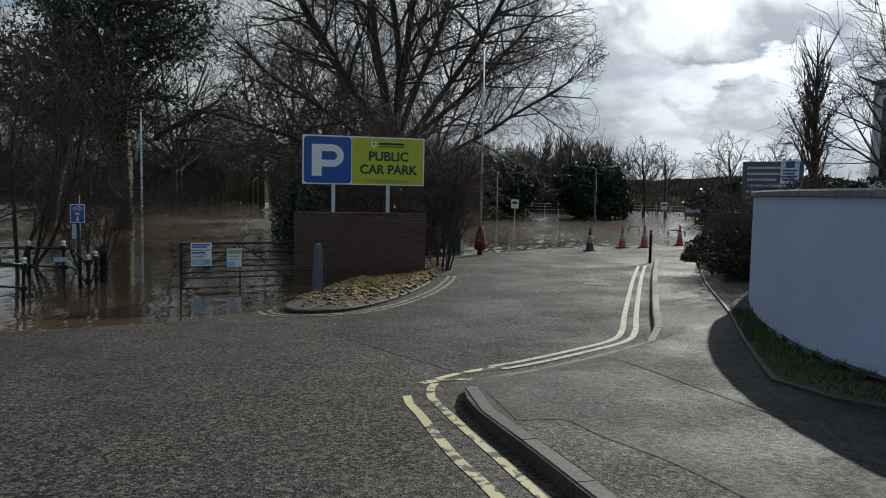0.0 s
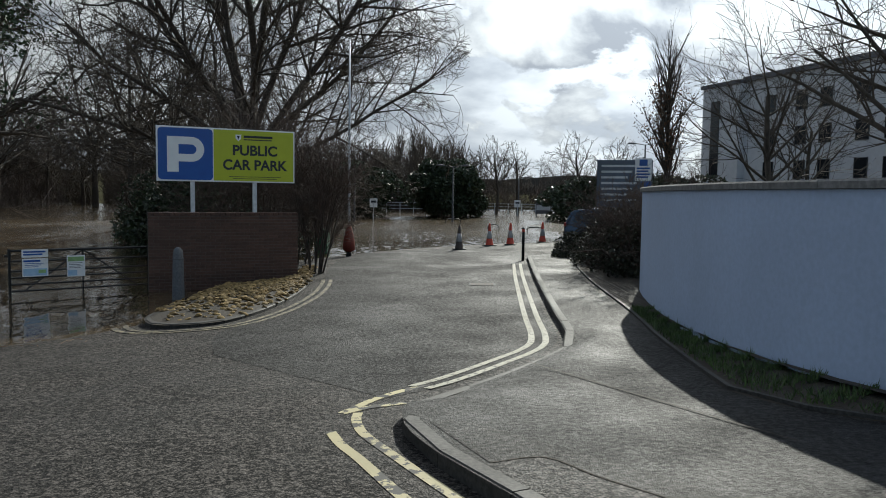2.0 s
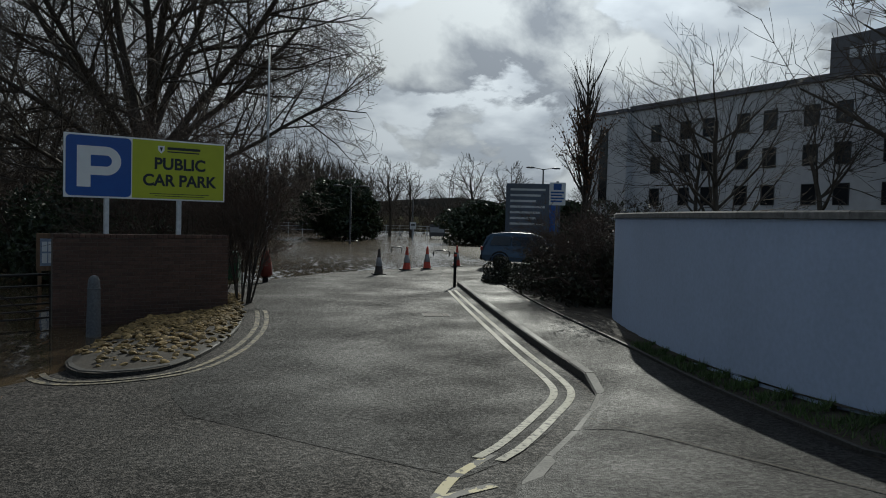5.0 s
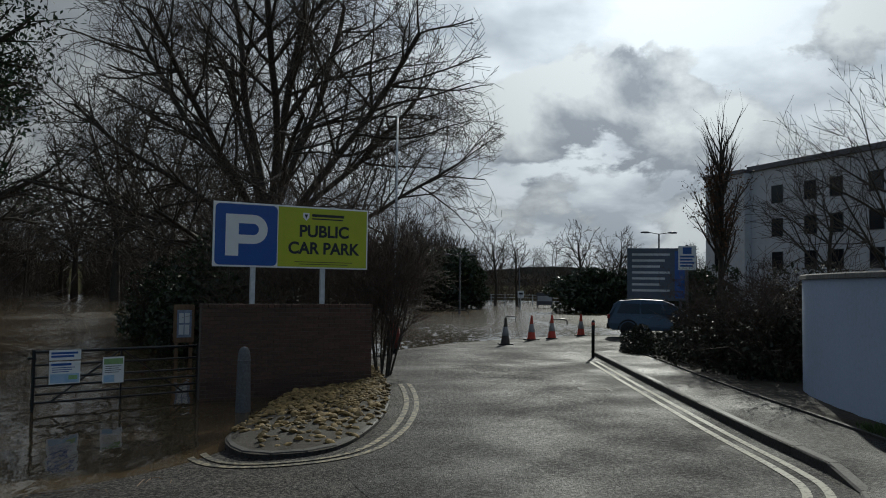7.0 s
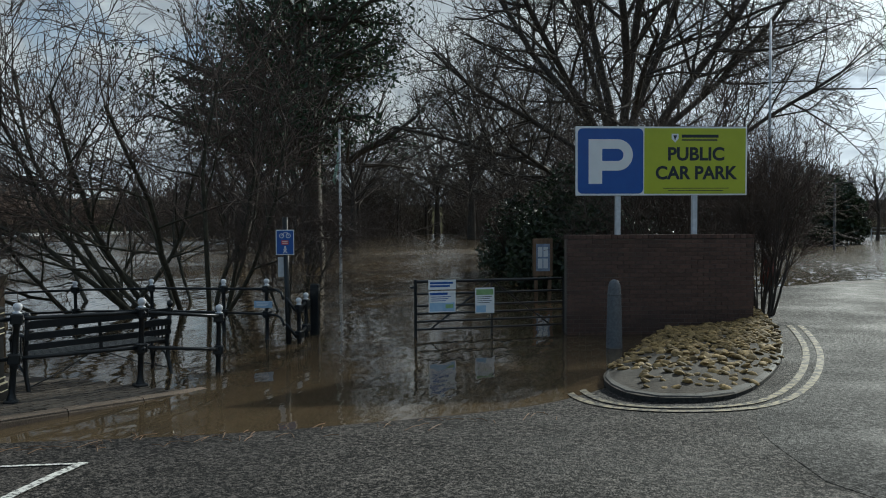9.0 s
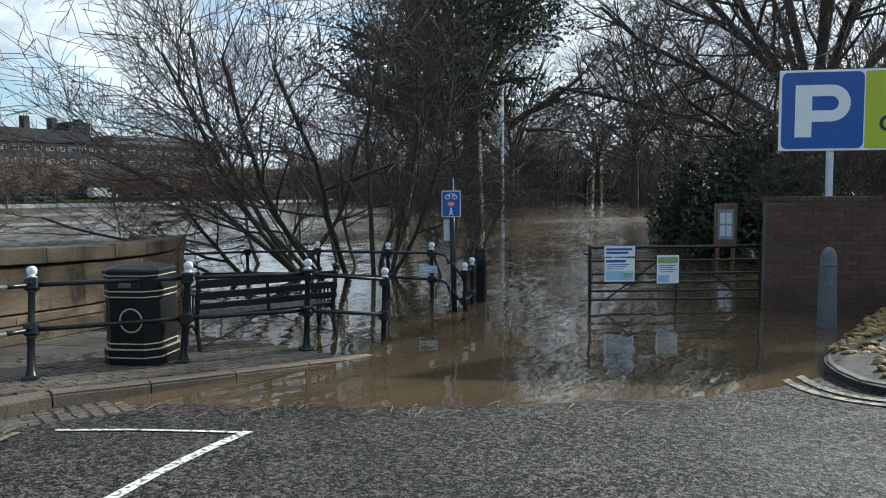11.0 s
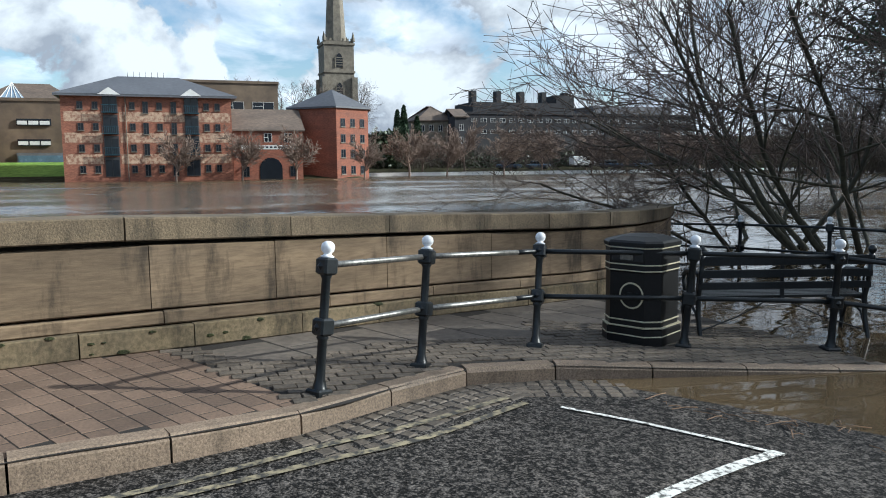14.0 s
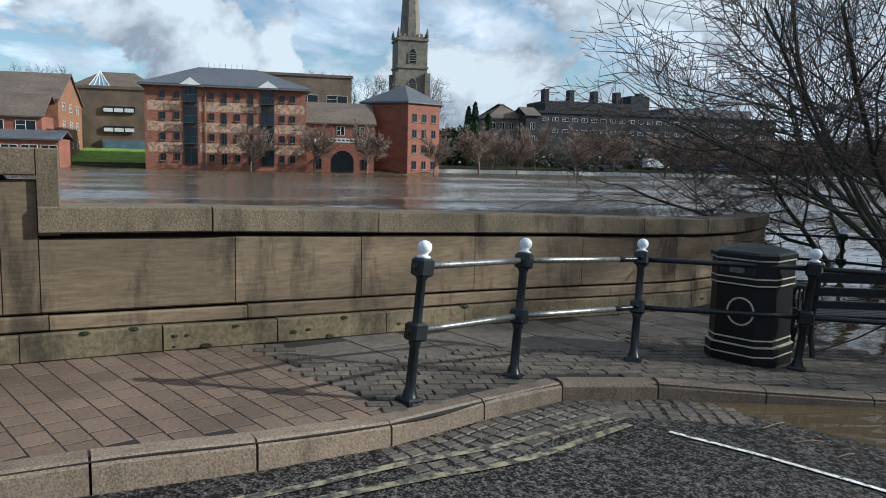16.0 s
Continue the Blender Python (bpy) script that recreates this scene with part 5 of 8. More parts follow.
def build_brick_wall():
    top = thing("wall_brick", "red-brown brick wall with a flat top", "wall", kind="structure")
    L = float(np.linalg.norm(WB - WA))
    m = Matrix(((WD[0], WN[0], 0, WA[0]), (WD[1], WN[1], 0, WA[1]), (0, 0, 1, 0), (0, 0, 0, 1)))
    part("core", Shape().box(0.012, 0.012, -0.5, L - 0.012, 0.32, 1.71, m), M_MORTAR, top)
    sizes = {}
    def brick(w):
        k = round(w, 3)
        if k not in sizes:
            sizes[k] = Shape().box(0, 0, 0, k - 0.010, 0.10, 0.065, bevel=0.003).mesh("brick", M_BRICK)
        return sizes[k]
    bulk = Shape()
    count = 0
    rows = 24
    for j in range(rows, -4, -1):
        z = j * 0.075 - 0.02
        if z + 0.075 > 1.72 or z < -0.3:
            continue
        x = 0.0
        first = True
        while x < L - 0.01:
            w = 0.1125 if (first and j % 2) else 0.225
            w = min(w, L - x)
            first = False
            if w < 0.03:
                break
            mm = m @ Matrix.Translation((x, -0.0, z))
            if count < 280:
                part("brick", brick(w), M_BRICK, top, m=mm)
            else:
                me = brick(w)
                bulk.add([v.co for v in me.vertices], [tuple(f.vertices) for f in me.polygons], mm)
            count += 1
            x += w
    tagged(part("lower_bricks", bulk, M_BRICK, top), kind="stuff")
    x = 0.0
    while x < L - 0.02:
        w = min(0.1125, L - x)
        part("capping_brick", Shape().box(x, -0.015, 1.715, x + w - 0.008, 0.34, 1.785, m, bevel=0.004), M_BRICK, top)
        x += w


build_brick_wall()


def build_car_park_sign():
    a, b = Vector((-2.37, 17.92, 0)), Vector((0.46, 19.42, 0))
    d = (b - a)
    L = d.length
    ang = math.atan2(d.y, d.x)
    ob = thing("car_park_sign", "blue and lime green public car park sign on two white posts", "sign", face_to(a.x, a.y, 0, d.x, d.y))
    z0, z1 = 2.50, 3.755
    part("panel", Shape().box(0, z0, -0.02, L, z1, 0.012, bevel=0.004), M_SHEETW, ob, "white-edged aluminium panel")
    pw = 1.27
    def rounded(x0, y0, x1, y1, r, n=5):
        out = []
        for cx, cy, s in ((x1 - r, y0 + r, -90), (x1 - r, y1 - r, 0), (x0 + r, y1 - r, 90), (x0 + r, y0 + r, 180)):
            out += [(cx + r * math.cos(radians(s + 90 * k / n)), cy + r * math.sin(radians(s + 90 * k / n))) for k in range(n + 1)]
        return out
    part("blue_field", Shape().prism(rounded(0.035, z0 + 0.035, pw - 0.02, z1 - 0.035, 0.09), 0.012, 0.016), M_BLUE, ob, "blue field with rounded corners")
    part("green_field", Shape().box(pw, z0 + 0.03, 0.012, L - 0.03, z1 - 0.03, 0.016), M_LIME, ob, "lime green field")
    # the P: stem and bowl with its counter
    cx, cz, H, W = 0.645, (z0 + z1) / 2 - 0.01, 0.81, 0.82
    x0, yb, yt = cx - W / 2, cz - H / 2, cz + H / 2
    P = Shape().box(x0, yb, 0.016, x0 + 0.25, yt, 0.020)
    R, r2 = 0.285, 0.11
    cyc = yt - R
    xc = x0 + W - R
    P.box(x0 + 0.25, cyc + r2, 0.016, xc, yt, 0.020).box(x0 + 0.25, cyc - R, 0.016, xc, cyc - r2, 0.020)
    for k in range(16):
        a0, a1 = -math.pi / 2 + math.pi * k / 16, -math.pi / 2 + math.pi * (k + 1) / 16
        P.prism([(xc + rr * math.cos(q), cyc + rr * math.sin(q)) for q, rr in ((a0, r2), (a0, R), (a1, R), (a1, r2))], 0.016, 0.020)
    part("letter", P, M_SHEETW, ob, "white capital P")
    mid = (pw + L) / 2 + 0.0
    letters("PUBLIC", 0.33, M_INK, "letter", ob, pose(mid, z0 + 0.745, 0.017), width=1.06)
    letters("CAR PARK", 0.33, M_INK, "letter", ob, pose(mid, z0 + 0.40, 0.017), width=1.54)
    # club mark: shield and two lines of small lettering as bars
    part("shield", Shape().prism([(mid - 0.46, z1 - 0.13), (mid - 0.33, z1 - 0.13), (mid - 0.33, z1 - 0.22), (mid - 0.395, z1 - 0.29), (mid - 0.46, z1 - 0.22)], 0.016, 0.019), M_SHEETW, ob)
    part("shield_charge", Shape().prism([(mid - 0.43, z1 - 0.16), (mid - 0.36, z1 - 0.16), (mid - 0.395, z1 - 0.25)], 0.019, 0.021), M_INK, ob)
    part("name_bar", Shape().box(mid - 0.27, z1 - 0.20, 0.016, mid + 0.42, z1 - 0.145, 0.019), M_INK, ob)
    part("name_bar", Shape().box(mid - 0.27, z1 - 0.255, 0.016, mid + 0.40, z1 - 0.23, 0.019), M_INK, ob)
    for k in range(2):
        part("small_print", Shape().box(mid - 0.62 + 0.1 * k, z0 + 0.125 - 0.045 * k, 0.016, mid + 0.62 - 0.1 * k, z0 + 0.137 - 0.045 * k, 0.018), M_INK, ob)
    for f in (0.25, 0.70):
        post = part("post", Shape().box(L * f - 0.045, -0.3, -0.115, L * f + 0.045, z1 - 0.08, -0.024, bevel=0.006), M_POSTW, ob, "white square steel post")
        for z in (2.7, 3.5):
            part("clip", Shape().box(L * f - 0.07, z, -0.03, L * f + 0.07, z + 0.03, -0.02), M_POSTW, post)


build_car_park_sign()


def build_island():
    top = thing("traffic_island", "kerbed island of yellowish cobbles beside the brick wall", "traffic island", kind="structure")
    ring = [p for p in ISLAND]
    inner = [WA + (WB - WA) * (0.6 + 0.4 * i / (len(ring) - 1)) for i in range(len(ring))]
    verts, faces = [], []
    for p, q in zip(ring, inner):
        for c in range(7):
            s = p + (q - p) * c / 6
            verts.append((s[0], s[1], max(gz(*p), -0.02) * 0.6 + 0.085 + 0.10 * math.sin(math.pi * min(1, c / 6 * 0.9))))
    for i in range(len(ring) - 1):
        for c in range(6):
            k = i * 7 + c
            faces.append((k, k + 1, k + 8, k + 7))
    part("bed", mesh_of("bed", verts, faces, M_SOIL, True), M_SOIL, top)
    pts = along(ISLAND[10:], 0.45)
    for p, q in zip(pts, pts[1:]):
        d = (q - p) / np.linalg.norm(q - p)
        n = np.array((-d[1], d[0]))
        vv = []
        for s, e in ((p, 0.006), (q, -0.006)):
            g = max(gz(*s), -0.02) * 0.6 + 0.10
            for off, z in ((0, -0.3), (0, g - 0.02), (0.025, g), (0.13, g), (0.13, -0.3)):
                k = s + d * e + n * off
                vv.append((k[0], k[1], z))
        part("kerb_stone", Shape().add(vv, [(0, 1, 6, 5), (1, 2, 7, 6), (2, 3, 8, 7), (3, 4, 9, 8), (4, 3, 2, 1, 0), (5, 6, 7, 8, 9)]), M_KERB, top)
    r = rng_of(21)
    cob = Shape()
    base = Shape().lathe([(0.5, -0.4), (0.95, -0.1), (1.0, 0.1), (0.75, 0.42), (0.3, 0.55)], 7)
    for k in range(1500):
        i = r.randint(6, len(ring) - 2)
        f = r.random() ** 0.8
        p = ring[i] + (inner[i] - ring[i]) * (0.06 + 0.9 * f) + np.array((r.uniform(-0.1, 0.1), r.uniform(-0.1, 0.1)))
        s = r.uniform(0.035, 0.075)
        z = max(gz(*ring[i]), -0.02) * 0.6 + 0.085 + 0.10 * math.sin(math.pi * min(1, f * 0.9))
        m = Matrix.Translation((p[0], p[1], z + 0.01)) @ Euler((r.uniform(-0.5, 0.5), r.uniform(-0.5, 0.5), r.uniform(0, 6.3))).to_matrix().to_4x4() @ Matrix.Diagonal((s * r.uniform(1.0, 1.7), s, s * r.uniform(0.6, 1.0), 1))
        cob.add(base.v, base.f, m)
    tagged(part("cobbles", cob, M_COBBLE, top, "loose yellowish river cobbles"), kind="stuff")


build_island()

bo = thing("bollard", "pale grey tapered concrete bollard with a rounded top", "bollard", pose(-1.38, 16.5, 0, 0, 0, 28))
part("shaft", Shape().lathe([(0.135, -0.6), (0.13, 0.0), (0.108, 0.86), (0.104, 0.95), (0.09, 1.03), (0.06, 1.08), (0.02, 1.10)], 16), M_BOLL, bo, smooth=True)
part("collar", Shape().lathe([(0.108, 0.84), (0.113, 0.86), (0.107, 0.88)], 16), M_BOLL, bo, smooth=True)

nbm = face_to(-5.15, 25.2, 0, 0.86, 0.5)
nb = thing("notice_board", "weathered wooden notice board on legs in flood water", "notice board", nbm)
part("case", Shape().box(-0.29, 0.47, -0.05, 0.29, 1.55, 0.03, bevel=0.02), M_WOOD, nb)
part("sheet", Shape().box(-0.20, 0.62, 0.03, 0.20, 1.40, 0.036), mat("notice_paper", (0.35, 0.42, 0.55), (0.2, 0.26, 0.38), 0.6, 6, 0), nb)
for i in range(4):
    part("paper", Shape().box(-0.15 + 0.16 * (i % 2), 0.70 + 0.33 * (i // 2), 0.036, -0.02 + 0.16 * (i % 2), 0.98 + 0.33 * (i // 2), 0.040), M_SHEETW, nb)
for x in (-0.2, 0.2):
    part("leg", Shape().box(x - 0.05, -0.6, -0.045, x + 0.05, 0.47, 0.02, bevel=0.008), M_WOOD, nb)

# ---- car park ----


def build_cone():
    ob = thing("traffic_cone", "red traffic cone with a grey reflective sleeve", "cone", group="cones across the car park road")
    part("base", Shape().box(-0.25, -0.25, 0, 0.25, 0.25, 0.05, bevel=0.02), M_RUBBER, ob)
    part("body", Shape().lathe([(0.19, 0.05), (0.17, 0.08), (0.09, 0.55), (0.04, 0.97), (0.03, 1.0)], 18), M_ORANGE, ob, smooth=True)
    part("sleeve", Shape().lathe([(0.135, 0.33), (0.137, 0.335), (0.082, 0.66), (0.078, 0.66)], 18), M_REFL, ob, "grey reflective sleeve", True)
    return ob


cone = build_cone()
cone.matrix_basis = pose(4.68, 31.3, gz(4.68, 31.3), 0, 0, 10)
for x, y, a in ((6.05, 34.2, 30), (7.05, 35.2, -12), (8.85, 38.0, 5)):
    copy_thing(cone, pose(x, y, max(gz(x, y), -0.02), 0, 0, a))
# the dirtiest cone has lost its colour
cone2 = cone
for c in cone2.children:
    if c.name.startswith("body"):
        c.data = c.data.copy()
        c.data.materials[0] = mat("grimy_cone", (0.10, 0.075, 0.06), (0.05, 0.04, 0.035), 0.7, 9, 0.1)
cone2["label"] = "grimy dark traffic cone with a grey sleeve"

rp = thing("marker_post", "slim black marker post with a white band at the kerb end", "post", pose(6.78, 26.2, gz(6.78, 26.2)))
part("shaft", Shape().lathe([(0.05, 0), (0.05, 1.1), (0.03, 1.13)], 10), M_BLACK, rp, smooth=True)
part("band", Shape().lathe([(0.052, 0.98), (0.054, 1.0), (0.052, 1.06)], 10), M_ORANGE, rp, smooth=True)

tp = thing("barrier_pole", "tall slim grey pole with a dark red cover at its foot", "pole", pose(0.74, 27.4, 0))
part("pole", Shape().lathe([(0.05, -0.1), (0.045, 2.5), (0.036, 5), (0.028, 7.6)], 12), M_POSTW, tp, smooth=True)
part("cover", Shape().lathe([(0.09, 0.20), (0.22, 0.28), (0.21, 0.5), (0.17, 0.8), (0.09, 1.08), (0.06, 1.15)], 12), M_REDBAG, tp, "dark red cloth cover", True)
part("foot", Shape().box(-0.09, -0.09, -0.1, 0.09, 0.09, 0.2, bevel=0.02), M_RUBBER, tp)

gb = thing("wheelie_bin", "dark green plastic bin beside the wall end", "bin", pose(-0.55, 29.3, gz(-0.55, 29.3)))
part("body", Shape().prism([(-0.24, -0.24), (0.24, -0.24), (0.27, 0.27), (-0.27, 0.27)], 0.0, 0.95), M_GREENBIN, gb)
part("lid", Shape().box(-0.29, -0.29, 0.955, 0.29, 0.3, 1.02, bevel=0.02), M_GREENBIN, gb)


def lamp_post(x, y, h, arms=2, reach=1.1, yaw=0):
    ob = thing("street_lamp", "grey double-headed lamp column" if arms == 2 else "grey single-headed lamp column", "street lamp", pose(x, y, min(gz(x, y), 0) - 0.1, 0, 0, yaw), "car park lamps")
    part("column", Shape().lathe([(0.11, 0), (0.11, 1.1), (0.075, 1.15), (0.06, h)], 12), M_COLUMN, ob, smooth=True)
    for s in ((-1, 1) if arms == 2 else (1,)):
        arm = part("arm", Shape().tube([(0, 0, h - 0.05), (s * reach * 0.5, 0, h + 0.05), (s * reach * 0.7, 0, h + 0.06)], 0.03, 8), M_COLUMN, ob, smooth=True)
        sh = Shape()
        sh.lathe([(0.02, -0.07), (0.16, -0.05), (0.2, 0.0), (0.16, 0.06), (0.05, 0.09)], 12)
        sh.v = [(s * reach * 0.95 + v[0] * 1.9, v[1] * 0.9, h + 0.07 + v[2]) for v in sh.v]
        part("lantern", sh, M_HOTEL_D, arm, "flat grey lantern", True)
    return ob


lamp_post(4.47, 63.8, 5.6)
lamp_post(19.5, 60.7, 7.4)
lamp_post(11.6, 82.8, 5.2, 1, 1.2)
lamp_post(-3.5, 62, 5.2, 1, 1.0, 180)


def small_sign(x, y, z, h):
    ob = thing("parking_notice", "small white notice on a post in the flooded car park", "sign", pose(x, y, -0.4))
    part("post", Shape().lathe([(0.04, 0), (0.04, z + 0.4)], 8), M_POSTW, ob)
    part("plate", Shape().box(-0.3, -0.02, z, 0.3, 0.02, z + h, bevel=0.006), M_SHEETW, ob)
    part("print_line", Shape().box(-0.2, -0.026, z + h * 0.5, 0.2, -0.02, z + h * 0.75), M_INK, ob)


small_sign(-1.75, 60, 1.6, 0.7)
small_sign(10.9, 76, 1.5, 0.7)

# blue information board and parking sign behind the shrubs
ib = thing("information_board", "large grey-blue information board on posts", "sign board", face_to(12.58, 43.98, 0, 2.91, -0.9))
part("panel", Shape().box(0, 1.55, -0.04, 3.05, 4.35, 0.03, bevel=0.01), mat("slate_blue_sheet", (0.09, 0.115, 0.16), (0.075, 0.095, 0.135), 0.45, 5, 0.02), ib)
for i in range(7):
    part("print_line", Shape().box(0.25, 3.95 - i * 0.32, 0.03, 2.2 - 0.25 * (i % 3), 4.07 - i * 0.32, 0.036), M_POSTW, ib)
part("side_strip", Shape().box(2.45, 1.7, 0.03, 2.95, 4.2, 0.037), M_BLUE, ib)
for x in (0.3, 2.75):
    part("leg", Shape().box(x - 0.07, -0.5, -0.18, x + 0.07, 4.2, -0.045, bevel=0.01), M_HOTEL_D, ib)
ps = thing("parking_sign", "blue and white parking sign on a dark post", "sign post", face_to(13.18, 37.53, 0, 0.75, -0.26))
part("post", Shape().lathe([(0.06, -0.3), (0.06, 4.2)], 10, pose(0.38, 0, -0.1, -90, 0, 0)), M_HOTEL_D, ps)
part("plate", Shape().box(0, 3.05, 0, 0.78, 4.14, 0.02, bevel=0.006), M_SHEETW, ps)
part("blue_patch", Shape().box(0.2, 3.78, 0.02, 0.58, 4.08, 0.025), M_BLUE, ps)
for i in range(4):
    part("print_line", Shape().box(0.08, 3.62 - i * 0.14, 0.02, 0.7 - 0.08 * (i % 2), 3.70 - i * 0.14, 0.025), M_BLUE, ps)


def build_car():
    """Compact sports-utility car, seen from behind and beside; x runs to its nose."""
    ob = thing("car", "dark blue sports-utility car parked by the flood edge", "car", pose(12.0, 36.35, 0.06, 0, 0, -18))
    prof = [(-2.15, 0.45), (-2.2, 0.62), (-2.2, 0.95), (-2.12, 1.02), (-1.95, 1.45), (-1.75, 1.58), (-0.9, 1.66), (0.1, 1.62), (0.55, 1.45), (1.1, 1.06), (1.9, 0.96), (2.15, 0.80), (2.2, 0.55), (2.1, 0.32), (-2.0, 0.32)]
    sh = Shape()
    n = len(prof)
    rings = []
    for y, k in ((-0.90, 0.0), (-0.86, 1.0), (0.86, 1.0), (0.90, 0.0)):
        for x, z in prof:
            tuck = 0.0 if z < 1.0 else (z - 1.0) * 0.22
            yy = (abs(y) - tuck) * (1 if y > 0 else -1)
            rings.append((x * (0.985 if k == 0 else 1), yy, 0.95 + (z - 0.95) * (0.96 if k == 0 else 1)))
    sh.add(rings, [(a * n + i, a * n + (i + 1) % n, a * n + n + (i + 1) % n, a * n + n + i) for a in range(3) for i in range(n)] + [tuple(range(n)), tuple(3 * n + n - 1 - i for i in range(n))])
    part("body", sh, M_CARBODY, ob, "dark blue painted body")
    part("rear_window", Shape().add([(-2.105, -0.68, 1.07), (-2.105, 0.68, 1.07), (-1.935, 0.6, 1.46), (-1.935, -0.6, 1.46)], [(0, 3, 2, 1)], Matrix.Translation((-0.012, 0, 0))), M_CARGLASS, ob)
    part("windscreen", Shape().add([(1.06, -0.7, 1.10), (1.06, 0.7, 1.10), (0.58, 0.62, 1.45), (0.58, -0.62, 1.45)], [(0, 1, 2, 3)], Matrix.Translation((0.02, 0, 0.012))), M_CARGLASS, ob)
    for s in (-1, 1):
        for x0, x1, x2, x3 in ((-1.8, -0.85, -0.85, -1.62), (-0.78, 0.12, 0.05, -0.78), (0.18, 0.95, 0.5, 0.12)):
            part("side_window", Shape().add([(x0, s * 0.893, 1.06), (x1, s * 0.893, 1.06), (x2, s * 0.80, 1.47), (x3, s * 0.80, 1.47)], [(0, 1, 2, 3)]), M_CARGLASS, ob)
        part("tail_light", Shape().box(-2.215, s * 0.84 - 0.12, 0.82, -2.1, s * 0.84 + 0.045, 1.0, bevel=0.02), M_RED, ob)
        part("head_light", Shape().box(2.02, s * 0.72 - 0.14, 0.72, 2.17, s * 0.72 + 0.14, 0.86, bevel=0.02), M_FRAMEW, ob)
        part("roof_rail", Shape().tube([(-1.6, s * 0.66, 1.62), (-0.7, s * 0.66, 1.71), (0.3, s * 0.66, 1.64)], 0.018, 6), M_BLACK, ob)
        part("mirror", Shape().box(0.62, s * 1.0 - 0.1, 1.05, 0.78, s * 1.0 + 0.1, 1.2, bevel=0.03), M_CARBODY, ob)
        for x in (-1.32, 1.32):
            wheel = part("wheel", Shape().lathe([(0.2, -0.11), (0.33, -0.11), (0.345, -0.08), (0.345, 0.08), (0.33, 0.11), (0.2, 0.11)], 22, pose(x, s * 0.80, 0.345, 90, 0, 0)), M_RUBBER, ob, "black tyre", True)
            part("rim", Shape().lathe([(0.03, -0.09), (0.205, -0.10), (0.205, 0.10), (0.03, 0.09)], 14, pose(x, s * 0.81, 0.345, 90, 0, 0)), M_SILVER, wheel)
            part("wheel_arch", Shape().tube([(x + 0.42 * math.cos(a), s * 0.885, 0.345 + 0.42 * math.sin(a)) for a in [math.pi * k / 10 for k in range(11)]], 0.04, 6), M_RUBBER, ob)
    part("bumper", Shape().box(-2.25, -0.82, 0.36, -2.05, 0.82, 0.62, bevel=0.05), M_RUBBER, ob)
    part("number_plate", Shape().box(-2.225, -0.26, 0.72, -2.195, 0.26, 0.83), M_GOLD, ob)


build_car()

# floating oddments and far rails in the flooded car park
for x, y, w in ((9.6, 48, 0.5), (7.2, 52, 0.35), (4.5, 62.5, 0.6)):
    b = thing("barrier_stub", "low metal hoop barrier rising from flood water", "barrier", pose(x, y, -0.2))
    part("hoop", Shape().tube([(-w, 0, 0), (-w, 0, 0.4), (-w * 0.7, 0, 0.5), (w * 0.7, 0, 0.5), (w, 0, 0.4), (w, 0, 0)], 0.04, 8), M_BLACK, b, smooth=True)
fence = thing("paddock_fence", "long pale rail fence in the flooded field", "fence", pose(0, 0, 0))
for k in range(24):
    x = -14 + k * 1.7
    part("post", Shape().box(x - 0.05, 95.95, -0.5, x + 0.05, 96.05, 1.25), M_POSTW, fence)
for z in (0.45, 0.85, 1.2):
    part("rail", Shape().box(-14.1, 95.97, z - 0.03, 25.2, 96.03, z + 0.03), M_POSTW, fence)
board2 = thing("field_hoarding", "dark framed notice hoarding at the field edge", "sign board", face_to(13.6, 84, 0, 1, -0.1))
part("panel", Shape().box(0, 0.3, 0, 1.7, 1.6, 0.08, bevel=0.02), M_HOTEL_D, board2)
part("sheet", Shape().box(0.1, 0.7, 0.08, 1.6, 1.25, 0.09), M_POSTW, board2)
for x in (0.15, 1.55):
    part("leg", Shape().box(x - 0.06, -0.7, -0.02, x + 0.06, 0.35, -0.002), M_HOTEL_D, board2)

# ---- trees ----


def grow(r, start, way, length, radius, spec):
    """Segments of a branching tree. spec: for each order of branch (number of children, length ratio, spread in degrees, upward pull, wobble)."""
    segs = []
    todo = [(Vector(start), Vector(way).normalized(), length, radius, 0)]
    while todo:
        p, d, L, R, k = todo.pop()
        kids, ratio, spread, pull, wob = spec[k]
        n = max(2, min(9, int(L / (0.55 if k < 2 else 0.38)) + 1)) if k < len(spec) - 1 else 2
        pts, dirs, rad = [p], [d], [R]
        for i in range(n):
            d = (d + Vector((r.gauss(0, wob), r.gauss(0, wob), r.gauss(0, wob) + pull))).normalized()
            q = pts[-1] + d * (L / n)
            taper = 1 - 0.72 * (i + 1) / n if k else 1 - 0.5 * (i + 1) / n
            segs.append((pts[-1], q, rad[-1], max(0.004, R * taper), k))
            pts.append(q); dirs.append(d); rad.append(max(0.004, R * taper))
        if k + 1 < len(spec):
            lo = (0.22 if R > 0.4 else 0.35) if k == 0 else 0.18
            for c in range(kids):
                f = lo + (1 - lo) * (c + r.random()) / kids
                i = min(n, max(1, int(f * n + 0.5)))
                axis = Vector((r.gauss(0, 1), r.gauss(0, 1), r.gauss(0, 1)))
                side = (axis - dirs[i] * axis.dot(dirs[i])).normalized()
                a = radians(spread * r.uniform(0.65, 1.25))
                nd = (dirs[i] * math.cos(a) + side * math.sin(a)).normalized()
                todo.append((pts[i], nd, L * ratio * r.uniform(0.7, 1.2) * (1.15 - 0.45 * f), max(0.005, rad[i] * 0.54), k + 1))
    return segs


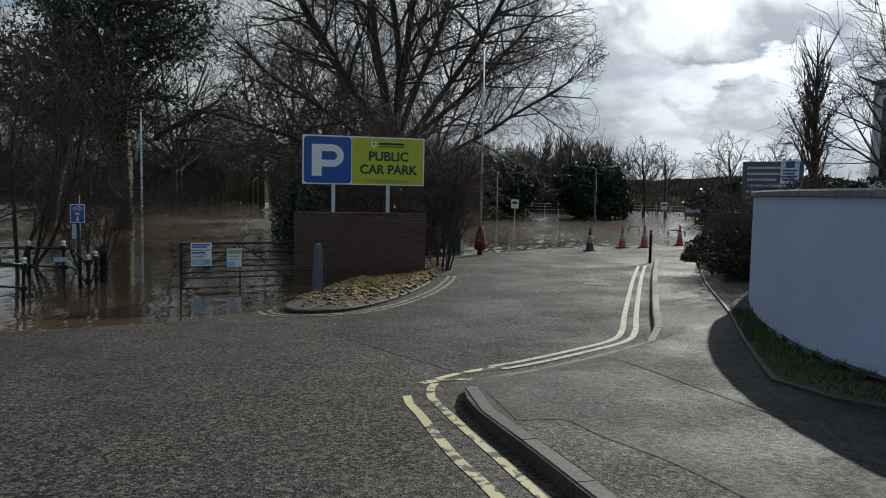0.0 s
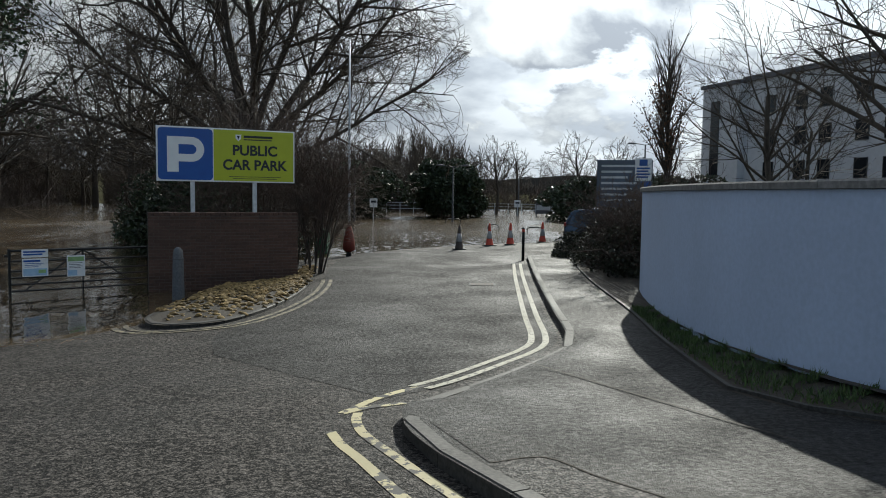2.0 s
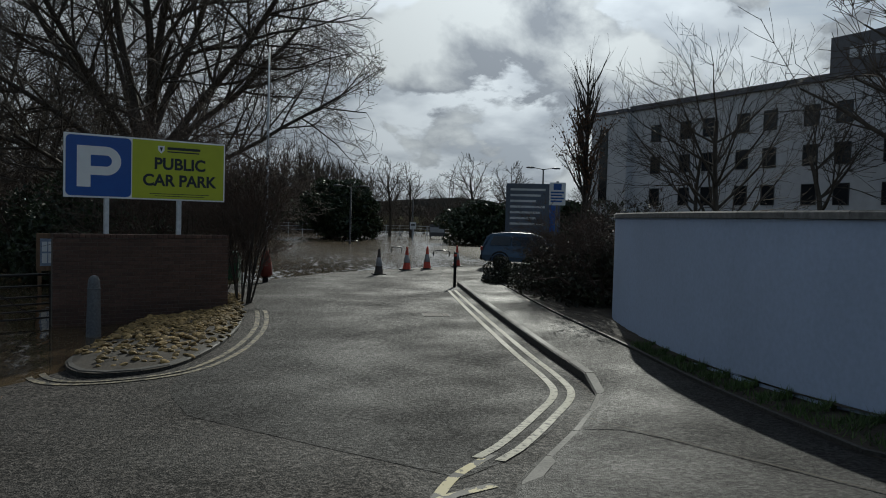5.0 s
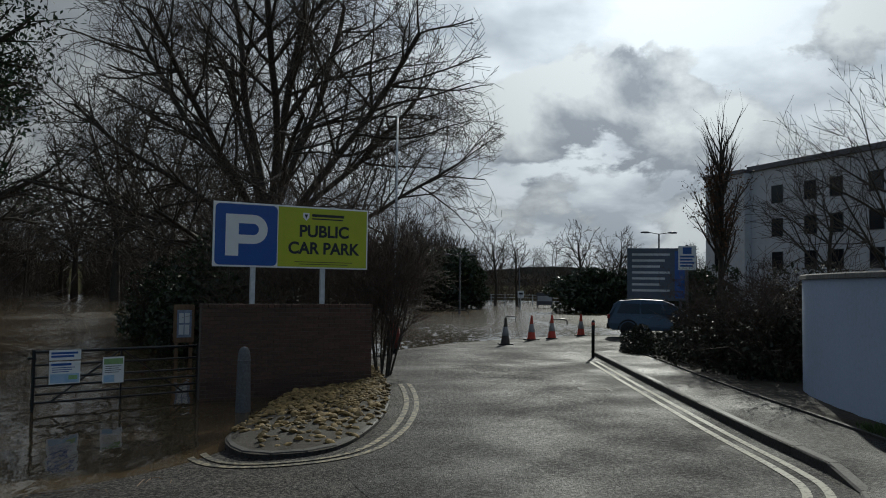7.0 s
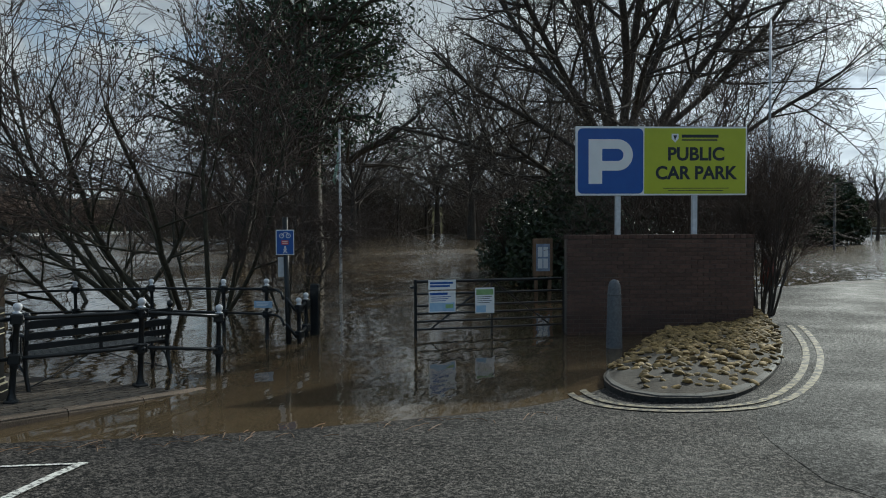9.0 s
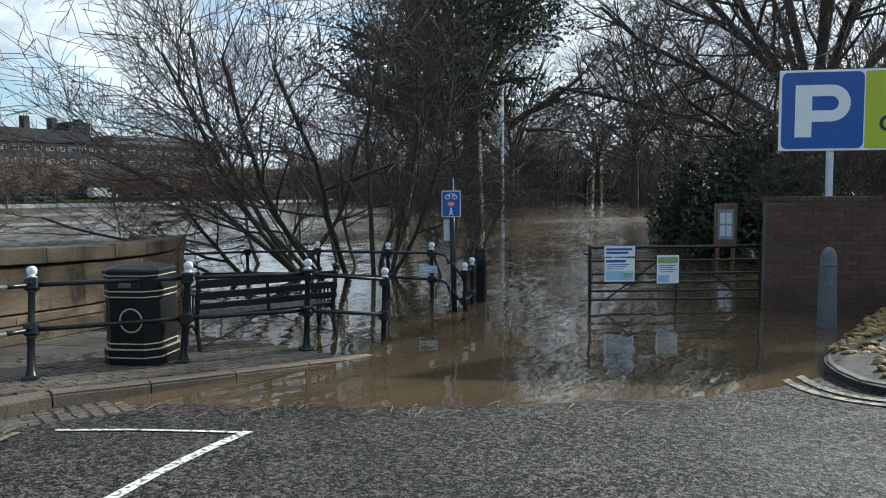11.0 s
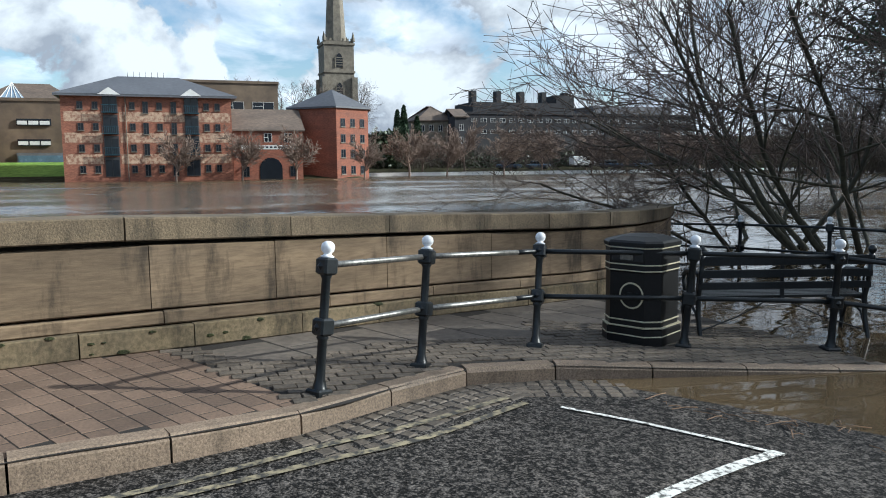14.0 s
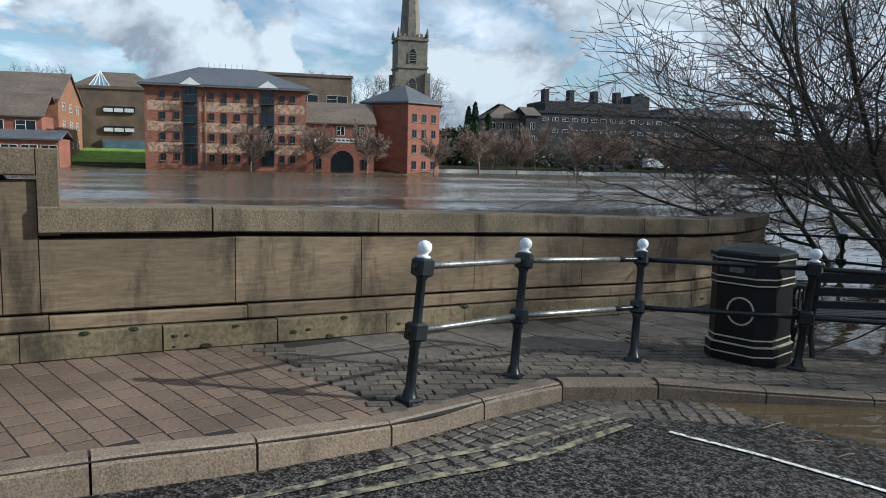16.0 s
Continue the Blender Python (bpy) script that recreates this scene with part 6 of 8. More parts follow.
def limbs_mesh(name, segs, material, sides):
    if not segs:
        return None
    a = np.array([[*s[0], *s[1], s[2], s[3]] for s in segs])
    p, q, r0, r1 = a[:, :3], a[:, 3:6], a[:, 6], a[:, 7]
    d = q - p
    d /= np.maximum(1e-9, np.linalg.norm(d, axis=1))[:, None]
    ref = np.where(np.abs(d[:, 2:3]) < 0.9, np.array([[0, 0, 1.0]]), np.array([[1.0, 0, 0]]))
    u = np.cross(d, ref); u /= np.linalg.norm(u, axis=1)[:, None]
    w = np.cross(d, u)
    ang = 2 * np.pi * np.arange(sides) / sides
    ringv = u[:, None] * np.cos(ang)[None, :, None] + w[:, None] * np.sin(ang)[None, :, None]
    v = np.concatenate([p[:, None] + ringv * r0[:, None, None], q[:, None] + ringv * r1[:, None, None]], 1).reshape(-1, 3)
    k = np.arange(sides)
    quad = np.stack([k, (k + 1) % sides, sides + (k + 1) % sides, sides + k], -1)
    f = (np.arange(len(segs))[:, None, None] * 2 * sides + quad[None]).reshape(-1, 4)
    me = bpy.data.meshes.new(name)
    me.vertices.add(len(v)); me.vertices.foreach_set("co", v.astype(np.float32).ravel())
    me.loops.add(f.size); me.loops.foreach_set("vertex_index", f.astype(np.int32).ravel())
    me.polygons.add(len(f)); me.polygons.foreach_set("loop_start", (np.arange(len(f)) * 4).astype(np.int32)); me.polygons.foreach_set("loop_total", np.full(len(f), 4, np.int32))
    me.materials.append(material)
    me.polygons.foreach_set("use_smooth", np.ones(len(f), bool))
    me.update(); me.validate()
    return me


def leaves_mesh(name, centres, size, material, seed, per=1, spread=0.0):
    """Small bent leaves or needle tufts about the given places."""
    g = np.random.RandomState(seed)
    c = np.repeat(np.asarray(centres, float), per, axis=0)
    c = c + g.normal(0, spread, c.shape)
    n = len(c)
    a = g.normal(size=(n, 3)); a /= np.linalg.norm(a, axis=1)[:, None]
    b = np.cross(a, g.normal(size=(n, 3))); b /= np.linalg.norm(b, axis=1)[:, None]
    s = size * g.uniform(0.6, 1.4, (n, 1))
    nrm = np.cross(a, b)
    v = np.stack([c - a * s, c - b * s * 0.45 + nrm * s * 0.15, c + a * s, c + b * s * 0.45 + nrm * s * 0.15], 1).reshape(-1, 3)
    f = np.arange(n * 4).reshape(-1, 4)
    me = bpy.data.meshes.new(name)
    me.vertices.add(len(v)); me.vertices.foreach_set("co", v.astype(np.float32).ravel())
    me.loops.add(f.size); me.loops.foreach_set("vertex_index", f.astype(np.int32).ravel())
    me.polygons.add(n); me.polygons.foreach_set("loop_start", (np.arange(n) * 4).astype(np.int32)); me.polygons.foreach_set("loop_total", np.full(n, 4, np.int32))
    me.materials.append(material)
    me.update(); me.validate()
    return me


def bare_tree(seed, height, radius, spec, label, bark=None, twig=None, lean=(0, 0, 1), trunk_part=0.55, group="", at=None, stems=1, fan=0.0, thick=0.02, name="tree", least=0.0):
    r = rng_of(seed)
    ob = thing(name, label, "tree" if name == "tree" else "shrub", at, group)
    segs = []
    for s in range(stems):
        a = 2 * math.pi * (s + r.random() * 0.6) / stems
        way = Vector(lean) + Vector((math.cos(a), math.sin(a), 0)) * fan * r.uniform(0.5, 1.2)
        base = (0.25 * fan * math.cos(a) * stems ** 0.5, 0.25 * fan * math.sin(a) * stems ** 0.5, -0.5)
        segs.append(grow(r, base if stems > 1 else (0, 0, -0.5), way, height * trunk_part * (r.uniform(0.75, 1.1) if stems > 1 else 1), radius * (r.uniform(0.6, 1.0) if stems > 1 else 1), spec))
    if least:
        segs = [[(a, b, max(least, p), max(least, q), k) for a, b, p, q, k in stem] for stem in segs]
    for stem in segs:
        big = [s for s in stem if s[2] > thick]
        if big:
            part("trunk" if stems == 1 else "stem", limbs_mesh("trunk", big, bark or M_BARK, 7), None, ob)
    segs = [s for stem in segs for s in stem]
    fine = [s for s in segs if s[2] <= thick]
    if fine:
        part("crown", limbs_mesh("crown", fine, twig or M_TWIG, 3), None, ob)
    return ob, segs


BUSH = [(9, 0.5, 30, 0.06, 0.07), (6, 0.55, 32, 0.06, 0.1), (5, 0.55, 34, 0.04, 0.12), (3, 0.6, 36, 0.02, 0.12)]
WOOD = [(11, 0.46, 48, 0.06, 0.06), (6, 0.55, 42, 0.04, 0.11), (5, 0.55, 40, 0.02, 0.13), (3, 0.6, 38, 0.0, 0.12)]
WILLOW = [(9, 0.62, 48, 0.035, 0.10), (7, 0.56, 46, 0.03, 0.12), (6, 0.56, 42, 0.02, 0.13), (4, 0.6, 42, 0.01, 0.13)]
POPLAR = [(50, 0.33, 24, 0.10, 0.02), (7, 0.5, 22, 0.10, 0.06), (4, 0.5, 25, 0.06, 0.08)]
SMALL = [(10, 0.75, 48, 0.05, 0.06), (7, 0.55, 42, 0.04, 0.1), (6, 0.55, 40, 0.02, 0.12), (4, 0.6, 40, 0.0, 0.12)]



def spreading_tree(seed, at, label, height, reach, trunk, fork, limbs, spec, group="", least=0.009, low=0.0, twig=None):
    """A broad bare tree: a short trunk forks into limbs that fan out to a rounded crown."""
    r = rng_of(seed)
    ob = thing("tree", label, "tree", at, group)
    bole = grow(r, (0, 0, -0.6), (0, 0, 1), fork + 1.6, trunk, [(0, 0, 0, 0, 0.015)])
    segs = []
    cz = height * 0.45
    for k in range(limbs):
        f = (k + 0.5) / limbs
        lean = radians(8 + 70 * f ** 0.8 + r.uniform(-5, 5))
        a = 2.4 * k + r.uniform(-0.3, 0.3)
        z = fork * (1.15 - 0.5 * f) + r.uniform(-0.3, 0.3)
        way = Vector((math.cos(a) * math.sin(lean), math.sin(a) * math.sin(lean), math.cos(lean)))
        far = 1 / math.sqrt((math.sin(lean) / reach) ** 2 + (math.cos(lean) / (height - fork)) ** 2)
        segs += [(k, s) for s in grow(r, (0, 0, z), way, far * 0.92, trunk * (0.41 - 0.19 * f), spec)]
    keep, owner = [], []
    for k, s in segs:
        q = s[1]
        edge = math.hypot(math.hypot(q.x, q.y) / reach, (q.z - cz) / (height - cz))
        if (s[4] == 0 or edge < 1.0 + 0.09 * noise.noise(q * 0.5)) and q.z > low:
            keep.append((s[0], q, max(least, s[2]), max(least, s[3]), s[4]))
            owner.append(k)
    part("trunk", limbs_mesh("trunk", bole, M_BARK, 10), None, ob)
    for k in range(limbs):
        own = [s for s, i in zip(keep, owner) if i == k and s[4] < 2]
        if own:
            part("limb", limbs_mesh("limb", own, M_BARK, 6), None, ob)
    part("crown", limbs_mesh("crown", [s for s in keep if s[4] >= 2], twig or M_TWIG, 3), None, ob)
    return ob


BROAD = [(14, 0.50, 50, 0.02, 0.055), (10, 0.50, 48, 0.006, 0.09), (7, 0.52, 46, 0.0, 0.11), (4, 0.58, 44, 0.0, 0.12)]
PARK = [(12, 0.48, 48, 0.02, 0.06), (9, 0.50, 46, 0.01, 0.09), (6, 0.54, 44, 0.0, 0.12)]
big_tree = spreading_tree(101, pose(-5.2, 36.5, 0), "large bare spreading tree with a dense domed crown behind the sign", 18.5, 10.4, 0.52, 4.2, 16, BROAD, least=0.010, low=2.2)
# the park wood stands far back across open flood water, either side of a ride
wood_a = spreading_tree(103, pose(-32.6, 88, 0), "tall bare spreading park tree standing in flood water", 24, 10.5, 0.55, 7.0, 10, PARK, group="flooded park trees", least=0.02, low=3.5)
wood_b = spreading_tree(104, pose(-47.0, 86, 0), "bare park tree with a narrow crown in flood water", 20, 7.0, 0.36, 5.0, 9, PARK, group="flooded park trees", least=0.02, low=3.0)
wood_c, _ = bare_tree(105, 13, 0.16, WOOD, "slender bare woodland tree in flood water", at=pose(-44.5, 92, 0), trunk_part=0.9, least=0.016, group="flooded park trees", twig=M_TWIG_R)
wr = rng_of(55)
for k, (x, y, s) in enumerate(((-30.0, 91, 1.0), (-25.5, 84, 1.05), (-20.5, 80, 0.95), (-15.5, 74, 0.9), (-42.5, 100, 0.9), (-52, 95, 1.0), (-57, 88, 0.95), (-62, 82, 1.05), (-50.5, 78, 0.8), (-38, 108, 0.85), (-27, 102, 1.0), (-22, 92, 0.9), (-66, 94, 1.0), (-47, 106, 0.9), (-8.0, 58, 0.75), (-13.0, 60, 0.8), (-44, 80, 0.85), (-55, 104, 1.0), (-59, 76, 0.9))):
    copy_thing((wood_a, wood_b, wood_b, wood_c)[k % 4], pose(x, y, 0, wr.uniform(-2, 2), wr.uniform(-2, 2), wr.uniform(0, 360)) @ Matrix.Scale(s, 4))
# undergrowth showing above the water in the wood
thicket, _ = bare_tree(120, 4.2, 0.045, [(7, 0.7, 44, 0.05, 0.08), (5, 0.55, 42, 0.04, 0.11), (4, 0.55, 40, 0.02, 0.12)], "tangled bare undergrowth standing in flood water", at=pose(-14, 52, 0), stems=9, fan=0.55, trunk_part=0.8, name="shrub", twig=M_TWIG_R, group="flooded undergrowth", thick=0.02, least=0.014)
for k in range(18):
    x, y = wr.uniform(-52, -6), wr.uniform(82, 104)
    if abs(x + 0.45 * y - 2.4) < 3.0:
        continue
    copy_thing(thicket, pose(x, y, 0, 0, 0, wr.uniform(0, 360)) @ Matrix.Scale(wr.uniform(0.8, 1.7), 4))

# dense brush closing the view through the wood
brush, _ = bare_tree(125, 7.5, 0.05, [(7, 0.6, 34, 0.06, 0.08), (6, 0.55, 38, 0.04, 0.1), (4, 0.6, 38, 0.02, 0.12)], "tall grey-brown brush at the back of the flooded wood", at=pose(-20, 104, -0.5), stems=8, fan=0.4, trunk_part=0.75, name="shrub", twig=M_TWIG, group="woodland brush", thick=0.03, least=0.022)
for k in range(40):
    f = k / 39
    x, y = -75 + 82 * f + wr.uniform(-2, 2), 70 + 40 * math.sin(math.pi * min(1, f * 0.62 + 0.08)) + wr.uniform(-4, 4)
    if abs(x + 0.45 * y - 2.4) < 2.0:
        continue
    copy_thing(brush, pose(x, y, -0.5, 0, 0, wr.uniform(0, 360)) @ Matrix.Scale(wr.uniform(0.8, 1.5), 4))



def sticks(name, label, places, seed, material, length, width, lean=0.35, drop=0.0):
    """Countless thin stems and twigs about the given places, as one tangle."""
    g = np.random.RandomState(seed)
    c = np.asarray(places, float)
    n = len(c)
    d = np.stack([g.normal(0, lean, n), g.normal(0, lean, n), np.ones(n)], -1)
    d /= np.linalg.norm(d, axis=1)[:, None]
    u = np.cross(d, g.normal(size=(n, 3))); u /= np.linalg.norm(u, axis=1)[:, None]
    w = np.cross(d, u)
    L = length * g.uniform(0.5, 1.4, (n, 1))
    t = width * g.uniform(0.6, 1.4, (n, 1))
    v = np.stack([c + u * t, c - u * t * 0.5 + w * t * 0.87, c - u * t * 0.5 - w * t * 0.87, c + d * L + g.normal(0, 0.12, (n, 3)) * L], 1).reshape(-1, 3)
    i = np.arange(n)[:, None] * 4
    f = np.concatenate([i + np.array([[0, 1, 3]]), i + np.array([[1, 2, 3]]), i + np.array([[2, 0, 3]])], 0)
    me = mesh_of(name, v, [tuple(int(k) for k in q) for q in f], material)
    return tagged(part(name, me, material), label, "brushwood", kind="stuff")


# the wood goes on behind: a deep tangle of stems and twigs that closes the view
g_ = np.random.RandomState(64)
far_ = []
for k in range(36000):
    f = g_.rand()
    x, y = -90 + 96 * f, 84 + 40 * math.sin(math.pi * min(1, f * 0.62 + 0.08)) + g_.uniform(-7, 9)
    if abs(x + 0.45 * y - 2.4) < 1.0:
        continue
    top_ = 8.5 + 3.4 * noise.noise(Vector((x * 0.16, y * 0.1, 0))) + 1.2 * noise.noise(Vector((x * 0.9, 1, 0)))
    far_.append((x, y, g_.rand() ** 1.3 * top_ - 0.6))
sticks("brushwood", "deep tangle of grey-brown stems at the back of the flooded wood", far_, 65, M_TWIG, 2.2, 0.045)
mid_ = []
for k in range(9000):
    x, y = g_.uniform(-60, -5), g_.uniform(76, 98)
    if abs(x + 0.45 * y - 2.4) < 3.0 or noise.noise(Vector((x * 0.12, y * 0.12, 4))) < 0.0:
        continue
    mid_.append((x, y, g_.rand() ** 1.6 * 3.6 - 0.5))
sticks("brushwood", "bare undergrowth standing in the flood water of the wood", mid_, 66, M_TWIG_R, 1.5, 0.022)

# leaning willow with many stems at the water's edge
will, _ = bare_tree(131, 8.2, 0.075, WILLOW, "leaning many-stemmed bare willow growing out of flood water", at=pose(-11.8, 18.2, 0), stems=14, fan=0.9, lean=(-0.26, -0.14, 0.85), trunk_part=0.82, bark=M_BARK_G, twig=M_TWIG_R, name="tree", thick=0.018, least=0.007)
bare_tree(132, 5.2, 0.07, WILLOW, "leaning many-stemmed bare willow growing out of flood water", at=pose(-14.2, 17.6, 0), stems=6, fan=1.1, lean=(-0.4, -0.05, 0.6), trunk_part=0.85, bark=M_BARK_G, twig=M_TWIG_R, thick=0.018)
bare_tree(133, 3.2, 0.035, WILLOW, "thin bare saplings in flood water behind the railing", at=pose(-9.3, 19.0, 0), stems=8, fan=0.35, trunk_part=0.85, bark=M_BARK_G, twig=M_TWIG_R, name="shrub", thick=0.012)

# right-hand wall end: scrubby bush by the sign
bare_tree(141, 4.0, 0.03, BUSH, "dense leafless bush rising beside the brick wall", at=pose(0.75, 20.8, 0.1), stems=13, fan=0.11, trunk_part=0.80, name="shrub", twig=M_TWIG_R, thick=0.012)
bare_tree(142, 4.2, 0.035, SMALL, "dense leafless bush rising behind the brick wall", at=pose(-1.0, 22.8, 0.0), stems=11, fan=0.4, trunk_part=0.85, name="shrub", twig=M_TWIG_R, thick=0.012)
bare_tree(143, 3.4, 0.03, BUSH, "dense leafless bush rising behind the brick wall", at=pose(-0.6, 24.5, 0.0), stems=8, fan=0.4, trunk_part=0.85, name="shrub", twig=M_TWIG_R, thick=0.012)


def pine(seed, at, height, label, low=0.25, lean=(0.1, 0, 1), radius=0.28):
    r = rng_of(seed)
    ob = thing("tree", label, "tree", at)
    segs = grow(r, (0, 0, -0.5), lean, height * 0.95, radius, [(30, 0.42, 70, 0.02, 0.05), (7, 0.5, 40, 0.02, 0.1), (4, 0.5, 40, 0.02, 0.1)])
    segs = [s for s in segs if s[4] == 0 or s[0].z > height * low * 0.9]      # a clear stem below the crown
    part("trunk", limbs_mesh("trunk", [s for s in segs if s[2] > 0.02], M_BARK, 7), None, ob)
    part("twigs", limbs_mesh("twigs", [s for s in segs if s[2] <= 0.02], M_TWIG, 3), None, ob)
    tips = np.array([list(s[1]) for s in segs if s[4] >= 1 and s[1].z > height * low])
    part("foliage", leaves_mesh("foliage", tips, 0.13, M_PINE, seed, per=13, spread=0.33), None, ob, "dark green needle clumps")
    return ob


pine(151, pose(-20.7, 37.0, 0), 17, "large dark pine tree with a thick trunk in the flooded park", low=0.32, lean=(0.03, 0.0, 1), radius=0.55)
pine(152, pose(-26.0, 37.5, 0), 15, "dark pine tree in the flooded park", low=0.27, radius=0.4)
pine(153, pose(-21.8, 38.6, 0), 16, "dark pine tree in the flooded park", low=0.36, lean=(-0.06, 0, 1), radius=0.42)


def leafy(name, seed, at, rx, ry, rz, material, n, label, size=0.09, clumps=26, twig=M_TWIG, floor=0.05):
    """A shrub or crown: uneven clumps of leaves on bare stems, with gaps."""
    r = np.random.RandomState(seed)
    ob = thing(name, label, "shrub" if name != "tree" else "tree", at)
    c = r.normal(size=(clumps, 3)); c /= np.linalg.norm(c, axis=1)[:, None]
    c *= r.uniform(0.45, 0.92, (clumps, 1))
    c[:, 2] = np.abs(c[:, 2]) * 1.1 if floor > 0 else c[:, 2]
    rad = r.uniform(0.22, 0.42, clumps)
    pick = r.randint(0, clumps, n)
    q = r.normal(size=(n, 3)); q /= np.linalg.norm(q, axis=1)[:, None]
    pts = (c[pick] + q * (rad[pick] * r.uniform(0.55, 1.0, n) ** 0.4)[:, None]) * (rx, ry, rz)
    pts = pts[pts[:, 2] > floor - rz * (0 if floor > 0 else 2)]
    part("foliage", leaves_mesh("foliage", pts, size, material, seed), None, ob)
    rr = rng_of(seed)
    segs = []
    for k in range(9):
        e = c[rr.randrange(clumps)]
        segs += grow(rr, (rr.uniform(-0.15, 0.15) * rx, rr.uniform(-0.15, 0.15) * ry, -0.2 if floor > 0 else -rz), (e[0] * rx, e[1] * ry, abs(e[2]) * rz + 0.5), rz * 0.9, 0.03 + 0.02 * rz, [(6, 0.5, 40, 0.03, 0.08), (5, 0.5, 40, 0.02, 0.1), (3, 0.6, 40, 0.02, 0.1)])
    part("branchwork", limbs_mesh("branchwork", segs, twig, 4), None, ob)
    return ob


# dark evergreens round the notice board and behind the wall
leafy("shrub", 161, pose(-4.4, 27.2, 0, 0, 0, 20), 2.6, 1.8, 3.3, M_LEAF, 16000, "dark evergreen shrub behind the brick wall")
leafy("shrub", 162, pose(-3.1, 28.6, 0, 0, 0, -10), 2.2, 1.6, 2.6, M_LEAF, 11000, "dark evergreen shrub behind the brick wall")
leafy("shrub", 163, pose(-8.3, 33.0, 0, 0, 0, -10), 2.2, 1.8, 2.9, M_LEAF, 9000, "dark evergreen shrub in the flooded wood")
# shrub bed beside the footpath
for k, (x, y, a, b, h, m) in enumerate(((8.75, 27.2, 1.0, 1.3, 0.75, M_HEDGE), (9.3, 24.4, 1.2, 1.7, 1.25, M_HEDGE), (9.15, 21.4, 1.25, 1.7, 1.6, M_HEDGE), (9.3, 18.9, 1.25, 1.5, 1.75, M_HEDGE), (10.6, 20.0, 1.5, 2.2, 2.1, M_HEDGE), (11.2, 26.5, 1.6, 2.0, 1.2, M_HEDGE))):
    leafy("shrub", 170 + k, pose(x, y, gz(x, y) + 0.05), a, b, h, m, 9000, "dense dark shrub beside the footpath", size=0.055, clumps=34, twig=M_TWIG_R)
bare_tree(181, 2.6, 0.02, SMALL, "leafless reddish shrub above the footpath planting", at=pose(9.4, 19.4, 0.3), stems=7, fan=0.5, trunk_part=0.8, name="shrub", twig=M_TWIG_R, thick=0.008)
bare_tree(182, 2.5, 0.02, SMALL, "leafless reddish shrub above the footpath planting", at=pose(9.5, 21.3, 0.3), stems=7, fan=0.5, trunk_part=0.8, name="shrub", twig=M_TWIG_R, thick=0.008)

# narrow tree that keeps its withered leaves
col, csegs = bare_tree(191, 8.2, 0.13, POPLAR, "narrow upright tree holding brown withered leaves", at=pose(13.5, 33.6, 0.3), trunk_part=0.95)
ct = [list(s[1]) for s in csegs if s[4] >= 1 and 1.5 < s[1].z < 6.8]
rng_of(5).shuffle(ct)
part("foliage", leaves_mesh("foliage", np.array(ct[:900]), 0.06, M_LEAFB, 192, per=3, spread=0.08), None, col, "sparse brown withered leaves")
# bare trees in front of the hotel
bare_tree(201, 9.0, 0.115, [(14, 0.37, 62, 0.02, 0.03), (8, 0.52, 44, 0.03, 0.09), (6, 0.52, 42, 0.02, 0.11), (3, 0.55, 40, 0.01, 0.1)], "bare spreading tree behind the curved white wall", at=pose(10.6, 10.3, 0.3), trunk_part=0.72)
h2, _ = bare_tree(202, 12.5, 0.2, SMALL, "bare tree in front of the hotel", at=pose(30.0, 55.5, 0.2), trunk_part=0.6, twig=M_TWIG, least=0.014)
bare_tree(203, 7.0, 0.10, [(16, 0.62, 52, 0.06, 0.04), (8, 0.55, 40, 0.07, 0.08), (6, 0.55, 36, 0.05, 0.1), (3, 0.6, 34, 0.03, 0.1)], "small bare tree with dense upswept twigs by the footpath", at=pose(12.7, 20.4, 0.4), trunk_part=0.72)
copy_thing(h2, pose(35.0, 48, 0.2, 0, 0, 220) @ Matrix.Scale(1.12, 4))
# far side of the car park
leafy("tree", 211, pose(3.6, 78.3, 2.5), 3.9, 3.5, 3.1, M_LEAF, 30000, "round dark evergreen tree at the flooded field edge", size=0.2, clumps=60, floor=-1)
leafy("tree", 212, pose(-4.6, 74, 2.6), 4.2, 3.2, 2.7, M_LEAF, 14000, "broad dark evergreen tree at the flooded field edge", size=0.2, clumps=60, floor=-1)
leafy("tree", 213, pose(-10, 70, 2.6), 4.2, 3.2, 2.9, M_LEAF, 12000, "broad dark evergreen tree at the flooded field edge", size=0.2, clumps=60, floor=-1)
t1, _ = bare_tree(221, 8.6, 0.2, WOOD, "bare tree at the flooded field edge", at=pose(9.6, 88, 0), trunk_part=0.8, least=0.019, group="field edge trees")
copy_thing(t1, pose(12.0, 87.5, 0, 0, 0, 77) @ Matrix.Scale(0.92, 4))
leafy("tree", 214, pose(17.0, 71, 1.6), 4.2, 2.6, 2.1, M_LEAF, 12000, "low dark evergreen hedge tree beyond the parked car", size=0.2, clumps=50, floor=-1)
leafy("tree", 215, pose(23.5, 66, 1.9), 4.6, 2.6, 2.3, M_LEAF, 12000, "low dark evergreen hedge tree beyond the parked car", size=0.2, clumps=50, floor=-1)
for x, y, s in ((17.6, 80, 1.0), (20.8, 78, 0.9)):
    copy_thing(t1, pose(x, y, 0, 0, 0, x * 61) @ Matrix.Scale(s, 4))
pop, _ = bare_tree(231, 11, 0.16, POPLAR, "tall bare poplar on the far field edge", at=pose(-2.2, 123, 0), trunk_part=0.95, least=0.022, thick=0.03, group="far poplars")
for x, y, s in ((-0.6, 124, 1.05), (0.9, 123, 0.95), (-4.2, 125, 1.0)):
    copy_thing(pop, pose(x, y, 0, 0, 0, x * 99) @ Matrix.Scale(s, 4))
fr = rng_of(77)
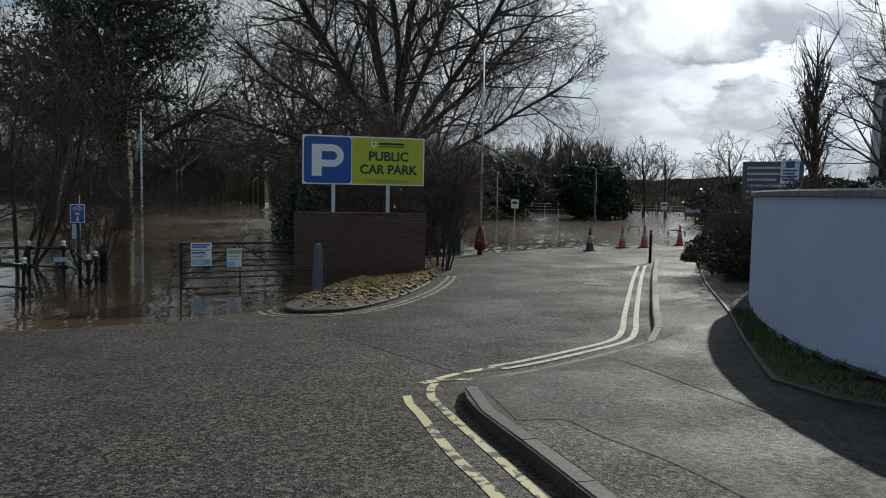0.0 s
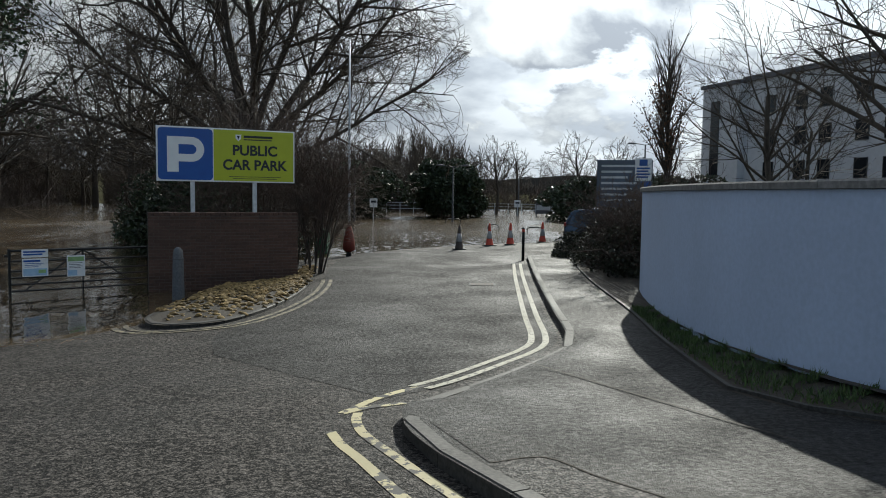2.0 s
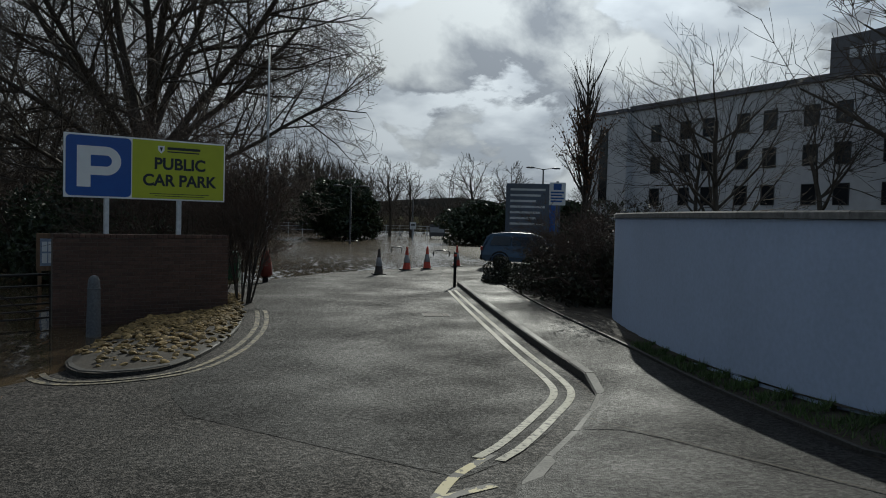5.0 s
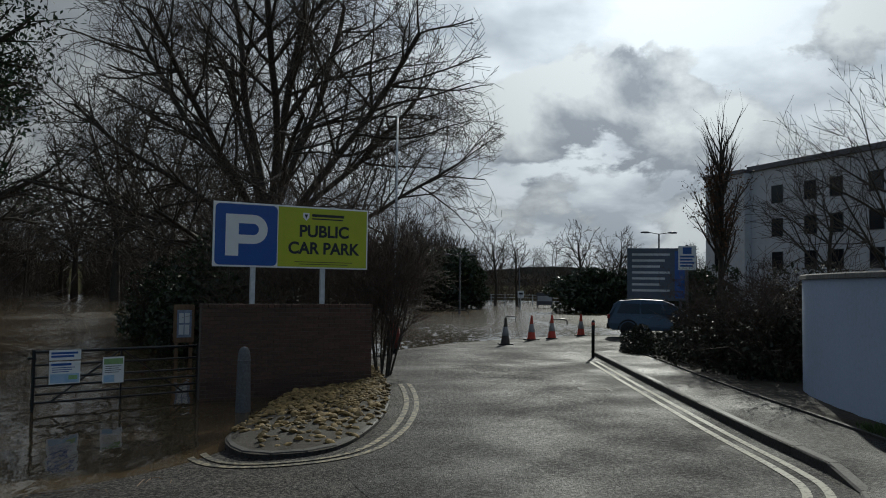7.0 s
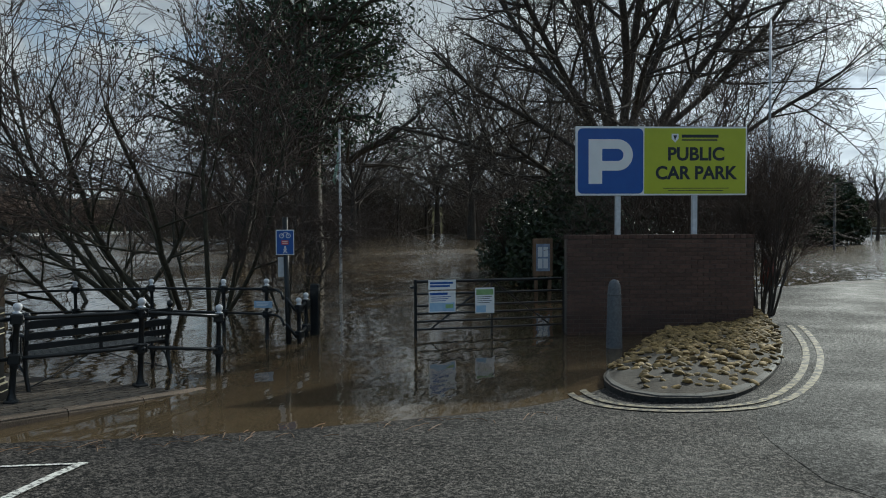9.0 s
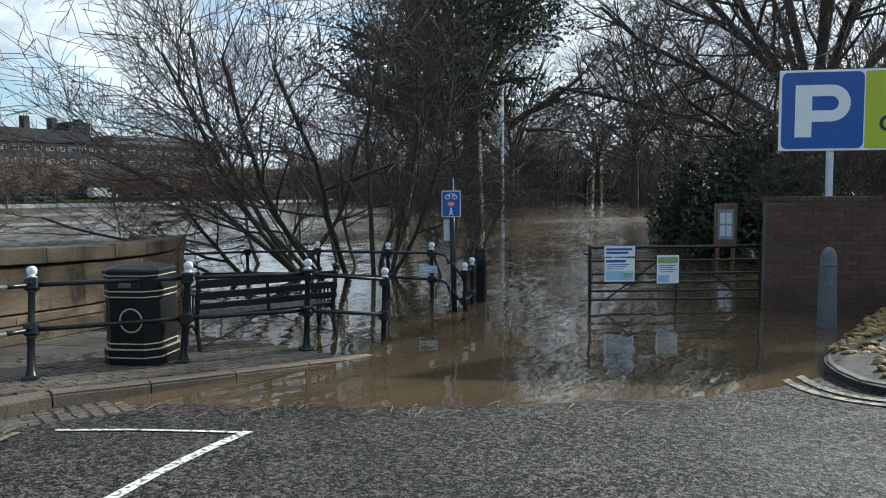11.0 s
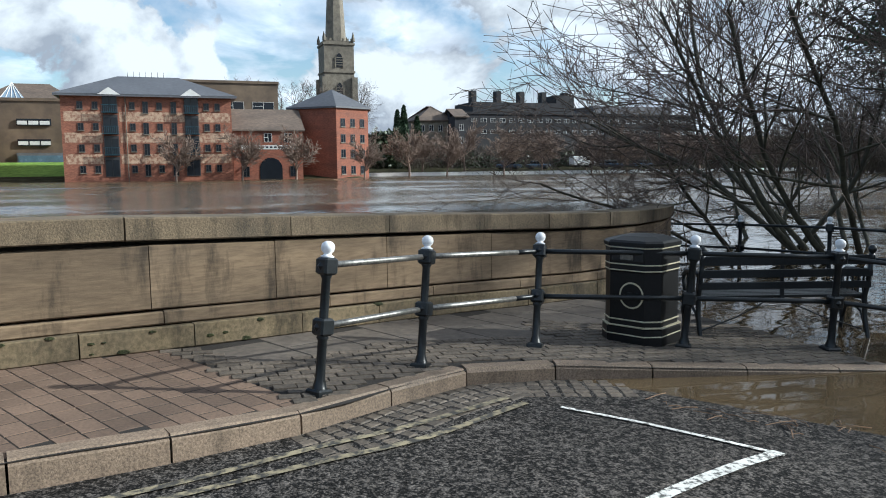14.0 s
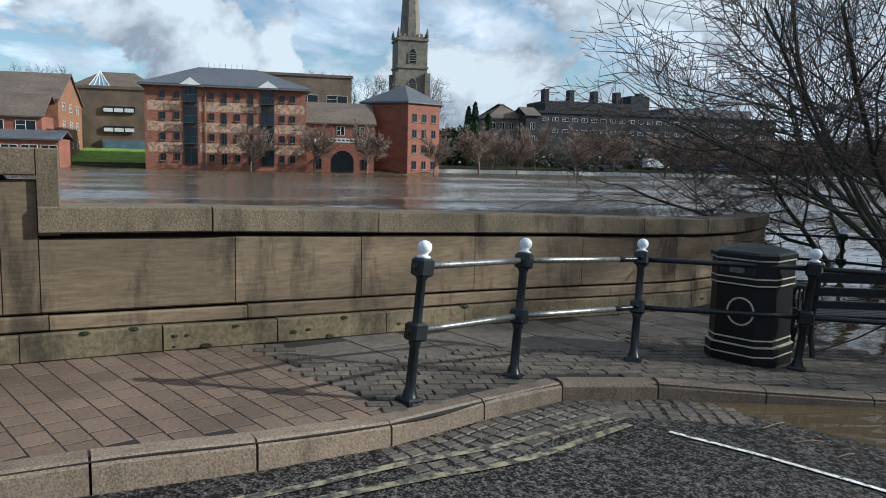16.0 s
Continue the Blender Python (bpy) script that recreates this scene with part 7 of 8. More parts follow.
for k in range(20):
    x = -20 + k * 5.3 + fr.uniform(-1, 1)
    copy_thing(thicket, pose(x, 98 + fr.uniform(-2, 6), 0, 0, 0, fr.uniform(0, 360)) @ Matrix.Scale(fr.uniform(0.6, 0.9), 4))
for k in range(22):
    x = 14 + k * 4.2 + fr.uniform(-1, 1)
    copy_thing((t1, wood_c, wood_b)[k % 3], pose(x, 118 + fr.uniform(-6, 20), 0.5, 0, 0, fr.uniform(0, 360)) @ Matrix.Scale(fr.uniform(0.5, 0.75), 4))
# low hedge and scrub closing the flooded field
g_ = np.random.RandomState(81)
fh_ = []
for k in range(11000):
    x = g_.uniform(-22, 75)
    h = 4.6 + 1.8 * noise.noise(Vector((x * 0.15, 5, 0))) + 1.0 * noise.noise(Vector((x * 0.7, 6, 0)))
    fh_.append((x, 112 + g_.uniform(-3, 8), g_.rand() * max(1.0, h) - 0.3))
sticks("brushwood", "low bare hedge closing the flooded field", fh_, 82, M_TWIG, 1.0, 0.06, lean=0.6)
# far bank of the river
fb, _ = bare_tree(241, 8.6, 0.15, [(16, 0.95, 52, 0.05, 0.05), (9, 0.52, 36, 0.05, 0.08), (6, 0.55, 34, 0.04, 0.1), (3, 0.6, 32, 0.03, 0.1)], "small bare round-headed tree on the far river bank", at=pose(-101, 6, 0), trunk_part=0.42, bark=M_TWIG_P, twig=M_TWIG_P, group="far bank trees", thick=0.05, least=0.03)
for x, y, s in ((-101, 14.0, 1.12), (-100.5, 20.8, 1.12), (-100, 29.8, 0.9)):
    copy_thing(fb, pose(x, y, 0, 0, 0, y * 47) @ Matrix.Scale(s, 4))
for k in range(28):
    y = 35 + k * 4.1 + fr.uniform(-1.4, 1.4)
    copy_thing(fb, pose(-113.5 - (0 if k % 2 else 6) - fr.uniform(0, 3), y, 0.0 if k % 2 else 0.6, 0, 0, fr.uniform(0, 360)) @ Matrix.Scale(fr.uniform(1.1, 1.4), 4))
for k in range(14):
    y = 45 + k * 8.4 + fr.uniform(-1.6, 1.6)
    copy_thing(thicket, pose(-126 - fr.uniform(0, 8), y, 0.6, 0, 0, fr.uniform(0, 360)) @ Matrix.Scale(fr.uniform(1.0, 1.7), 4))
for k in range(11):
    copy_thing(wood_c, pose(-172 - fr.uniform(0, 6), 20 + k * 2.9, 5.5, 0, 0, fr.uniform(0, 360)) @ Matrix.Scale(1.05, 4))
for y in (-34, -30, -26):
    copy_thing(wood_c, pose(-150, y, 4, 0, 0, y * 7) @ Matrix.Scale(0.9, 4))
for y, h in ((46.3, 1.0), (47.6, 1.12), (50.2, 0.85)):
    ct = thing("conifer", "dark narrow conifer on the far bank", "tree", pose(-140, y, 4.2))
    rr = np.random.RandomState(int(y * 10))
    zz_ = rr.uniform(0, 1, 2600)
    an = rr.uniform(0, 6.28, 2600)
    rad = 1.15 * (1 - zz_) ** 0.6 * rr.uniform(0.75, 1.05, 2600)
    part("foliage", leaves_mesh("foliage", np.stack([rad * np.cos(an), rad * np.sin(an), 0.6 + zz_ * 7.2 * h], -1), 0.28, M_PINE, 9), None, ct)
    part("trunk", Shape().lathe([(0.2, -1), (0.12, 5)], 8), M_BARK, ct)

# scrub and creepers under the far bank trees
g_ = np.random.RandomState(71)
sc_, iv_ = [], []
for k in range(15000):
    y = g_.uniform(34, 150)
    x = -130 - g_.uniform(0, 12)
    h = 3.4 + 1.6 * noise.noise(Vector((y * 0.12, 2, 0))) + 0.9 * noise.noise(Vector((y * 0.6, 3, 0)))
    p = (x, y, 0.8 + g_.rand() * h)
    (iv_ if noise.noise(Vector((y * 0.22, p[2] * 0.3, 7))) > 0.12 else sc_).append(p)
sticks("brushwood", "brown scrub along the far river bank", sc_, 72, M_TWIG, 1.1, 0.06, lean=0.7)
for k in range(2600):
    y = g_.uniform(35.5, 45)
    iv_.append((-132 - g_.uniform(0, 5), y, 0.8 + g_.rand() * (6.5 + 2.2 * noise.noise(Vector((y * 0.4, 9, 0))))))
iv = thing("far_shrubs", "dark green evergreen scrub along the far river bank", "shrub", kind="stuff")
part("foliage", leaves_mesh("foliage", np.array(iv_), 0.42, M_LEAF, 73, per=2, spread=0.25), None, iv)

# grass on the verge under the white wall
gr = np.random.RandomState(8)
ep, wp = along(EDGE_R, 0.1), along(WALL_R, 0.1)
gv, gf = [], []
for k in range(9000):
    f = gr.uniform(0.30, 0.80)
    p = ep[int(f * (len(ep) - 1))]; q = wp[int(np.argmin([(w[0] - p[0]) ** 2 + (w[1] - p[1]) ** 2 for w in wp[::6]])) * 6]
    if q[1] > 13.2:
        continue
    s = p + (q - p) * gr.uniform(0.12, 0.98)
    h = gr.uniform(0.03, 0.10) * (1.6 if gr.rand() < 0.12 else 1)
    a = gr.uniform(0, 6.28)
    z = gz(*s) + 0.11 + 0.06 * gr.rand()
    dx, dy = 0.007 * math.cos(a), 0.007 * math.sin(a)
    bx, by = gr.normal(0, 0.03, 2)
    i = len(gv)
    gv += [(s[0] - dx, s[1] - dy, z), (s[0] + dx, s[1] + dy, z), (s[0] + bx, s[1] + by, z + h)]
    gf.append((i, i + 1, i + 2))
tagged(part("grass", mesh_of("grass", gv, gf, M_GRASS), M_GRASS), "short green grass along the foot of the white wall", "grass", kind="stuff")

# ---- buildings ----


def house(name, label, cat, origin, yaw):
    return thing(name, label, cat, pose(*origin, 0, 0, yaw))


def window(parent, x, z, w, h, y=0.0, frame_m=None, bars=1, sill=None, depth=0.12):
    """A window set in a facade at y, looking to -y: frame, pane, sill."""
    fm = frame_m or M_FRAME
    win = part("window", Shape().box(x - w / 2, y - 0.03, z, x + w / 2, y - 0.004, z + h), M_PANE, parent, "dark glazed window")
    t = 0.05
    fr_ = Shape().box(x - w / 2 - t, y - 0.07, z - t, x - w / 2, y - 0.002, z + h + t).box(x + w / 2, y - 0.07, z - t, x + w / 2 + t, y - 0.002, z + h + t).box(x - w / 2, y - 0.07, z + h, x + w / 2, y - 0.002, z + h + t).box(x - w / 2, y - 0.07, z - t, x + w / 2, y - 0.002, z)
    for b in range(bars):
        fr_.box(x - 0.03, y - 0.06, z, x + 0.03, y - 0.031, z + h)
        fr_.box(x - w / 2, y - 0.06, z + h * 0.5, x - 0.03, y - 0.031, z + h * 0.5 + 0.05)
    part("frame", fr_, fm, win)
    if sill:
        part("sill", Shape().box(x - w / 2 - 0.12, y - 0.14, z - t - 0.10, x + w / 2 + 0.12, y - 0.002, z - t), sill, win)
    return win


def hip_roof(w, d, z0, z1, over=0.5, ridge=0.5):
    x0, x1, y0, y1 = -over, w + over, -over, d + over
    c = (y0 + y1) / 2
    i = (y1 - y0) * ridge
    return Shape().add([(x0, y0, z0), (x1, y0, z0), (x1, y1, z0), (x0, y1, z0), (x0 + i, c, z1), (x1 - i, c, z1), (x0, y0, z0 - 0.25), (x1, y0, z0 - 0.25), (x1, y1, z0 - 0.25), (x0, y1, z0 - 0.25)], [(0, 1, 5, 4), (1, 2, 5), (2, 3, 4, 5), (3, 0, 4), (6, 7, 1, 0), (7, 8, 2, 1), (8, 9, 3, 2), (9, 6, 0, 3), (9, 8, 7, 6)])


def gable_roof(w, d, z0, z1, over=0.3):
    """Ridge along x."""
    x0, x1, y0, y1 = -over, w + over, -over, d + over
    c = d / 2
    return Shape().add([(x0, y0, z0), (x1, y0, z0), (x1, y1, z0), (x0, y1, z0), (x0, c, z1), (x1, c, z1), (x0, y0, z0 - 0.2), (x1, y0, z0 - 0.2), (x1, y1, z0 - 0.2), (x0, y1, z0 - 0.2), (x0, c, z1 - 0.2), (x1, c, z1 - 0.2)], [(0, 1, 5, 4), (2, 3, 4, 5), (6, 7, 1, 0), (8, 9, 3, 2), (7, 6, 10, 11), (9, 8, 11, 10), (6, 0, 4, 10), (10, 4, 3, 9), (1, 7, 11, 5), (5, 11, 8, 2)])


# facade x runs along +y of the world seen from the east bank: yaw 90 turns -y to +x
def build_warehouse():
    ob = house("warehouse", "four-storey red brick riverside warehouse with faded painted lettering and slate roof", "building", (-104.2, -6.9, 0), 90)
    # local x along the river, local -y faces the river
    W, D, H = 20.1, 14, 10.55
    part("wall", Shape().box(0, 0, -2, W, D, H), M_WARE, ob, "red brick walls")
    part("roof", hip_roof(W, D, H + 0.25, 13.75, 0.7, 0.45), M_SLATE, ob, "grey slate hipped roof")
    part("gutter", Shape().box(-0.6, -0.72, H - 0.05, W + 0.6, -0.5, H + 0.06), M_HOTEL_D, ob)
    for z in (2.95, 5.6, 8.2):
        for x0, x1 in ((0.3, 4.55), (6.6, 14.3), (16.0, 19.9)):
            part("faded_band", Shape().box(x0, -0.012, z - 0.75, x1, 0.0, z + 0.75 * 0.6), M_FADED, ob, "band of faded painted lettering")
    for fl in range(4):
        z = 1.15 + fl * 2.62
        for x in (2.15, 3.85, 8.1, 11.3, 17.0, 18.35):
            window(ob, x, z, 0.56, 0.80, sill=M_TOWER)
        window(ob, 9.65, z - 0.45, 0.56, 1.35, sill=M_TOWER)
        window(ob, 13.0, z - 0.45, 0.56, 1.35, sill=M_TOWER)
        for x in (5.55, 15.15):
            bay = part("loading_bay", Shape().box(x - 0.85, -0.1, z - 0.55, x + 0.85, -0.003, z + 1.9), M_FRAME, ob, "dark glazed loading bay")
            part("pane", Shape().box(x - 0.75, -0.13, z - 0.45, x - 0.05, -0.1, z + 1.55), M_PANE, bay)
            part("pane", Shape().box(x + 0.05, -0.13, z - 0.45, x + 0.75, -0.1, z + 1.55), M_PANE, bay)
            if fl:
                rail_ = Shape().box(x - 0.95, -0.75, z - 0.5, x + 0.95, -0.1, z - 0.42).box(x - 0.95, -0.75, z + 0.42, x + 0.95, -0.70, z + 0.48)
                for b in range(9):
                    rail_.box(x - 0.93 + b * 0.228, -0.74, z - 0.42, x - 0.90 + b * 0.228, -0.71, z + 0.42)
                part("balcony", rail_, mat("teal_ironwork", (0.02, 0.075, 0.105), None, 0.5, 9, 0) if fl == 1 and x < 6 else bpy.data.materials["teal_ironwork"], ob, "dark teal iron balcony")
    for x in (5.55, 15.15):
        part("gablet", Shape().add([(x - 1.3, -0.75, H + 0.15), (x + 1.3, -0.75, H + 0.15), (x, -0.75, H + 1.05), (x - 1.3, 2.5, H + 0.35), (x + 1.3, 2.5, H + 0.35), (x, 2.5, H + 1.05)], [(0, 1, 2), (0, 2, 5, 3), (1, 4, 5, 2)]), M_FRAMEW, ob, "white bargeboarded gablet")
    part("downpipe", Shape().lathe([(0.055, -1), (0.055, H)], 8, pose(7.35, -0.1, 0)), M_TOWER, ob)
    for k in range(7):
        part("aerial", Shape().lathe([(0.03, 13.6), (0.02, 14.4)], 5, pose(7.5 + k * 0.75, D / 2, 0)), M_FRAME, ob)


build_warehouse()


def build_range():
    ob = house("boathouse_range", "low red brick range with arched entrance and brown tiled roof", "building", (-105.0, 13.3, 0), 90)
    W, D, H = 9.2, 9, 6.6
    part("wall", Shape().box(0, 0, -2, W, D, H), M_WARE2, ob, "red brick walls")
    part("roof", gable_roof(W, D, H, 9.6, 0.3), M_TILE, ob, "brown tiled pitched roof")
    for x in (4.6, 7.3):
        window(ob, x, 5.0, 0.95, 1.1, frame_m=M_FRAMEW)
    part("sign_board", Shape().box(0.4, -0.06, 4.0, W - 0.4, -0.003, 4.55), M_FRAMEW, ob, "pale painted name board")
    for k in range(9):
        part("name_bar", Shape().box(2.6 + k * 0.55, -0.075, 4.17, 2.95 + k * 0.55, -0.06, 4.4), M_INK, ob)
    arch = Shape().prism([(4.9 + 1.5 * math.cos(math.pi * k / 12), 1.4 + 1.5 * math.sin(math.pi * k / 12)) for k in range(13)] + [(3.4, -0.5), (6.4, -0.5)], 0.0, 0.05, Matrix.Rotation(radians(90), 4, "X"))
    part("archway", arch, M_PANE, ob, "dark arched entrance")
    for x in (1.6, 7.9):
        window(ob, x, 0.4, 0.8, 1.3)
        window(ob, x, 2.4, 0.8, 1.1)


build_range()


def thing_face(parent, a, d):
    """A plain brick skin on one side, to hang windows on."""
    L = d.length
    m = Matrix.Translation((a[0], a[1], 0)) @ Matrix.Rotation(math.atan2(d.y, d.x), 4, "Z")
    return part("facade", Shape().box(0.02, -0.02, -1, L - 0.02, -0.003, 9.6), M_WARE2, parent, m=m)


def build_mill():
    ob = thing("corner_mill", "tall red brick mill with a pyramid slate roof", "building", pose(-105.5, 27.3, 0))
    # the near corner points to the river: two visible faces
    poly = [(0, 0), (-2.6, 5.2), (-9, 6.5), (-11, -1.5), (-5, -5.6)]
    part("wall", Shape().prism(poly, -2, 9.9), M_WARE2, ob, "red brick walls")
    cx, cy = -5.3, 0.6
    ev = [(cx + (x - cx) * 1.08, cy + (y - cy) * 1.08) for x, y in poly]
    n = len(ev)
    part("roof", Shape().add([(x, y, 9.95) for x, y in ev] + [(x, y, 9.7) for x, y in ev] + [(cx, cy, 12.7)], [(i, (i + 1) % n, 2 * n) for i in range(n)] + [(n + i, n + (i + 1) % n, (i + 1) % n, i) for i in range(n)] + [tuple(range(2 * n - 1, n - 1, -1))]), M_SLATE, ob, "grey slate pyramid roof")
    for (a, b), cols in (((poly[0], poly[1]), (0.2, 0.5, 0.8)), ((poly[4], poly[0]), (0.25, 0.55, 0.85))):
        d = Vector((b[0] - a[0], b[1] - a[1], 0))
        L = d.length
        face = thing_face(ob, a, d)
        if a == poly[0]:
            for z in (0.6, 2.9, 5.0, 7.2):
                for f in cols:
                    window(face, L * f, z, 0.72, 1.05, sill=M_TOWER)


build_mill()


def build_tower():
    ob = thing("church_tower", "grey-brown sandstone church tower with a tall tapering spire", "church tower", pose(-193.7, 46.2, 0))
    w = 3.75
    part("shaft", Shape().box(-w, -w, 0, w, w, 32.4), M_TOWER, ob)
    for z in (24.6, 31.4):
        part("string_course", Shape().box(-w - 0.25, -w - 0.25, z, w + 0.25, w + 0.25, z + 0.5), M_TOWER, ob)
    for sx in (-1, 1):
        for sy in (-1, 1):
            part("buttress", Shape().box(sx * w - 0.7, sy * w - 0.7, 0, sx * w + 0.7, sy * w + 0.7, 23.5), M_TOWER, ob)
            part("pinnacle", Shape().lathe([(0.45, 32.3), (0.4, 33.2), (0.05, 34.6)], 8, pose(sx * (w - 0.1), sy * (w - 0.1), 0)), M_TOWER, ob)
    for k in range(7):
        part("merlon", Shape().box(w - 0.3, -w + 0.35 + k * 1.07, 32.4, w + 0.05, -w + 0.9 + k * 1.07, 33.0), M_TOWER, ob)
    part("spire", Shape().lathe([(2.7, 32.4), (0.12, 74)], 8, turn=math.pi / 8), M_TOWER, ob)
    for z, h in ((26.0, 3.4), (18.6, 3.6)):
        lan = Shape().prism([(-0.85, z), (0.85, z), (0.85, z + h * 0.62), (0.5, z + h * 0.88), (0, z + h), (-0.5, z + h * 0.88), (-0.85, z + h * 0.62)], 0, 0.12, Matrix(((0, 0, 1, w + 0.01), (1, 0, 0, 0), (0, 1, 0, 0), (0, 0, 0, 1))))
        op = part("belfry_opening", lan, M_PANE, ob, "dark pointed belfry opening")
        for k in range(4):
            part("louvre", Shape().box(w + 0.12, -0.8, z + 0.4 + k * 0.6, w + 0.22, 0.8, z + 0.55 + k * 0.6), M_TOWER, op)
        for s in (-1, 1):
            part("reveal", Shape().box(w, s * 1.0 - 0.15, z - 0.2, w + 0.2, s * 1.0 + 0.15, z + h * 0.7), M_TOWER, ob)


build_tower()


def build_slab(name, label, x, y0, y1, z, h, depth, material, rows, cols, win=(1.4, 1.2), frame_m=None, roof=None, roof_h=0.0, roof_m=None):
    ob = house(name, label, "building", (x, y0, z), 90)
    W = y1 - y0
    part("wall", Shape().box(0, 0, -6, W, depth, h), material, ob)
    if roof == "gable":
        part("roof", gable_roof(W, depth, h, h + roof_h), roof_m, ob)
    elif roof == "hip":
        part("roof", hip_roof(W, depth, h + 0.25, h + roof_h, 0.4, 0.5), roof_m, ob)
    else:
        part("parapet", Shape().box(-0.2, -0.2, h, W + 0.2, depth + 0.2, h + 0.45), material, ob)
    for r in rows:
        for c in range(cols):
            window(ob, W * (c + 0.5) / cols, r, win[0], win[1], frame_m=frame_m)
    return ob


build_slab("college_block", "low bronze-clad modern block behind the warehouse", -139, -2, 24, 4, 12.1, 16, M_BRONZE, (7.5,), 5, (3.6, 1.4), M_FRAMEW)
build_slab("arts_centre", "bronze-clad modern building beside the lawn", -128, -20.5, -8.0, 1, 10.6, 14, M_BRONZE, (), 1)
ac = house("glazed_link", "dark glazed link with a strip window", "building", (-127.5, -15.8, 1), 90)
part("wall", Shape().box(0, 0, -2, 8.5, 3, 3.0), M_HOTEL_D, ac)
part("glass_front", Shape().box(0.2, -0.05, 0.3, 8.3, -0.003, 2.6), mat("pale_blue_glazing", (0.10, 0.16, 0.22), (0.08, 0.13, 0.18), 0.2, 3, 0), ac)
for z, w in ((8.0, 4.6), (5.0, 4.4)):
    sw = part("strip_window", Shape().box(0.2, 0.2, z - 1, 0.2 + w, 0.4, z), M_PANE, ac)
    for k in range(3):
        part("blind", Shape().box(0.3 + k * 1.5, 0.14, z - 0.85, 1.6 + k * 1.5, 0.195, z - 0.3), M_FRAMEW, sw)
pyr = thing("glass_pyramid", "small white-framed glass roof pyramid", "roof light", pose(-150, -19.5, 12))
part("glazing", Shape().add([(-2.6, -2.6, 0), (2.6, -2.6, 0), (2.6, 2.6, 0), (-2.6, 2.6, 0), (0, 0, 4.4)], [(0, 1, 4), (1, 2, 4), (2, 3, 4), (3, 0, 4)]), mat("roof_glazing", (0.25, 0.33, 0.42), (0.2, 0.27, 0.36), 0.2, 3, 0), pyr)
for k in range(5):
    part("glazing_bar", Shape().tube([(2.65 - 0.05, -2.6 + k * 1.3, 0.02), (0.03, 0, 4.42)], 0.07, 5), M_FRAMEW, pyr)
build_slab("college_hall", "long brown tiled hall roof behind the glass pyramid", -153, -28, -8, 4, 8, 14, M_BRONZE, (), 1, roof="hip", roof_h=5.2, roof_m=M_TILE)
# long house whose orange brick gable end looks along the river
gh = build_slab("gabled_house", "long brown-roofed house with an orange brick gable end", -111, -46, -18.3, 0, 8.7, 15, M_ORBRICK, (), 1, roof="gable", roof_h=4.0, roof_m=M_TILE)
part("gable", Shape().add([(27.5, 0, 8.7), (27.5, 15, 8.7), (27.5, 7.5, 12.45), (27.7, 0, 8.7), (27.7, 15, 8.7), (27.7, 7.5, 12.45)], [(2, 1, 0), (3, 4, 5), (0, 3, 5, 2), (1, 2, 5, 4)]), M_ORBRICK, gh, "orange brick gable")
end = part("gable_face", Shape().box(0, -0.02, -1, 15, -0.003, 8.69), M_ORBRICK, gh, m=pose(27.7, 0, 0, 0, 0, 90))
for z in (2.4, 5.0, 7.4):
    for x in (3.2, 7.5, 11.8):
        window(end, x, z, 1.2, 1.0, frame_m=M_FRAMEW, y=-0.02)
lo = build_slab("river_bar", "low red brick riverside building with white-framed glazing", -101, -42, -16.2, 0, 3.4, 7, M_WARE2, (0.7,), 12, (1.7, 1.9), M_FRAMEW, roof="gable", roof_h=1.1, roof_m=M_SLATE)
up = build_slab("upper_storey_house", "red brick house with dark upper windows", -105, -44, -18.9, 0, 6.2, 9, M_WARE2, (4.5,), 7, (2.2, 1.1), M_FRAMEW, roof="gable", roof_h=3.0, roof_m=M_TILE)
# old houses to the right of the tower
build_slab("old_house", "old pale brick house with a hipped roof", -150, 53.5, 61.5, 5, 5.6, 9, M_TOWER, (3.6,), 4, (0.9, 1.2), M_FRAMEW, roof="hip", roof_h=3.4, roof_m=M_TILE)
build_slab("brick_house", "narrow dark red brick house with tall chimneys", -146, 60.2, 63.0, 4, 7.4, 8, M_DARKBLD, (2.0, 4.6), 1, (0.9, 1.2), M_FRAMEW, roof="gable", roof_h=1.8, roof_m=M_TILE)
# long dark block with chimneys on the skyline
lb = build_slab("long_block", "long dark flat-roofed block with strip windows and chimneys", -150, 60.5, 122, 2, 10.2, 16, M_DARKBLD, (8.6, 6.2), 28, (1.2, 0.7), M_FRAMEW)
part("upper_floor", Shape().box(6.5, 3, 10.65, 31, 14, 13.0), M_DARKBLD, lb)
for x in (7.2, 13, 18.6, 24, 29.5):
    part("chimney", Shape().box(x - 0.55, 4, 13.0, x + 0.55, 6, 15.5), M_DARKBLD, lb)
part("stair_tower", Shape().box(26.5, 3, 13.0, 31, 8, 14.8), M_DARKBLD, lb)
part("upper_floor", Shape().box(36, 3, 10.65, 57, 14, 12.6), M_HOTEL_D, lb)
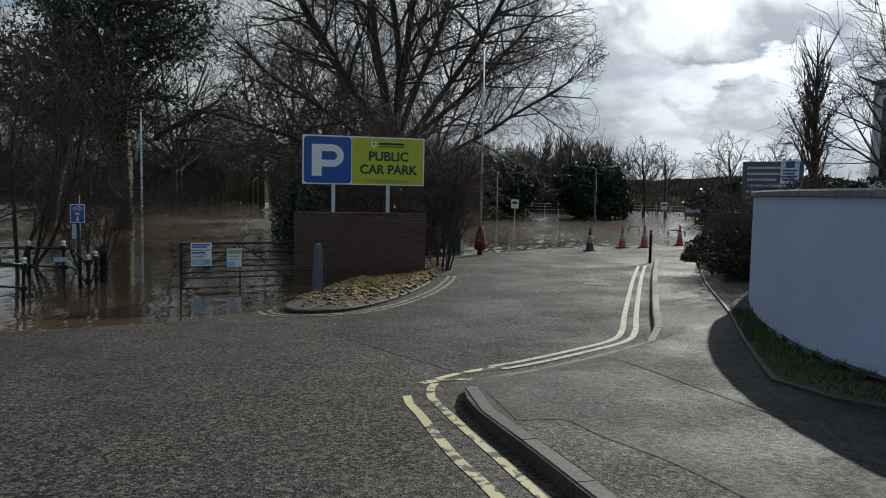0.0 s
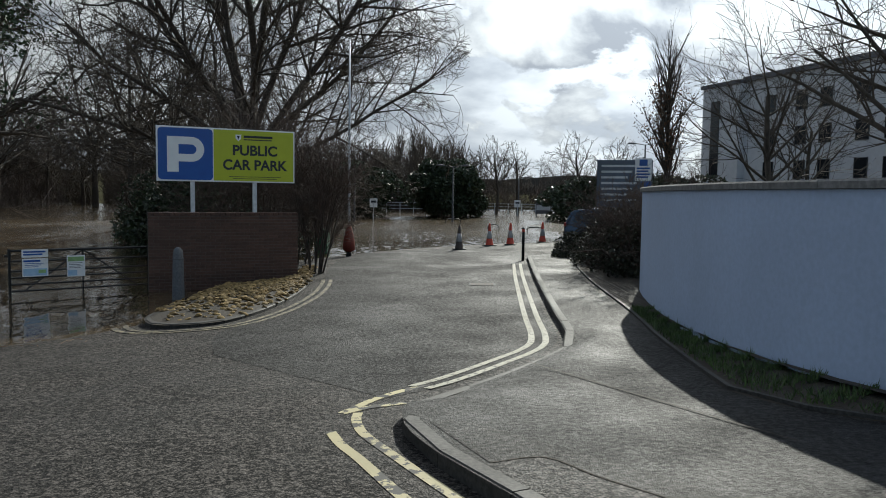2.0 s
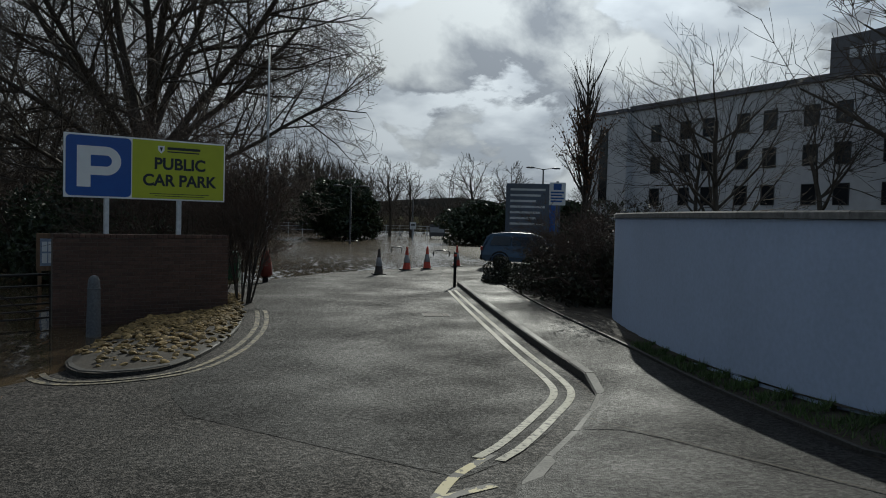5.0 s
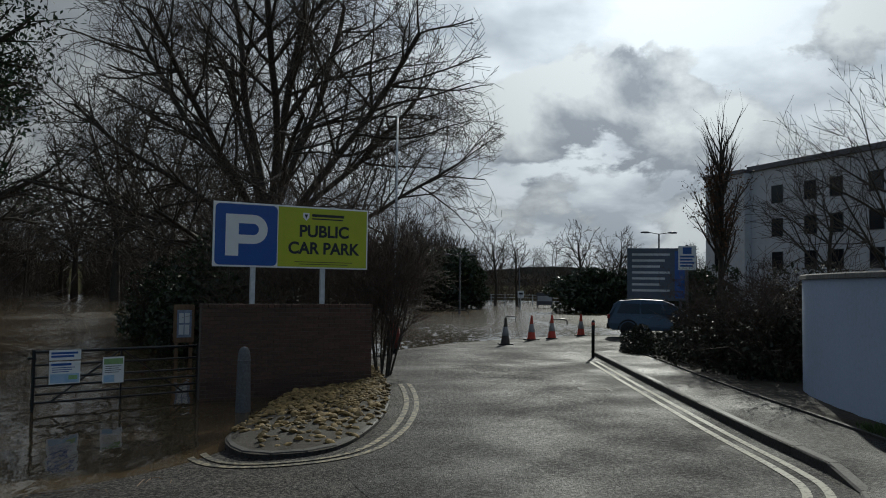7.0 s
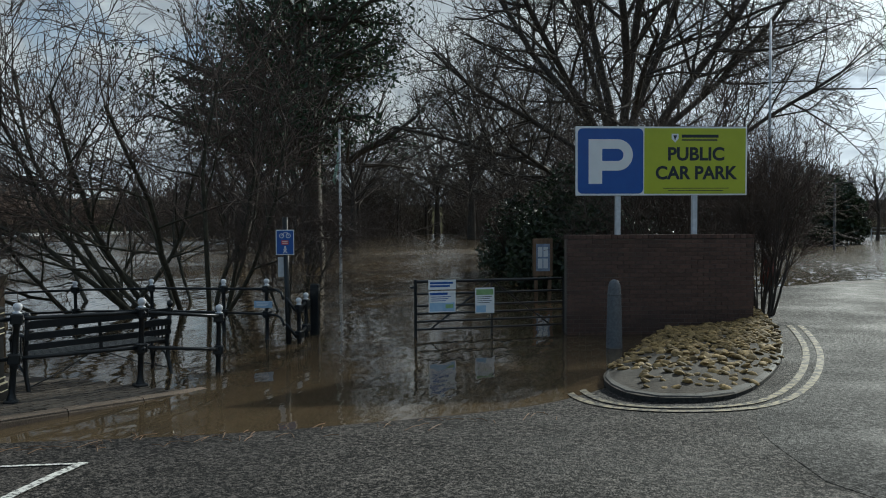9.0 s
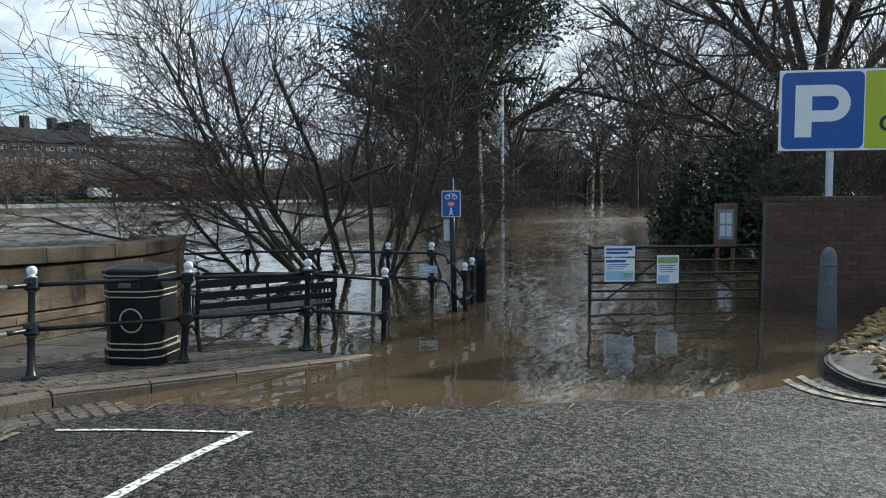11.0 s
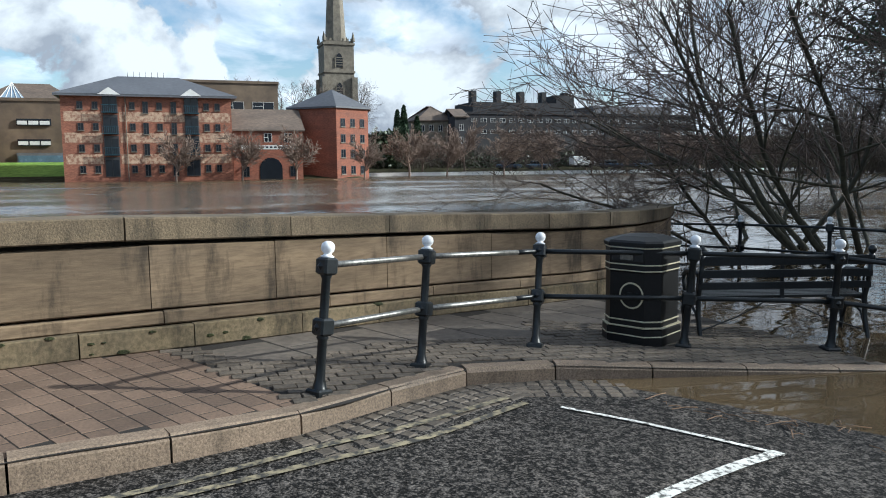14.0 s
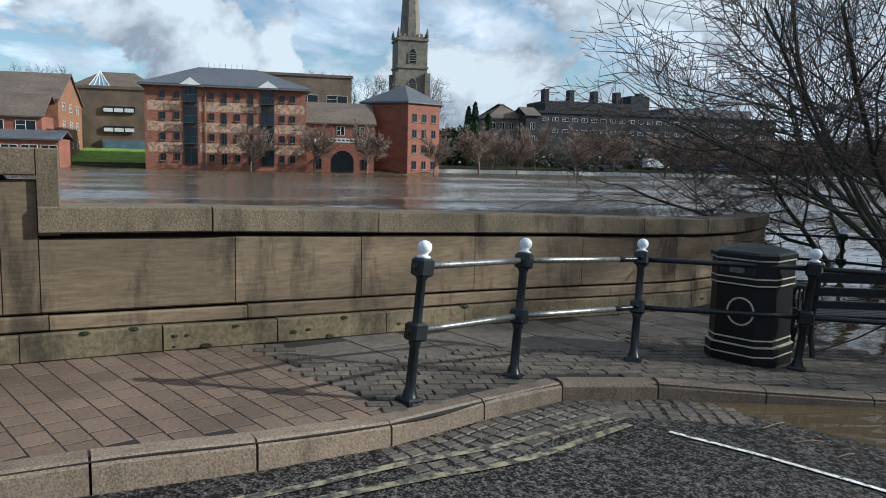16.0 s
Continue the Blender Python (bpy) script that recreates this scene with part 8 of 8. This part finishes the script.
# car park wall and vehicles along the far bank
sea = thing("bank_wall", "pale low river wall on the far bank", "wall", kind="structure")
part("wall", Shape().box(-116.3, 34, -1, -115.8, 150, 0.55), M_FRAMEW, sea)
lawn = Shape().add([(-127.2, -18.2, 2.6), (-107.5, -18.2, 0.05), (-107.5, -7.2, 0.05), (-127.2, -7.2, 2.6)], [(0, 1, 2, 3)])
tagged(part("lawn", lawn, M_LAWN), "bright green lawn sloping to the river", "lawn", kind="structure")
van = thing("parked_van", "small white van parked on the far bank", "van", pose(-119, 74, 1.0, 0, 0, 90))
part("body", Shape().box(-2.2, -0.9, 0.4, 1.3, 0.9, 2.0, bevel=0.12).box(1.25, -0.85, 0.4, 2.2, 0.85, 1.2, bevel=0.1), M_SHEETW, van)
for x in (-1.3, 1.4):
    part("wheel", Shape().lathe([(0.2, -1.0), (0.34, -0.95), (0.34, 0.95), (0.2, 1.0)], 14, pose(x, 0, 0.34, 90, 0, 0)), M_RUBBER, van)
part("window", Shape().box(0.3, -0.93, 1.25, 1.2, -0.905, 1.8), M_CARGLASS, van)
fr2 = rng_of(91)
car2 = thing("parked_car", "parked car half hidden by bare trees on the far bank", "car", pose(-119.5, 60, 0.8, 0, 0, 90), "far bank parked cars")
part("body", Shape().box(-2.1, -0.85, 0.3, 2.1, 0.85, 0.9, bevel=0.15), M_CARBODY, car2)
part("cabin", Shape().box(-1.3, -0.75, 0.88, 1.0, 0.75, 1.45, bevel=0.2), M_CARGLASS, car2)
for x in (-1.3, 1.3):
    part("wheel", Shape().lathe([(0.2, -0.9), (0.32, -0.86), (0.32, 0.86), (0.2, 0.9)], 14, pose(x, 0, 0.32, 90, 0, 0)), M_RUBBER, car2)
for y in (66, 80, 86):
    copy_thing(car2, pose(-119.5 + fr2.uniform(-1, 1), y, 0.8, 0, 0, 90 + fr2.uniform(-6, 6)))

# ---- hotel ----
def build_hotel():
    a, b = Vector((31.7, 72.3, 0)), Vector((46.5, 31.5, 0))
    d = b - a
    L = d.length
    # local x along the facade, local -y looks out to the car park
    ob = thing("hotel", "four-storey pale rendered hotel with dark windows and flat roof", "building", Matrix.Translation(a) @ Matrix.Rotation(math.atan2(d.y, d.x), 4, "Z"))
    part("wall", Shape().box(0, 0, -1, L, 14, 13.1), M_HOTEL, ob, "pale rendered walls")
    part("parapet", Shape().box(-0.25, -0.3, 13.1, L + 0.2, 14.2, 13.55), M_HOTEL_D, ob, "dark roof edge")
    part("end_bay", Shape().box(-5.2, -0.8, -1, -0.01, 12, 12.95), M_HOTEL, ob, "projecting pale stair bay")
    part("bay_cap", Shape().box(-5.4, -1.0, 12.95, 0.0, 12.2, 13.3), M_HOTEL_D, ob)
    tall = part("tall_window", Shape().box(-3.9, -0.86, 4.2, -2.7, -0.803, 11.6), M_PANE, ob, "tall stair window")
    for z in (6.6, 9.1):
        part("transom", Shape().box(-3.9, -0.90, z, -2.7, -0.862, z + 0.12), M_FRAME, tall)
    for fl in range(4):
        z = 1.1 + fl * 2.95
        x = 3.1
        k = 0
        while x < L - 2:
            if not (fl == 0 and k % 3 == 1):
                window(ob, x, z, 1.15, 1.5, bars=0)
            x += (3.6, 2.6)[k % 2]
            k += 1
    sg = part("sign_box", Shape().box(20.5, -0.2, 13.55, 33.5, 1.6, 16.1), M_HOTEL_D, ob, "dark rooftop sign box")
    for k in range(10):
        part("letter_bar", Shape().box(22.0 + k * 0.95, -0.26, 14.4, 22.65 + k * 0.95, -0.205, 15.2), M_POSTW, sg)


build_hotel()
# ---- distance ----
def build_backdrop():
    rr = rng_of(12)
    verts, faces = [], []
    n = 260
    for i in range(n + 1):
        a = 2 * math.pi * i / n
        R = 620
        h = 15 + 7 * noise.noise(Vector((math.cos(a) * 4, math.sin(a) * 4, 0))) + 3.5 * noise.noise(Vector((math.cos(a) * 19, math.sin(a) * 19, 3))) + 1.8 * rr.random()
        verts += [(R * math.cos(a), R * math.sin(a), -3), (R * math.cos(a), R * math.sin(a), h)]
    for i in range(n):
        faces.append((2 * i, 2 * i + 2, 2 * i + 3, 2 * i + 1))
    tagged(part("backdrop", mesh_of("backdrop", verts, faces, M_FARWOOD), M_FARWOOD), "distant line of bare woodland", "distance", kind="structure")


build_backdrop()
# twig litter washed up at the flood edge
litter = Shape()
lr = rng_of(31)
for k in range(60):
    f = lr.random()
    x, y = -5.4 + 4.2 * f + lr.gauss(0, 0.12), 8.9 + 3.2 * f + lr.gauss(0, 0.15) - 0.25
    a = lr.uniform(0, 6.28)
    s = lr.uniform(0.03, 0.14)
    z = gz(x, y) + 0.012
    litter.tube([(x - s * math.cos(a), y - s * math.sin(a), z), (x, y + 0.01, z + 0.008), (x + s * math.cos(a), y + s * math.sin(a), z)], 0.004, 4)
tagged(part("litter", litter, M_WOOD), "small twigs washed up along the flood edge", "twigs", kind="stuff")
